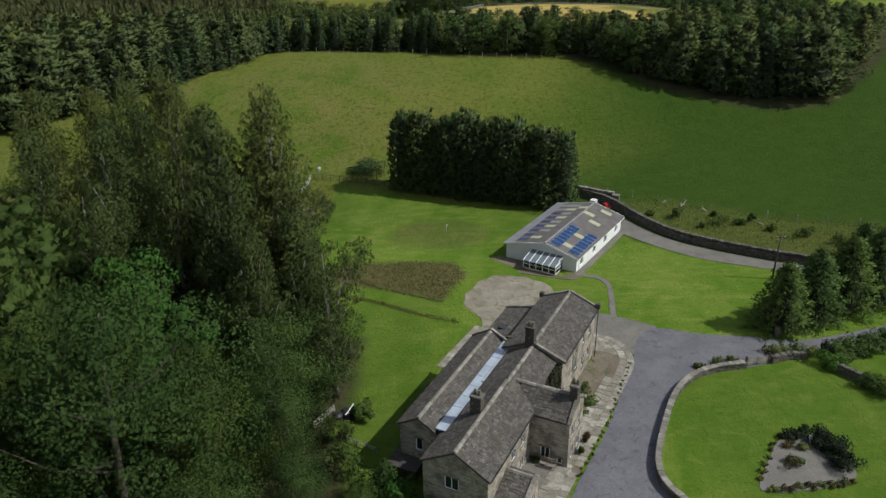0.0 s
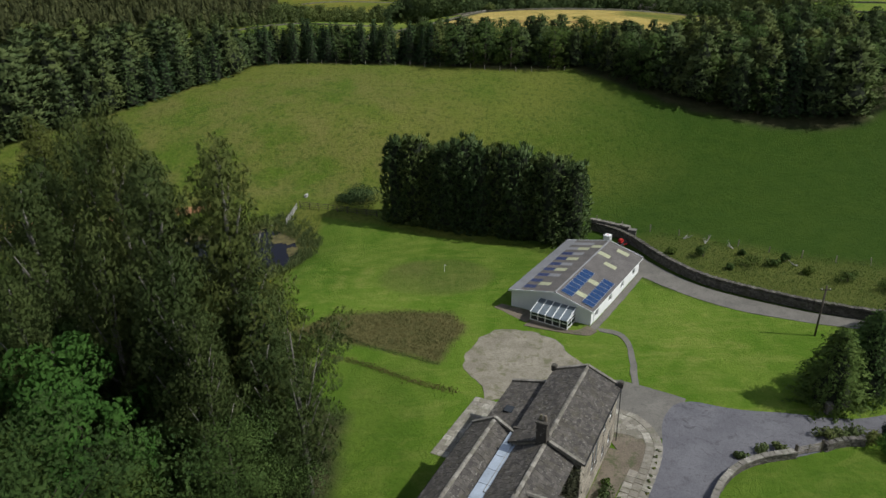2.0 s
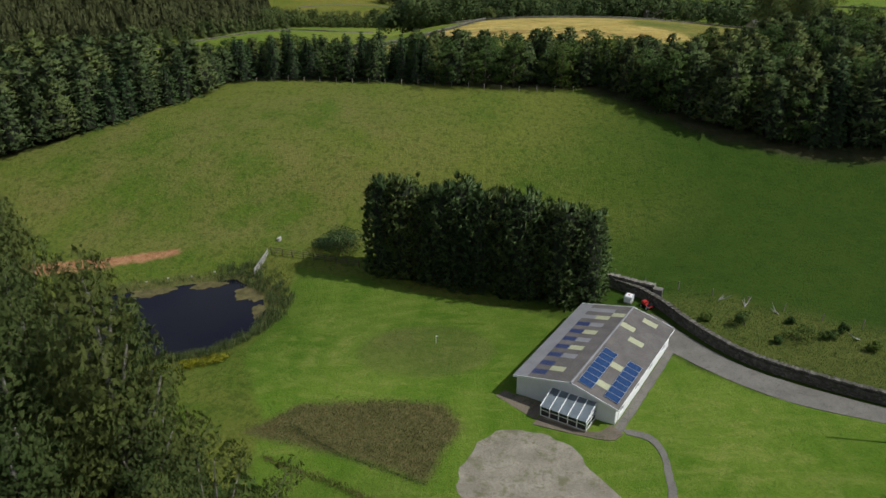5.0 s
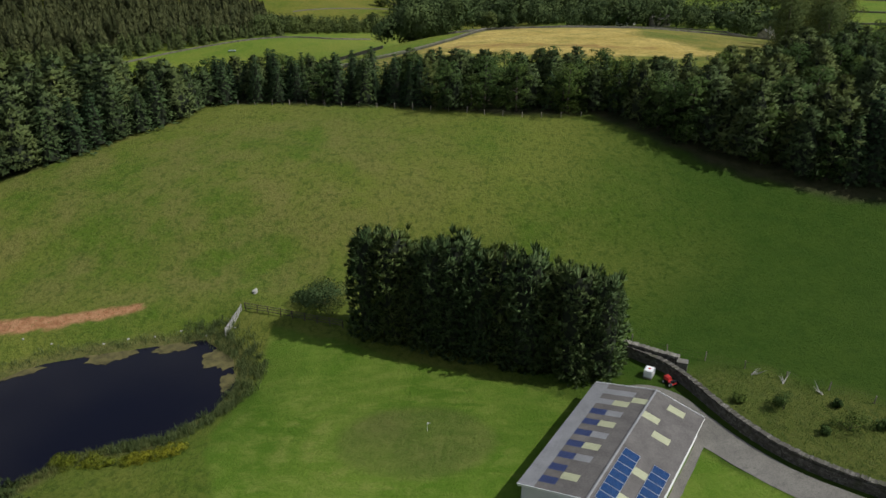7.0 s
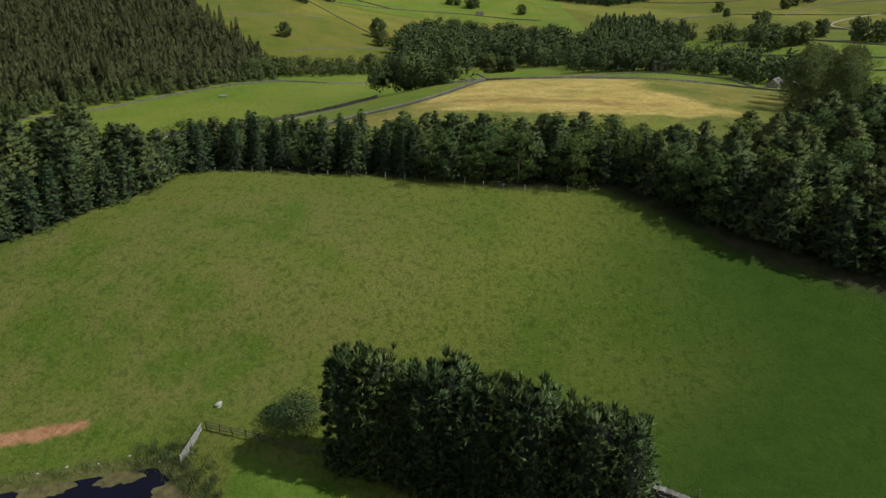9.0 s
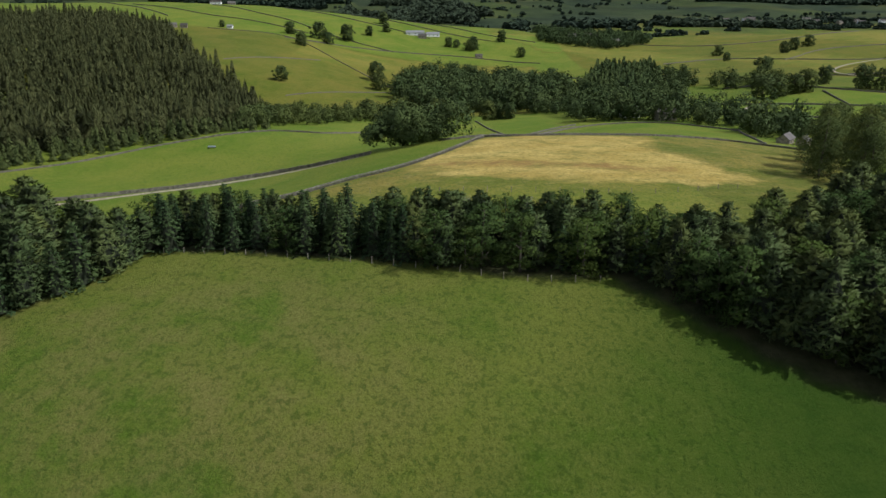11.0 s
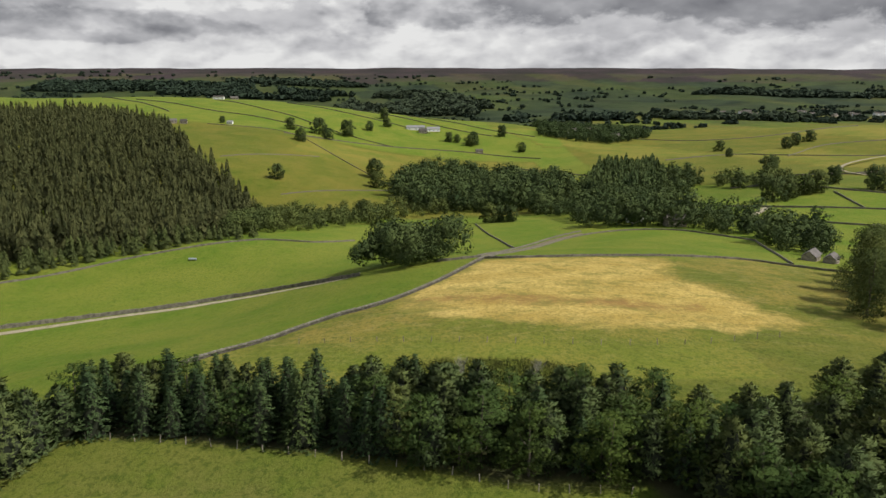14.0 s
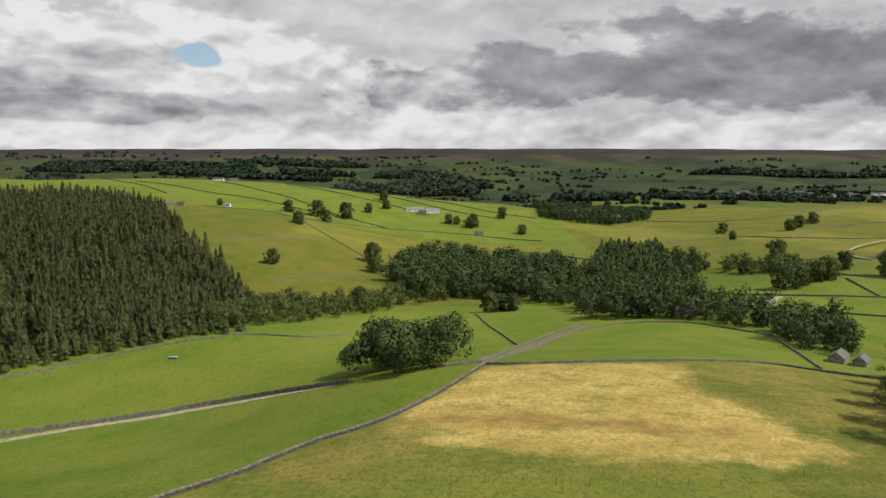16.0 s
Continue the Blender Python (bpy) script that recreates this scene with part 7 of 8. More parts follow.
        x, y = 12.2 + (21.2 - 12.2) * t - 0.2 + rng.uniform(-0.2, 0.2), 52.6 + (71.6 - 52.6) * t + rng.uniform(-0.2, 0.2) - 1.2 * math.sin(t * 3.14)
        x = float(np.interp(y, [46, 51.6, 59.5, 67.3, 73], [8.4, 11.3, 15.6, 19.0, 21.4])) + rng.uniform(-0.15, 0.1)
        shrub("verge_weed", x, y, 0.22, 0.18, LEAF_REED, "tuft of weeds along the edge of the drive", 200 + i, 70, 0.10, "weeds", "weeds along the drive", lumps=3)
    # near trees by the house end
    for x, y, r, h in ((-6.0, 50.5, 1.6, 3.2), (-3.8, 49.0, 1.5, 3.0), (-1.4, 46.8, 1.2, 2.6), (1.2, 43.8, 1.1, 2.8), (-8.5, 54.0, 1.8, 3.4), (-10.2, 58.6, 1.4, 2.2), (-8.4, 62.0, 1.0, 1.6)):
        shrub("large_shrub", x, y, r, h, LEAF_BRIGHT if x > -5 else LEAF_BROAD, "bushy green shrub at the edge of the wood", int(h * 100), 1500, 0.2, group="shrubs beside the house", lumps=8)
    # saplings on the bank above the wall
    for k, (x, y, r, h) in enumerate(((39.2, 116.2, 1.3, 1.8), (44.4, 112.4, 1.5, 1.7), (47.8, 112.6, 0.8, 1.1), (51.8, 109.8, 0.9, 1.3), (34.8, 117.5, 0.7, 0.9), (56, 106.6, 1.2, 1.6), (45.0, 116.2, 0.5, 1.0), (50.4, 113.6, 0.6, 1.3), (60, 104, 1.2, 1.5), (41.6, 112.0, 0.6, 0.8))):
        shrub("bank_bush", x, y, r, h, LEAF_BROAD, "low green bush on the rough bank", 300 + k, 700, 0.18, "bush", "bushes on the bank")
    for k, (x, y) in enumerate(((37.9, 122.6), (40.8, 120.6), (44.4, 118.4), (51.6, 112.0))):
        D = thing("dead_branch", Matrix.Translation((x, y, gz(x, y))) @ Matrix.Rotation(k * 1.1, 4, "Z"), "pale dead branch propped on the rough bank", "branch", "dead branches on the bank")
        b = Build()
        for j in range(5):
            a = j * 1.3
            b.add(tube([(0, 0, 0), (0.35 + 0.12 * j, 0.25 * math.sin(a), 0.3), (0.7 + 0.2 * j, 0.6 * math.sin(a), 0.35 + 0.16 * j)], [0.05, 0.04, 0.015], 5))
        child("limb", b.mesh("limb", ROCK), D)
    shrub("dark_thicket", -15.2, 142.0, 3.6, 2.9, LEAF_SPRUCE, "dark dense thicket beside the cypress screen", 41, 6000, 0.16, "bush", lumps=18)
    shrub("dark_thicket", -19.0, 143.2, 1.8, 1.5, LEAF_SPRUCE, "smaller dark thicket beside the field fence", 42, 1500, 0.2, "bush", lumps=8)
    for k, (x, y) in enumerate(((-39.3, 111.0), (-37.6, 110.8), (-35.6, 110.6), (-33.8, 110.8), (-32.0, 111.0), (-30.2, 111.2), (-28.6, 111.5), (-27.2, 111.9))):
        shrub("yellow_shrub", x, y, 1.2, 0.95, LEAF_GORSE, "yellow-flowered shrub on the pond bank", 350 + k, 1500, 0.10, "shrub", "yellow shrubs by the pond")


near_plants()
sheet("island_bed", [(27.6, 50.9), (27.5, 51.7), (31.7, 57.9), (33.6, 59.0)], [(29.0, 50.6), (35.4, 51.5), (37.4, 53.4), (36.4, 58.2)], CONCRETE, "grey gravelled island bed in the lawn", "flower bed", 0.05, 0.5, 8)


def grass_tufts(name, pts, h, mat, label, seed, blades=14, spread=0.35, category="reeds"):
    """Upright blades in tufts, as one growth."""
    rng = np.random.RandomState(seed)
    p = np.repeat(np.array(pts), blades, 0)
    n = len(p)
    xy = p[:, :2] + rng.normal(size=(n, 2)) * spread
    z = ground(xy[:, 0], xy[:, 1])
    hh = h * (0.5 + 0.8 * rng.rand(n))
    ax = np.stack([rng.normal(size=n) * 0.3, rng.normal(size=n) * 0.3, np.ones(n)], -1)
    c = np.stack([xy[:, 0], xy[:, 1], z + hh * 0.45], -1)
    q = cards(rng, c, ax, hh, 0.04 + 0.05 * rng.rand(n))
    return tagged(new(name, quads_mesh(name, q, mat)), label, category, kind="stuff")


def along(poly, n, lo, hi, seed, sel=None):
    rng = np.random.RandomState(seed)
    p = np.array(poly + poly[:1], float)
    line = resample(p, n)
    out = []
    c = p.mean(0)
    for q in line:
        d = unit(q - c)
        r = q + d * rng.uniform(lo, hi) + rng.normal(size=2) * 0.3
        if sel is None or sel(*r):
            out.append(r)
    return out


grass_tufts("pond_reeds", along(POND, 900, -0.2, 3.6, 1, lambda x, y: x > -34 and y > 112), 1.0, LEAF_REED, "green reeds and rank grass round the pond", 2, 26)
grass_tufts("pond_reeds", along(POND, 700, -0.3, 1.6, 3, lambda x, y: x <= -30 and y < 116), 0.8, LEAF_REED, "brown-green reeds along the near pond bank", 4, 24)
grass_tufts("pond_reeds", along(POND, 500, 0.2, 2.2, 5, lambda x, y: x <= -30 and y > 120), 0.5, LEAF_REED, "short rushes along the far pond bank", 6)
rr = random.Random(3)
RUSH_P = [(x, y) for x, y in scatter(RUSHES, 0.6, 8, 1.2)]
LEAF_RUSH = leafy("brown_rushes", (0.085, 0.096, 0.034), (0.160, 0.142, 0.058), (0.220, 0.192, 0.090), 0.3, 0.25, gaps=0)
grass_tufts("rush_patch", RUSH_P, 0.26, LEAF_RUSH, "patch of brown rushes left unmown in the lawn", 9, 12, 0.5, "rushes")
DITCH = resample([(-17, 93), (-14, 91.0), (-8.3, 88.0), (-4.1, 84.9), (1.4, 82.2)], 130)
grass_tufts("ditch_grass", [tuple(p) for p in DITCH], 0.28, LEAF_RUSH, "line of rank brown grass along a lawn ditch", 10, 14, 0.30, "grass")
DITCH2 = resample([(-15, 97.8), (-9.5, 93.0), (-0.6, 88.1)], 110)
# dark blades paint the shadow line of the ditch
grass_tufts("ditch_grass", [tuple(p) for p in DITCH2], 0.25, LEAF_PINE, "line of grass coloured dark for the ditch shadow beside the rushes", 11, 9, 0.18, "grass")
BANKP = scatter(BANK_ROUGH, 0.8, 12)
grass_tufts("bank_grass", BANKP, 0.34, LEAF_GARDEN, "rough tussock grass on the bank above the wall", 13, 12, 0.45, "grass")
SCRUB = scatter([(-9, 224), (-2, 231), (9, 231.5), (20, 230.5), (29, 227), (30, 221), (6, 220.5), (-8, 220.5)], 1.0, 16, 0.8)
LEAF_BRACKEN = leafy("bracken_fronds", (0.034, 0.046, 0.014), (0.058, 0.066, 0.020), (0.095, 0.085, 0.030), 0.2, 0.35, gaps=0)
grass_tufts("bracken", SCRUB, 0.75, LEAF_BRACKEN, "dark low bracken on the slope above the belt", 17, 26, 0.6, "bracken")
FARBANK = [(x, y) for x, y in scatter([(-80, 128), (-56, 130), (-42, 137.5), (-28, 140), (-28, 142.5), (-46, 141.5), (-80, 135)], 1.1, 14)]
grass_tufts("bank_grass", FARBANK, 0.22, LEAF_GARDEN, "rough grass between pond and field", 15, 9, 0.5, "grass")


# ---- small things ----
def post_and_rail(name, pts, spacing, rails, height, label, mat=TIMBER, group=""):
    line = rounded(pts, 1)
    total = np.hypot(*np.diff(line, axis=0).T).sum()
    n = max(2, int(total / spacing) + 1)
    P = resample(line, n)
    ob = thing(name, Matrix(), label, "fence", group)
    rng = random.Random(n)
    for x, y in P:
        p = part("post", box(-0.05, 0.05, -0.05, 0.05, -0.2, height + rng.uniform(-0.1, 0.2)), mat, ob)
        p.matrix_basis = Matrix.Translation((x, y, gz(x, y))) @ Euler((rng.uniform(-0.12, 0.12), rng.uniform(-0.12, 0.12), rng.random())).to_matrix().to_4x4()
    wire = rails[0] <= 0.3 and len(rails) > 2 and "wire" in label
    for z in rails:
        for (x0, y0), (x1, y1) in zip(P, P[1:]):
            b = Build().add(tube([(x0, y0, gz(x0, y0) + z), (x1, y1, gz(x1, y1) + z)], [0.006 if wire else 0.045] * 2, 4))
            child("wire" if wire else "rail", b.mesh("wire" if wire else "rail", DARK_TIMBER if wire else mat), ob)
    return ob


post_and_rail("rail_fence", [(-26.5, 141.0), (-20.6, 138.6), (-12.0, 135.6)], 1.9, (0.4, 0.8, 1.15), 1.25, "dark timber rail fence beside the pond", DARK_TIMBER)
G = thing("pond_gate", Matrix.Translation((-28.3, 136.3, gz(-28.3, 136.3))) @ Matrix.Rotation(math.atan2(4.9, 1.2), 4, "Z"), "pale weathered timber field gate beside the pond", "gate")
for i, z in enumerate((0.25, 0.5, 0.75, 1.0, 1.25)):
    b = Build().add(tube([(0, 0, z), (4.9, 0, z + 1.15)], [0.05, 0.05], 4))
    child("rail", b.mesh("rail", ROCK), G)
for x in (0, 2.4, 4.8):
    part("stile", box(x, x + 0.1, -0.04, 0.04, x * 0.235 - 0.1, x * 0.235 + 1.45), ROCK, G)


def boulder(name, x, y, s, label, mat=ROCK, seed=1, category="rock", group=""):
    bm = bmesh.new()
    bmesh.ops.create_icosphere(bm, subdivisions=2, radius=1.0)
    rng = np.random.RandomState(seed)
    k = rng.rand(3) * 9
    for v in bm.verts:
        f = 1 + 0.22 * math.sin(3 * v.co.x + k[0]) * math.sin(3 * v.co.y + k[1]) + 0.15 * math.sin(5 * v.co.z + k[2])
        v.co = Vector((v.co.x * s[0], v.co.y * s[1], v.co.z * s[2])) * f
    me = bpy.data.meshes.new(name)
    bm.to_mesh(me)
    bm.free()
    me.materials.append(mat)
    ob = new(name, me)
    ob.matrix_basis = Matrix.Translation((x, y, gz(x, y) + s[2] * 0.45)) @ Matrix.Rotation(seed * 1.3, 4, "Z")
    return tagged(ob, label, category, group)


boulder("pale_rock", -26.1, 145.0, (0.35, 0.55, 0.35), "pale boulder lying in the pasture", ROCK, 2)
rb = random.Random(8)
for i in range(9):
    boulder("bank_stone", -58 + 4 * i + rb.uniform(-1.5, 1.5), 133.5 + 1.0 * i * 0.6 + rb.uniform(-1, 1), (0.13, 0.18, 0.12), "small pale stone on the pond bank", ROCK, 10 + i, "stone", "stones on the pond bank")

F = thing("flag_pin", Matrix.Translation((0.0, 113.9, gz(0, 113.9))), "small golf flag on a putting green", "flag")
child("pole", Build().add(tube([(0, 0, 0), (0, 0, 1.2)], [0.02, 0.015], 6)).mesh("pole", WHITE), F)
fb = bmesh.new()
pts = [(0.0, 0, 1.18), (0.3, 0.04, 1.06), (0.0, 0, 0.94), (0.0, 0.02, 1.18), (0.3, 0.06, 1.06), (0.0, 0.02, 0.94)]
vs = [fb.verts.new(p) for p in pts]
for f in ((0, 1, 2), (5, 4, 3), (0, 3, 4, 1), (1, 4, 5, 2), (2, 5, 3, 0)):
    fb.faces.new([vs[i] for i in f])
part("flag", fb, WHITE, F, "white cloth pennant")

T = thing("telegraph_pole", Matrix.Translation((45.5, 93.1, gz(45.5, 93.1) - 0.3)), "slim dark timber telegraph pole beside the track", "pole")
child("pole", Build().add(tube([(0, 0, 0), (0.1, 0, 7.2)], [0.13, 0.09], 10)).mesh("pole", DARK_TIMBER, True), T)
part("cross_arm", box(-0.5, 0.7, -0.05, 0.05, 6.6, 6.7), DARK_TIMBER, T)
for x in (-0.4, 0.1, 0.6):
    part("insulator", box(x - 0.04, x + 0.04, -0.04, 0.04, 6.7, 6.84), WHITE, T)

K = thing("water_container", Matrix.Translation((26.0, 122.9, gz(26, 122.9))) @ Matrix.Rotation(-0.55, 4, "Z"), "white plastic water container in a metal cage", "container")
part("tank", box(-0.5, 0.5, -0.6, 0.6, 0.16, 1.1, bevel=0.08), WHITE, K)
part("pallet", box(-0.5, 0.5, -0.6, 0.6, 0.0, 0.14), TIMBER, K)
cg = bmesh.new()
for i in range(5):
    y = -0.6 + 0.3 * i
    for x in (-0.53, 0.51):
        add_box(cg, x, x + 0.02, y - 0.012, y + 0.012, 0.14, 1.14)
for z in (0.4, 0.75, 1.1):
    for x in (-0.53, 0.51):
        add_box(cg, x, x + 0.02, -0.61, 0.61, z, z + 0.02)
part("cage", cg, ALU, K, "galvanised wire cage")
part("lid", box(-0.12, 0.12, -0.12, 0.12, 1.1, 1.16, bevel=0.02), RED, K)
K2 = thing("stone_trough", Matrix.Translation((30.0, 123.6, gz(30, 123.6))) @ Matrix.Rotation(-0.4, 4, "Z"), "pale concrete box at the end of the wall", "box")
part("body", box(-0.6, 0.6, -0.45, 0.45, -0.2, 1.45, bevel=0.04), CONCRETE, K2)
part("lid", box(-0.66, 0.66, -0.5, 0.5, 1.45, 1.56, bevel=0.03), CONCRETE, K2)
MW = thing("ride_on_mower", Matrix.Translation((28.1, 121.3, gz(28.1, 121.3))) @ Matrix.Rotation(0.5, 4, "Z"), "small red ride-on mower parked behind the shed", "mower")
part("bonnet", box(-0.35, 0.35, 0.1, 0.85, 0.35, 0.85, bevel=0.08), RED, MW)
part("body", box(-0.4, 0.4, -0.7, 0.12, 0.3, 0.5, bevel=0.04), RED, MW)
part("seat", box(-0.24, 0.24, -0.6, -0.15, 0.5, 0.62, bevel=0.04), BLACK, MW)
part("seat_back", box(-0.24, 0.24, -0.7, -0.6, 0.55, 1.0, bevel=0.04), BLACK, MW)
child("steering_column", Build().add(tube([(0, 0.15, 0.8), (0, -0.05, 1.05)], [0.03, 0.03], 6)).mesh("steering_column", BLACK), MW)
for x, y, r in ((-0.45, 0.6, 0.2), (0.45, 0.6, 0.2), (-0.48, -0.45, 0.28), (0.48, -0.45, 0.28)):
    bm = bmesh.new()
    bmesh.ops.create_cone(bm, cap_ends=True, segments=16, radius1=r, radius2=r, depth=0.2, matrix=Matrix.Translation((x, y, r)) @ Matrix.Rotation(radians(90), 4, "Y"))
    wl2 = part("wheel", bm, BLACK, MW)
    bm = bmesh.new()
    bmesh.ops.create_cone(bm, cap_ends=True, segments=12, radius1=r * 0.5, radius2=r * 0.5, depth=0.22, matrix=Matrix.Translation((x, y, r)) @ Matrix.Rotation(radians(90), 4, "Y"))
    part("rim", bm, WHITE, wl2)


def oil_tank():
    X = thing("covered_bins", Matrix.Translation((-10.2, 61.6, gz(-10.2, 61.6))) @ Matrix.Rotation(0.5, 4, "Z"), "black plastic-covered bins with a pale pole across them", "bins")
    for i, (x, y, r) in enumerate(((-0.8, 0.1, 0.55), (0.2, 0.3, 0.6), (1.1, -0.1, 0.5))):
        bm = bmesh.new()
        bmesh.ops.create_cone(bm, cap_ends=True, segments=18, radius1=r, radius2=r * 0.9, depth=1.0, matrix=Matrix.Translation((x, y, 0.5)))
        bmesh.ops.bevel(bm, geom=bm.edges[:], offset=0.04, segments=1, affect="EDGES")
        b = part("bin", bm, BLACK, X, "glossy black bin")
        bm = bmesh.new()
        bmesh.ops.create_cone(bm, cap_ends=True, segments=18, radius1=r * 0.97, radius2=r * 0.5, depth=0.2, matrix=Matrix.Translation((x, y, 1.1)))
        part("lid", bm, BLACK, b)
    child("pole", Build().add(tube([(-0.2, -0.6, 1.22), (1.2, 0.7, 1.25)], [0.05, 0.05], 6)).mesh("pole", WHITE), X, None, "pale pole lying across")
    post_and_rail("board_fence", [(-13.2, 60.5), (-11.6, 63.4)], 1.1, (0.3, 0.55, 0.8), 0.9, "short pale board fence at the lawn corner", ROCK)
    post_and_rail("board_fence", [(-9.6, 58.2), (-6.6, 56.4)], 1.1, (0.35, 0.6), 0.8, "low weathered fence by the house corner", TIMBER)


oil_tank()
OH = thing("log_store", Matrix.Translation((-3.4, 53.8, gz(-3.4, 53.8) - 0.1)) @ Matrix.Rotation(radians(-26), 4, "Z"), "low dark lean-to store by the house end", "store")
part("body", box(-1.4, 1.2, -1.0, 1.0, 0, 1.6), DARK_TIMBER, OH)
bm = bmesh.new()
add_box(bm, -1.6, 1.4, -1.2, 1.2, 1.62, 1.72, m=Matrix.Rotation(radians(7), 4, "X"))
part("roof", bm, SLATE, OH)
BE = thing("garden_bench", Matrix.Translation((*wx(house_m, 4.9, -20.8), gz(*wx(house_m, 4.9, -20.8)) + 0.04)) @ Matrix.Rotation(TURN_H, 4, "Z"), "weathered wooden garden bench against the wing", "bench")
for y in (-0.2, -0.05, 0.1):
    part("seat_slat", box(-0.75, 0.75, y - 0.05, y + 0.06, 0.42, 0.46), TIMBER, BE)
for z in (0.6, 0.75, 0.9):
    part("back_slat", box(-0.75, 0.75, 0.2, 0.24, z - 0.05, z + 0.05), TIMBER, BE)
for x in (-0.7, 0.7):
    for y in (-0.22, 0.2):
        part("leg", box(x - 0.04, x + 0.04, y - 0.03, y + 0.05, 0, 0.42 if y < 0 else 0.95), TIMBER, BE)

# fence posts along the belt and above the bank
post_and_rail("field_fence", [(-46, 204.5), (-27, 202.0), (-13, 199.3), (-2, 196.8), (6.4, 194.8), (13.2, 191.2), (28, 190.6)], 3.7, (0.1, 0.5, 0.9), 1.15, "wire stock fence with weathered timber posts along the belt", TIMBER)
post_and_rail("field_fence", [(25.5, 130.0), (31, 126.6), (37.6, 124.0), (44.7, 119.6), (53, 114.0), (70, 108)], 4.2, (0.1, 0.5, 0.9), 1.2, "wire stock fence above the rough bank", TIMBER)
post_and_rail("field_fence", [(-24, 246), (10, 240), (47, 238.5), (70, 246)], 5.2, (0.1, 0.5, 0.9), 1.15, "wire stock fence across the dry grass field", TIMBER)
for x, y, h in ((7.4, 221.5, 5.2), (19.5, 219.5, 5.4)):
    rngp = np.random.RandomState(int(x))
    n = 200
    c = rngp.normal(size=(n, 3)) * np.array([0.5, 0.5, 0.0])
    c[:, 2] = h * (0.35 + 0.5 * rngp.rand(n))
    q = cards(rngp, c, np.stack([c[:, 0] * 0.6, c[:, 1] * 0.6, np.ones(n) * 1.2], -1) + rngp.normal(size=(n, 3)) * 0.25, h * 0.22 * (0.6 + 0.6 * rngp.rand(n)), np.full(n, 0.035))
    D = thing("dead_tree", Matrix.Translation((x, y, gz(x, y))), "small dead tree with pale bare twigs", "tree", "dead trees beyond the belt")
    child("trunk", Build().add(tube([(0, 0, 0), (0.1, 0, h * 0.6)], [0.12, 0.05], 6)).mesh("trunk", BARK_PALE), D)
    child("bare_crown", quads_mesh("bare_crown", q, ROCK), D)



# ---- the valley beyond ----
def far_ground(x, y):
    """Ground with the swell that the far land has."""
    x, y = np.atleast_1d(np.asarray(x, float)), np.atleast_1d(np.asarray(y, float))
    fine = np.clip((y - 380) / 300, 0, 1)
    return ground(x, y) + fine * (2.0 * smooth_noise(x, y, 90, 1) + 5 * np.clip((y - 1400) / 800, 0, 1) * smooth_noise(x, y, 260, 2))


def fgz(x, y):
    return float(far_ground(x, y)[0])


def stamp(template, rng, pts, heights, wides):
    """Copies of a small quad cloud at many places: quads and the normals that round them off. The template, 1 high, is a pair of both."""
    pts = np.array(pts, float)
    z = far_ground(pts[:, 0], pts[:, 1])
    a = rng.rand(len(pts)) * 6.283
    c, s = np.cos(a), np.sin(a)
    pick = rng.randint(len(template), size=len(pts))
    out, leans = [], []
    for k, (t, nrm) in enumerate(template):
        sel = np.where(pick == k)[0]
        if not len(sel):
            continue
        X = t[None, ..., 0] * c[sel][:, None, None] - t[None, ..., 1] * s[sel][:, None, None]
        Y = t[None, ..., 0] * s[sel][:, None, None] + t[None, ..., 1] * c[sel][:, None, None]
        h, w = heights[sel][:, None, None], wides[sel][:, None, None]
        q = np.stack([X * w + pts[sel, 0][:, None, None], Y * w + pts[sel, 1][:, None, None], t[None, ..., 2] * h + z[sel][:, None, None]], -1)
        out.append(q.reshape(-1, 4, 3))
        nx = nrm[None, :, 0] * c[sel][:, None] - nrm[None, :, 1] * s[sel][:, None]
        ny = nrm[None, :, 0] * s[sel][:, None] + nrm[None, :, 1] * c[sel][:, None]
        leans.append(np.stack([nx, ny, np.broadcast_to(nrm[None, :, 2], nx.shape)], -1).reshape(-1, 3))
    return np.concatenate(out), unit(np.concatenate(leans))


def stamp_as(mat, *a):
    q, lean = stamp(*a)
    return q, mat, lean


def conifer_template(seed, tiers=11, sides=6):
    """A pointed conifer of drooping skirts with ragged rims, 1 high and about 1 across."""
    rng = np.random.RandomState(seed)
    q = []
    for k in range(tiers):
        t0, t1 = k / tiers * 0.9, min(1.03, (k + 1.9) / tiers * 0.93 + 0.06)
        r = 0.5 * (1 - t0) ** 0.85 * (0.85 + 0.3 * rng.rand())
        turn = rng.rand() * 6.28
        for s in range(sides):
            a0, a1 = turn + 6.283 * (s - 0.15) / sides, turn + 6.283 * (s + 0.9) / sides
            am = (a0 + a1) / 2
            j = 0.7 + 0.55 * rng.rand()
            lo = t0 + 0.09 * rng.rand()
            if rng.rand() < 0.14:
                continue
            q.append([(0.05 * math.cos(am), 0.05 * math.sin(am), t1), (r * 0.8 * math.cos(a0), r * 0.8 * math.sin(a0), lo + 0.05),
                      (r * j * math.cos(am), r * j * math.sin(am), lo - 0.03), (r * 0.8 * math.cos(a1), r * 0.8 * math.sin(a1), lo + 0.05)])
    q = np.array(q)
    q[..., 2] = np.maximum(q[..., 2], 0.0)
    return q, unit(q.mean(1) * np.array([2.2, 2.2, 0]) + np.array([0, 0, 0.4]) + rng.normal(size=(len(q), 3)) * 0.22)


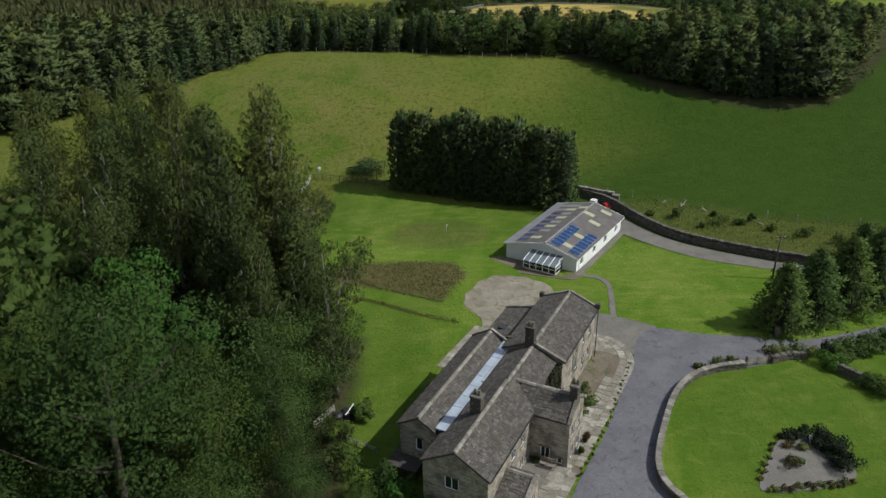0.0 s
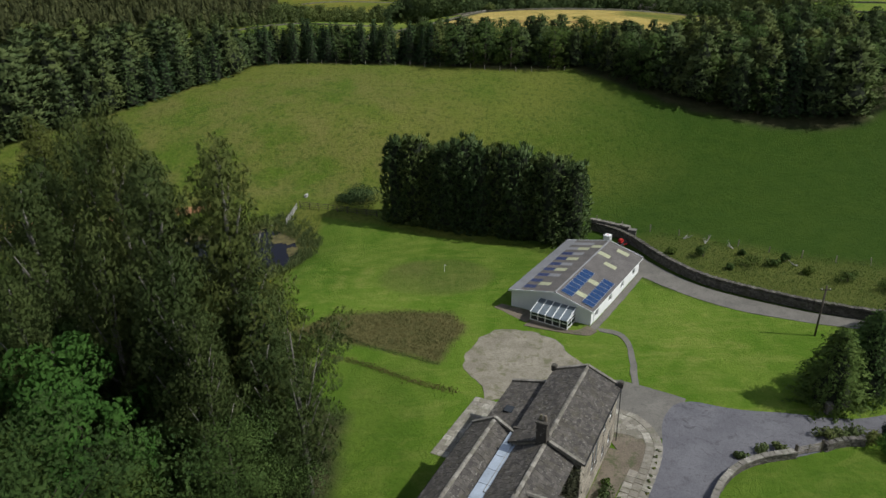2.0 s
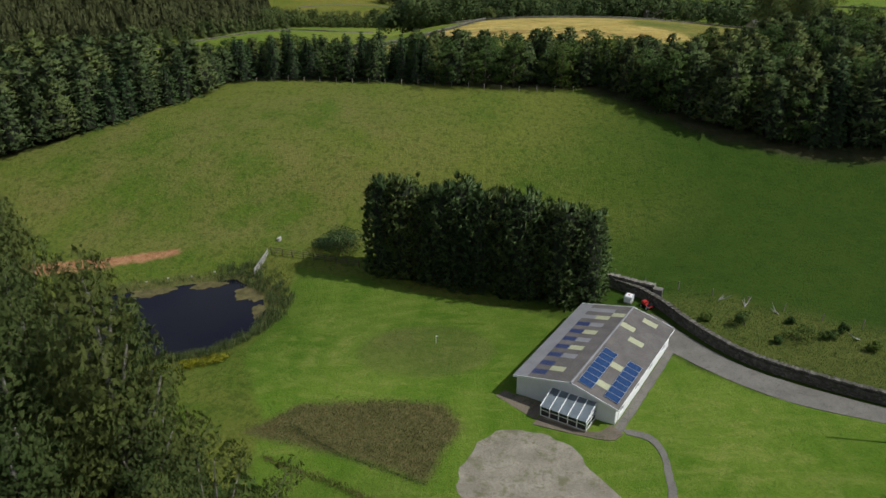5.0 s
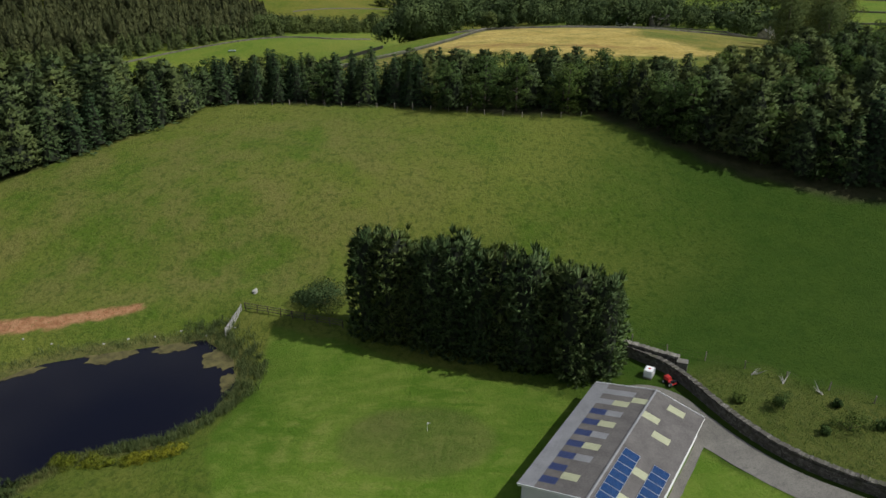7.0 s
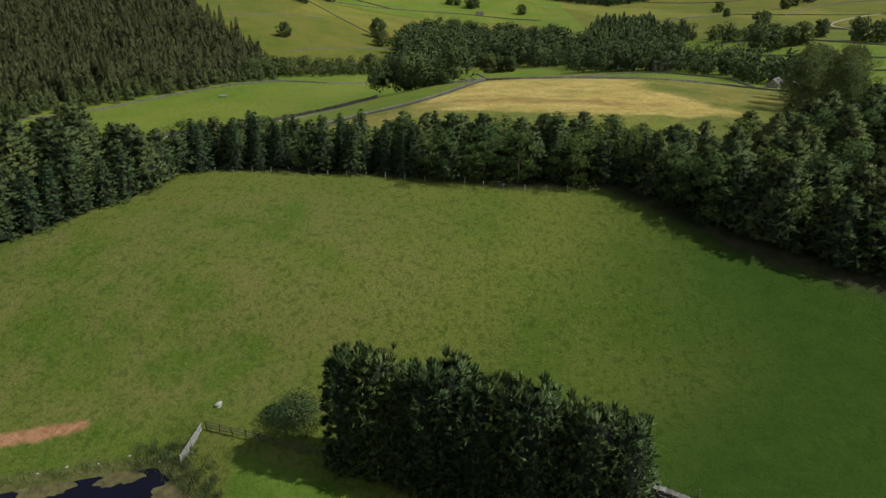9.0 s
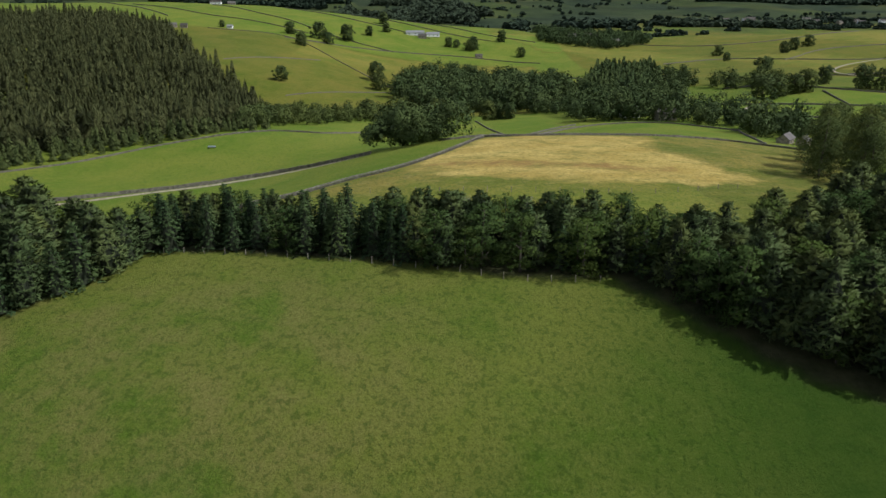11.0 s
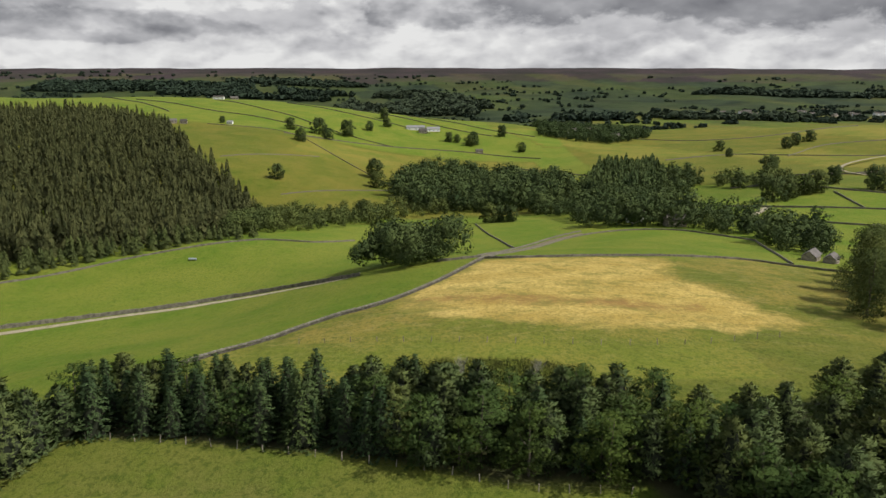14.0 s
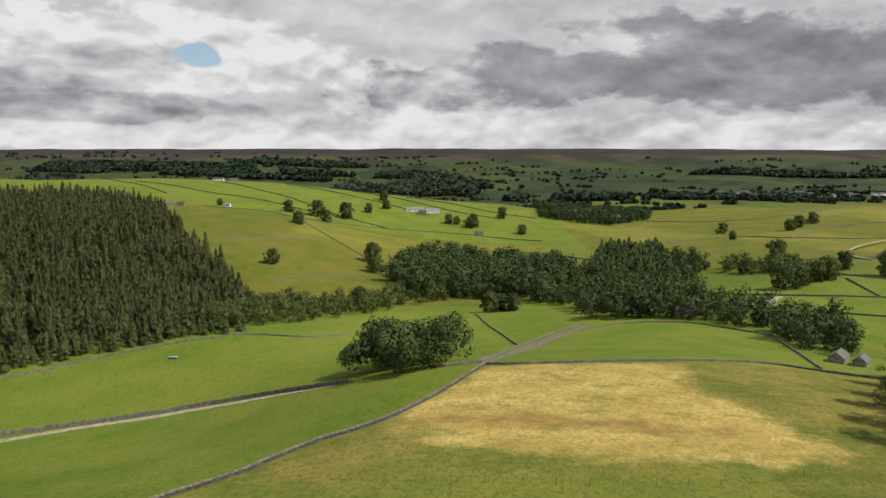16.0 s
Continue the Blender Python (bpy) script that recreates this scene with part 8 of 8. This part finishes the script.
def round_template(seed, n, lumps=7, leaf=0.2):
    rng = np.random.RandomState(seed)
    c = unit(rng.normal(size=(lumps, 3))) * np.array([0.31, 0.31, 0.33]) * (0.8 + 0.35 * rng.rand(lumps, 1)) + np.array([0, 0, 0.46])
    c[0] = (0, 0, 0.66)
    size = (0.15 + 0.10 * rng.rand(lumps, 1)) * np.array([1, 1, 0.85])
    q = blob_leaves(rng, c, size, n // lumps, leaf, 0.1, 1.2, 0.28)
    core = blob_leaves(rng, np.array([[0, 0, 0.38]]), np.array([[0.30, 0.30, 0.36]]), 16, leaf * 2.2, 0.1, 1.2, 0.2)
    lean = (q.mean(1) - np.repeat(c, n // lumps, 0)) / np.repeat(size, n // lumps, 0) * 0.75
    q = np.concatenate([q, core])
    lean = np.concatenate([lean, np.zeros((len(core), 3))])
    lean = lean + unit(q.mean(1) - np.array([0, 0, 0.42])) * 0.55 + np.array([0, 0, 0.2]) + rng.normal(size=lean.shape) * 0.16
    q[..., 2] = np.clip(q[..., 2], 0.02, 1.05)
    return q, unit(lean)


CONE_T = [conifer_template(i) for i in range(6)]
ROUND_T = [round_template(i, 390, 13, 0.066) for i in range(6)]
ROUND_N = [round_template(40 + i, 1280, 16, 0.046) for i in range(4)]
ROUND_S = [round_template(20 + i, 26, 4, 0.32) for i in range(4)]


def woods(name, poly, gap, lo, hi, wide, mat, label, seed, template, category="wood", clear=None):
    rng = np.random.RandomState(seed)
    pts = scatter(poly, gap, seed, 0.5)
    if clear:
        pts = [p for p in pts if clear(*p)]
    n = len(pts)
    h = lo + (hi - lo) * rng.rand(n) ** 1.3
    q, lean = stamp(template, rng, pts, h, h * wide * rng.uniform(0.85, 1.2, n))
    return tagged(new(name, quads_mesh(name, q, mat, lean)), label, category, kind="stuff")


LEAF_DARKWOOD = leafy("dark_wood_leaves", (0.026, 0.040, 0.026), (0.040, 0.058, 0.034), (0.052, 0.070, 0.040), 0.1, 0.03, gaps=0)
LEAF_FOREST = leafy("forest_needles", (0.042, 0.050, 0.018), (0.082, 0.086, 0.030), (0.125, 0.122, 0.046), 0.1, 0.10, fine=2.0, gaps=0.46, leafvar=0.5)
LEAF_SAPLING = leafy("sapling_needles", (0.062, 0.080, 0.024), (0.112, 0.126, 0.038), (0.150, 0.156, 0.052), 0.12, 0.12, fine=2.4, gaps=0.45, leafvar=0.4)
FOREST = [(-172, 402), (-128, 420), (-100, 434), (-108, 500), (-122, 590), (-146, 645), (-206, 716), (-252, 800), (-292, 880), (-400, 930), (-640, 900), (-640, 520), (-330, 400), (-240, 372)]
woods("conifer_forest", FOREST, 6.0, 8, 20, 0.46, LEAF_FOREST, "dense dark spruce forest covering the hillside", 51, CONE_T, "forest")
woods("young_conifers", [(-196, 366), (-176, 372), (-162, 382), (-130, 406), (-111, 416), (-92, 427), (-80, 435), (-86, 448), (-100, 442), (-128, 428), (-172, 410), (-205, 396)], 5.0, 5, 9.5, 0.62, LEAF_SAPLING, "young yellow-green conifers along the foot of the forest", 52, CONE_T, "forest")
for nm, poly, seed in (("a", [(-116, 470), (-84, 446), (-62, 482), (-46, 530), (-24, 602), (28, 640), (10, 690), (-45, 640), (-84, 600), (-122, 600)], 61),
                       ("b", [(-42, 694), (-20, 640), (0, 640), (57, 620), (78, 640), (105, 700), (100, 770), (48, 790), (25, 830), (-2, 835), (-30, 800)], 62),
                       ("c", [(72, 650), (58, 600), (74, 530), (74, 474), (93, 482), (119, 476), (133, 450), (143, 438), (164, 470), (152, 530), (134, 575), (160, 620), (208, 690), (205, 740), (135, 748)], 63),
                       ("d", [(205, 648), (256, 636), (268, 664), (214, 690)], 65),
                       ("e", [(144, 436), (133, 392), (142, 372), (160, 392), (178, 430), (190, 470), (152, 484)], 66),
                       ("f", [(128, 1130), (215, 1080), (300, 1200), (290, 1420), (150, 1420)], 67),
                       ("g", [(-23, 334), (-10, 320), (2, 314), (8, 322), (8, 348), (-8, 366), (-21, 352)], 68)):
    woods("valley_wood", poly, 9.6 if nm != "g" else 9.0, {"a": 6, "b": 12, "g": 11}.get(nm, 8), {"a": 13, "b": 24, "g": 18}.get(nm, 18), 0.95, LEAF_FAR, "rounded dark-green broadleaf wood in the valley", seed, ROUND_N if nm == "g" else ROUND_T)
woods("conifer_wood", [(108, 672), (132, 760), (150, 820), (192, 800), (178, 700), (158, 640)], 7.0, 13, 20, 0.55, LEAF_FAR, "stand of dark conifers in the valley", 64, CONE_T)
woods("roadside_trees", [(-108, 500), (-100, 434), (-84, 452), (-90, 520)], 7.0, 10, 13, 0.9, LEAF_FAR, "dark trees along the foot of the forest", 69, ROUND_T)

for x, y, h in ((-131, 690, 14), (-177, 960, 16), (-152, 891, 16), (-145, 966, 22), (-132, 943, 15), (-116, 986, 22), (-95, 1041, 14), (-77, 1080, 14), (-85, 1138, 18), (-250, 945, 9), (4, 1038, 14), (34, 1033, 18), (74, 1092, 17), (92, 1005, 14), (14, 1036, 12), (326, 993, 15), (401, 985, 16), (423, 1010, 17), (456, 1044, 17), (308, 914, 11), (-56, 722, 16), (-62, 770, 20), (-52, 600, 15), (29, 550, 14), (42, 545, 12),
                (36, 552, 12), (210, 574, 19), (222, 580, 17), (250, 600, 18), (240, 596, 16), (262, 700, 20), (292, 606, 19), (305, 600, 18), (30, 1020, 16), (282, 640, 15)):
    t = FARS.put(x, y, h * 0.88)
    t.location.z = fgz(x, y) - 0.2

# hedgerow trees and copses strewn along the field edges of the far slopes
rd = np.random.RandomState(77)
fy = np.where(rd.rand(30000) < 0.7, rd.uniform(1600, 3500, 30000), rd.uniform(1600, 2300, 30000))
fx = rd.uniform(-0.62, 0.66, 30000) * fy
frow, _, fu, fv = far_cell(fx * 0.75, fy * 0.75)
fu = (fu + 63 * np.sin(frow * 4.1)) / 125
near_edge = np.minimum(abs(fv / 150 - np.round(fv / 150)) * 150, abs(fu - np.round(fu)) * 125)
thick = smooth_noise(fx, fy, 330, 41) + 0.6 * smooth_noise(fx, fy, 110, 42)
keep = ((near_edge < 4.5) & (thick > -0.35)) | (thick > 1.05 - 0.30 * (fy < 2100))
dots = list(zip(fx[keep], fy[keep]))
rn = np.random.RandomState(5)
hh = rn.uniform(4, 12.5, len(dots))
tagged(new("far_hedgerow_trees", quads_mesh("far_hedgerow_trees", *stamp_as(LEAF_DARKWOOD, ROUND_S, rn, dots, hh, hh * 1.3))), "scattered hedgerow trees on the far hillside", "trees", kind="stuff")
for i, poly in enumerate(([(-1500, 2750), (-420, 2650), (-330, 2800), (-900, 2960), (-1500, 3000)], [(-360, 2400), (60, 2350), (150, 2560), (20, 2860), (-160, 2950), (-330, 2700)], [(150, 2150), (520, 2000), (560, 2120), (180, 2290)],
                          [(500, 2050), (900, 1980), (960, 2080), (560, 2180)], [(900, 2950), (1700, 2850), (1800, 3000), (1100, 3120)], [(-900, 3050), (-500, 3000), (-300, 3100), (-700, 3160)])):
    rw = np.random.RandomState(i)
    pts = scatter(poly, 21, 300 + i, 0.5)
    pts = [p for p in pts if smooth_noise(np.array([p[0]]), np.array([p[1]]), 130, 43)[0] > -0.45]
    h2 = rw.uniform(14, 22, len(pts))
    tagged(new("far_wood", quads_mesh("far_wood", *stamp_as(LEAF_DARKWOOD, ROUND_S, rw, pts, h2, h2 * 1.5))), "dark belt of woodland on the far slopes", "wood", kind="stuff")


# ---- walls of the far fields ----
FAR_STONE = plain("dark_field_stone", (0.165, 0.150, 0.118), 0.9, 0, 0.45, 0.9, 0.4)

def far_wall(pts, h=1.2, w=0.6, label="grey dry-stone wall between the fields", step=None, name="field_wall", mat=None):
    """A dry-stone wall seen from afar: a battered body with an uneven top."""
    line = rounded(pts, 2)
    total = np.hypot(*np.diff(line, axis=0).T).sum()
    p = resample(line, max(6, int(total / (step or 1.6))))
    d = np.gradient(p, axis=0)
    d = d / np.maximum(np.hypot(d[:, 0], d[:, 1]), 1e-6)[:, None]
    nrm = np.stack([-d[:, 1], d[:, 0]], -1)
    rng = np.random.RandomState(int(total))
    z = far_ground(p[:, 0], p[:, 1])
    top = h * (0.85 + 0.3 * rng.rand(len(p)))
    L, R = p + nrm * w / 2, p - nrm * w / 2
    l2, r2 = p + nrm * w * 0.34, p - nrm * w * 0.34
    col = lambda q, zz: np.stack([q[:, 0], q[:, 1], zz], -1)
    v = np.concatenate([col(L, z - 0.4), col(l2, z + top), col(r2, z + top), col(R, z - 0.4)])
    n = len(p)
    f = []
    for i in range(n - 1):
        for k in range(3):
            a, b = k * n + i, (k + 1) * n + i
            f.append((a, b, b + 1, a + 1))
    f += [(0, n, 2 * n, 3 * n), (n - 1, 4 * n - 1, 3 * n - 1, 2 * n - 1)]
    return tagged(new(name, mesh_from(name, v, f, mat or FAR_STONE)), label, "stone wall", "field walls")


stone_wall("field_wall", [(-46, 236), (-42.0, 242.9), (-31.0, 252.1), (-26.9, 259.6), (-18.8, 268.8), (-13.9, 270.8), (-6.8, 276.9), (0.7, 288.3), (6.3, 298.8), (11.0, 309.1), (15.5, 320.6)], 0.75, 0.45, "long grey dry-stone wall along the dry grass field", 71, (0.5, 0.26), cap="pale")
for pts, lab in (([(15.9, 321.4), (22.6, 319.3), (39.0, 320.9), (56.4, 325.2), (74.5, 329.9), (100.0, 341.0), (111.0, 334.9), (126.1, 330.9), (140, 326)], "grey dry-stone wall along the crest above the dry grass field"),
                 ([(-175, 368), (-162.0, 376.8), (-146.0, 387.2), (-129.7, 400.7), (-110.8, 410.5), (-91.2, 421.5), (-78.4, 429.4), (-68.4, 429.1), (-53.1, 428.5), (-39.0, 446)], "dry-stone wall along the crest of the sheep pasture"),
                 ([(-150, 309), (-126.9, 318.8), (-99.9, 332.8), (-84.1, 338.7), (-68.3, 344.8), (-49.2, 344.2), (-36.6, 338.4), (-22.0, 327.0)], "tall dark wall along the farm track"),
                 ([(20.6, 539.7), (23.9, 490.6), (30.9, 448.6), (32.4, 408)], "low crumbling wall between two pastures"),
                 ([(14.0, 327.6), (24, 365), (32.0, 401.7), (43, 430), (55.4, 453.3), (70.9, 470.3)], "dry-stone wall on the upper side of the sunken lane"),
                 ([(17, 322), (24, 348), (32.5, 372), (43, 406), (54.5, 434.8), (70.0, 454.7), (89.2, 465.2), (116.9, 465.6), (128.3, 445.4), (140.1, 427.7)], "dry-stone wall round the top of the paddock"),
                 ([(140.1, 427.7), (126.6, 378.7), (115.4, 338.8)], "dry-stone wall running down beside the paddock"),
                 ([(1, 324.5), (4.7, 323.6), (15.0, 326.8)], "short dark wall from the copse to the lane"),
                 ([(-262, 930), (-235.7, 926), (-182.8, 938), (-154, 915), (-119.9, 867.4), (-76, 795.4), (-46.5, 740)], "dark hedge-topped wall across the hill pasture"),
                 ([(-190, 736), (-150, 790), (-121, 824)], "pale wall across the hill pasture"),
                 ([(-120, 650), (-75, 690), (-40, 720)], "low wall above the stream wood")):
    far_wall(pts, 0.7 if "tall" not in lab else 1.25, 0.5, lab)
for pts in ([(-442, 1176), (-314, 1050), (-241, 1027), (-150, 985)], [(-337, 1201), (-209, 1073), (-125, 991), (-60, 965)], [(-240, 1235), (-130, 1140), (-20, 1080)], [(-140, 1225), (-40, 1150), (60, 1090)], [(-520, 1240), (-420, 1120), (-330, 1000)],
            [(-60, 1230), (40, 1150), (120, 1110)], [(-176, 922), (-90, 960), (20, 985), (110, 960)], [(60, 900), (110, 840), (140, 790)],
            [(234, 896), (331, 957), (362, 901), (453, 886), (600, 900)], [(365, 899), (442, 996), (530, 1014), (720, 1060)], [(254, 1173), (372, 1143), (480, 1156), (620, 1239)],
            [(174, 560), (200, 546), (248, 536), (300, 520)], [(214, 655), (250, 652), (281, 590), (330, 580)], [(190, 500), (230, 480), (290, 470)], [(248, 536), (262, 600)], [(330, 700), (420, 720), (520, 740)], [(262, 700), (330, 700), (380, 640)]):
    far_wall(pts, 1.05, 0.7, "dark dry-stone wall between far pastures", 6)
LANE = tarmac("lane_earth", (0.130, 0.098, 0.058), (0.190, 0.148, 0.094), (0.080, 0.085, 0.035), (0.085, 0.090, 0.035))
TRACK = tarmac("pale_track", (0.26, 0.22, 0.150), (0.38, 0.33, 0.235), (0.16, 0.15, 0.07), (0.11, 0.13, 0.035))

# farm track through the left pastures
sheet("pasture_track", [(-150, 304), (-124.2, 314.5), (-99.6, 331.5), (-83.8, 337.0), (-68.0, 343.0), (-48.7, 341.6), (-36.3, 336.0), (-26, 329)], [(-148, 301), (-122.5, 311.5), (-98.4, 328.9), (-82.4, 334.0), (-66.6, 340), (-47.8, 338.6), (-35.6, 333.4), (-25.6, 327.8)], TRACK, "pale farm track between the pastures", "road", 0.12, 2.0, 3)
sheet("sunken_lane", [(14.8, 326.6), (24.2, 360), (32.2, 393), (43.0, 424), (55.2, 447), (70.4, 464)], [(16.4, 323), (23.4, 349), (32, 373), (42.4, 406.5), (54, 435.4), (69.4, 455.4)], LANE, "brown earth lane sunk between two walls", "road", 0.10, 2.0, 4)
sheet("valley_lane", [(326, 680), (323, 709), (338, 744), (367, 784), (400, 816.5), (440, 850)], [(328, 680), (325, 708.5), (340, 742.5), (368.8, 781.5), (401.4, 814), (441.6, 848)], TRACK, "pale lane winding through the valley pastures", "road", 2.6, 4.0, 2)
sheet("valley_lane", [(166, 503), (172, 515), (185, 536), (194, 548)], [(169, 500), (175, 512), (188, 533), (197.5, 545)], TRACK, "pale lane beside the valley wood", "road", 0.8, 3.0, 2)


# ---- far buildings ----
def cottage(name, x, y, w, l, eave, ridge, turn, wall, roof, label, windows=3, group=""):
    z = fgz(x, y) - 0.3
    ob = thing(name, Matrix.Translation((x, y, z)) @ Matrix.Rotation(turn, 4, "Z"), label, "building", group)
    bm = bmesh.new()
    holes = [(l * (i + 0.5) / windows - 0.5, l * (i + 0.5) / windows + 0.5, eave * 0.35, eave * 0.7) for i in range(windows)]
    panel(bm, (-l / 2, -w / 2, 0), (1, 0, 0), l, eave, holes)
    panel(bm, (l / 2, -w / 2, 0), (0, 1, 0), w, eave, [], top=(w / 2, ridge))
    panel(bm, (l / 2, w / 2, 0), (-1, 0, 0), l, eave, [])
    panel(bm, (-l / 2, w / 2, 0), (0, -1, 0), w, eave, [], top=(w / 2, ridge))
    wl_ = part("wall", bm, wall, ob)
    for a, b, c, e in holes:
        part("window", box(-l / 2 + a, -l / 2 + b, -w / 2 + 0.1, -w / 2 + 0.14, c, e), GLASS, wl_)
    for s in (-1, 1):
        bm = bmesh.new()
        y0, y1 = s * (w / 2 + 0.3), 0.0
        v = [(-l / 2 - 0.3, y0, eave - 0.1), (l / 2 + 0.3, y0, eave - 0.1), (l / 2 + 0.3, y1, ridge + 0.05), (-l / 2 - 0.3, y1, ridge + 0.05)]
        lo = [bm.verts.new(c) for c in v]
        up = [bm.verts.new((a, b, c + 0.18)) for a, b, c in v]
        bm.faces.new(up)
        bm.faces.new(lo[::-1])
        for k in range(4):
            bm.faces.new((lo[k], lo[(k + 1) % 4], up[(k + 1) % 4], up[k]))
        part("roof", bm, roof, ob)
    return ob


for x, y, w, l, e, r, t, wm, rm, lab in (
        (131.5, 360, 4.6, 7.5, 2.2, 4.0, 0.9, MASONRY, ROOF_DARK, "low stone field barn with slate roof"), (136.0, 355.0, 4.0, 6, 2.0, 3.6, 0.9, MASONRY, ROOF_DARK, "smaller stone barn beside the first"),
        (-40, 1092, 9, 24, 3.6, 6, 0.12, RENDER, ROOF_LIGHT, "long farm building with pale roof"), (-17, 1098, 9, 17, 3.6, 6, 0.2, RENDER, ROOF_LIGHT, "pale rendered farm shed"), (-30, 1078, 7, 10, 3.6, 6, 0.1, MASONRY, SLATE, "stone farmhouse of the far farm"),
        (-295, 914, 5.5, 9, 3.2, 5, 0.5, MASONRY, ROOF_DARK, "stone hill farm beside the forest"), (-284, 918, 5, 7, 3, 5, 0.2, MASONRY, SLATE, "stone outbuilding of the hill farm"),
        (-345, 1245, 7, 16, 3.6, 5.5, 0.1, RENDER, SLATE, "pale farmhouse on the crest of the hill"), (-322, 1248, 6, 11, 3, 5, 0.2, MASONRY, ROOF_DARK, "stone barn on the crest of the hill"),
        (106, 500, 7, 9, 4.0, 6.5, 0.3, RENDER, SLATE, "white cottage among the valley trees"), (121, 482, 7, 10, 4, 6.5, 0.1, MASONRY, SLATE, "stone barn among the valley trees"),
        (492, 905, 10, 22, 6, 9.5, 0.1, RENDER, SLATE, "white farmhouse on the sunny slope"), (514, 912, 9, 14, 5, 8, 0.3, MASONRY, SLATE, "stone barn on the sunny slope"), (40, 985, 5, 8, 3, 4.6, 0.2, MASONRY, SLATE, "lonely stone field barn"), (-240, 940, 4.5, 6, 2.6, 4, 0.0, RENDER, ROOF_LIGHT, "small pale field barn"),
        (180, 1190, 10, 16, 6, 9.5, 0.2, RENDER, SLATE, "pale house among trees"), (235, 1150, 10, 14, 6, 9.5, 0.4, MASONRY, SLATE, "stone house among trees"), (215, 1230, 10, 18, 6, 9.5, 0.1, MASONRY, SLATE, "stone house at the village edge")):
    cottage("farm_building", x, y, w, l, e, r, t, wm, rm, lab, 3 if l < 30 else 5, "valley farms")
rv = random.Random(31)
for i in range(22):
    cottage("village_house", 900 + rv.uniform(-180, 420), 2250 + rv.uniform(-110, 110), 11, rv.uniform(14, 24), 6, 10, rv.uniform(-0.5, 0.5), rv.choice((MASONRY, RENDER)), SLATE, "stone village house across the valley", 3, "far village")

# feeding trough in the pasture
FT = thing("feed_trough", Matrix.Translation((-97.8, 396, fgz(-97.8, 396))), "grey metal feeding trough in the pasture", "trough")
part("trough", box(-1.6, 1.6, -0.5, 0.5, 0.4, 0.9, bevel=0.05), LEAD, FT)
for x in (-1.4, 1.4):
    part("leg", box(x - 0.06, x + 0.06, -0.4, 0.4, -0.2, 0.4), DARK_TIMBER, FT)
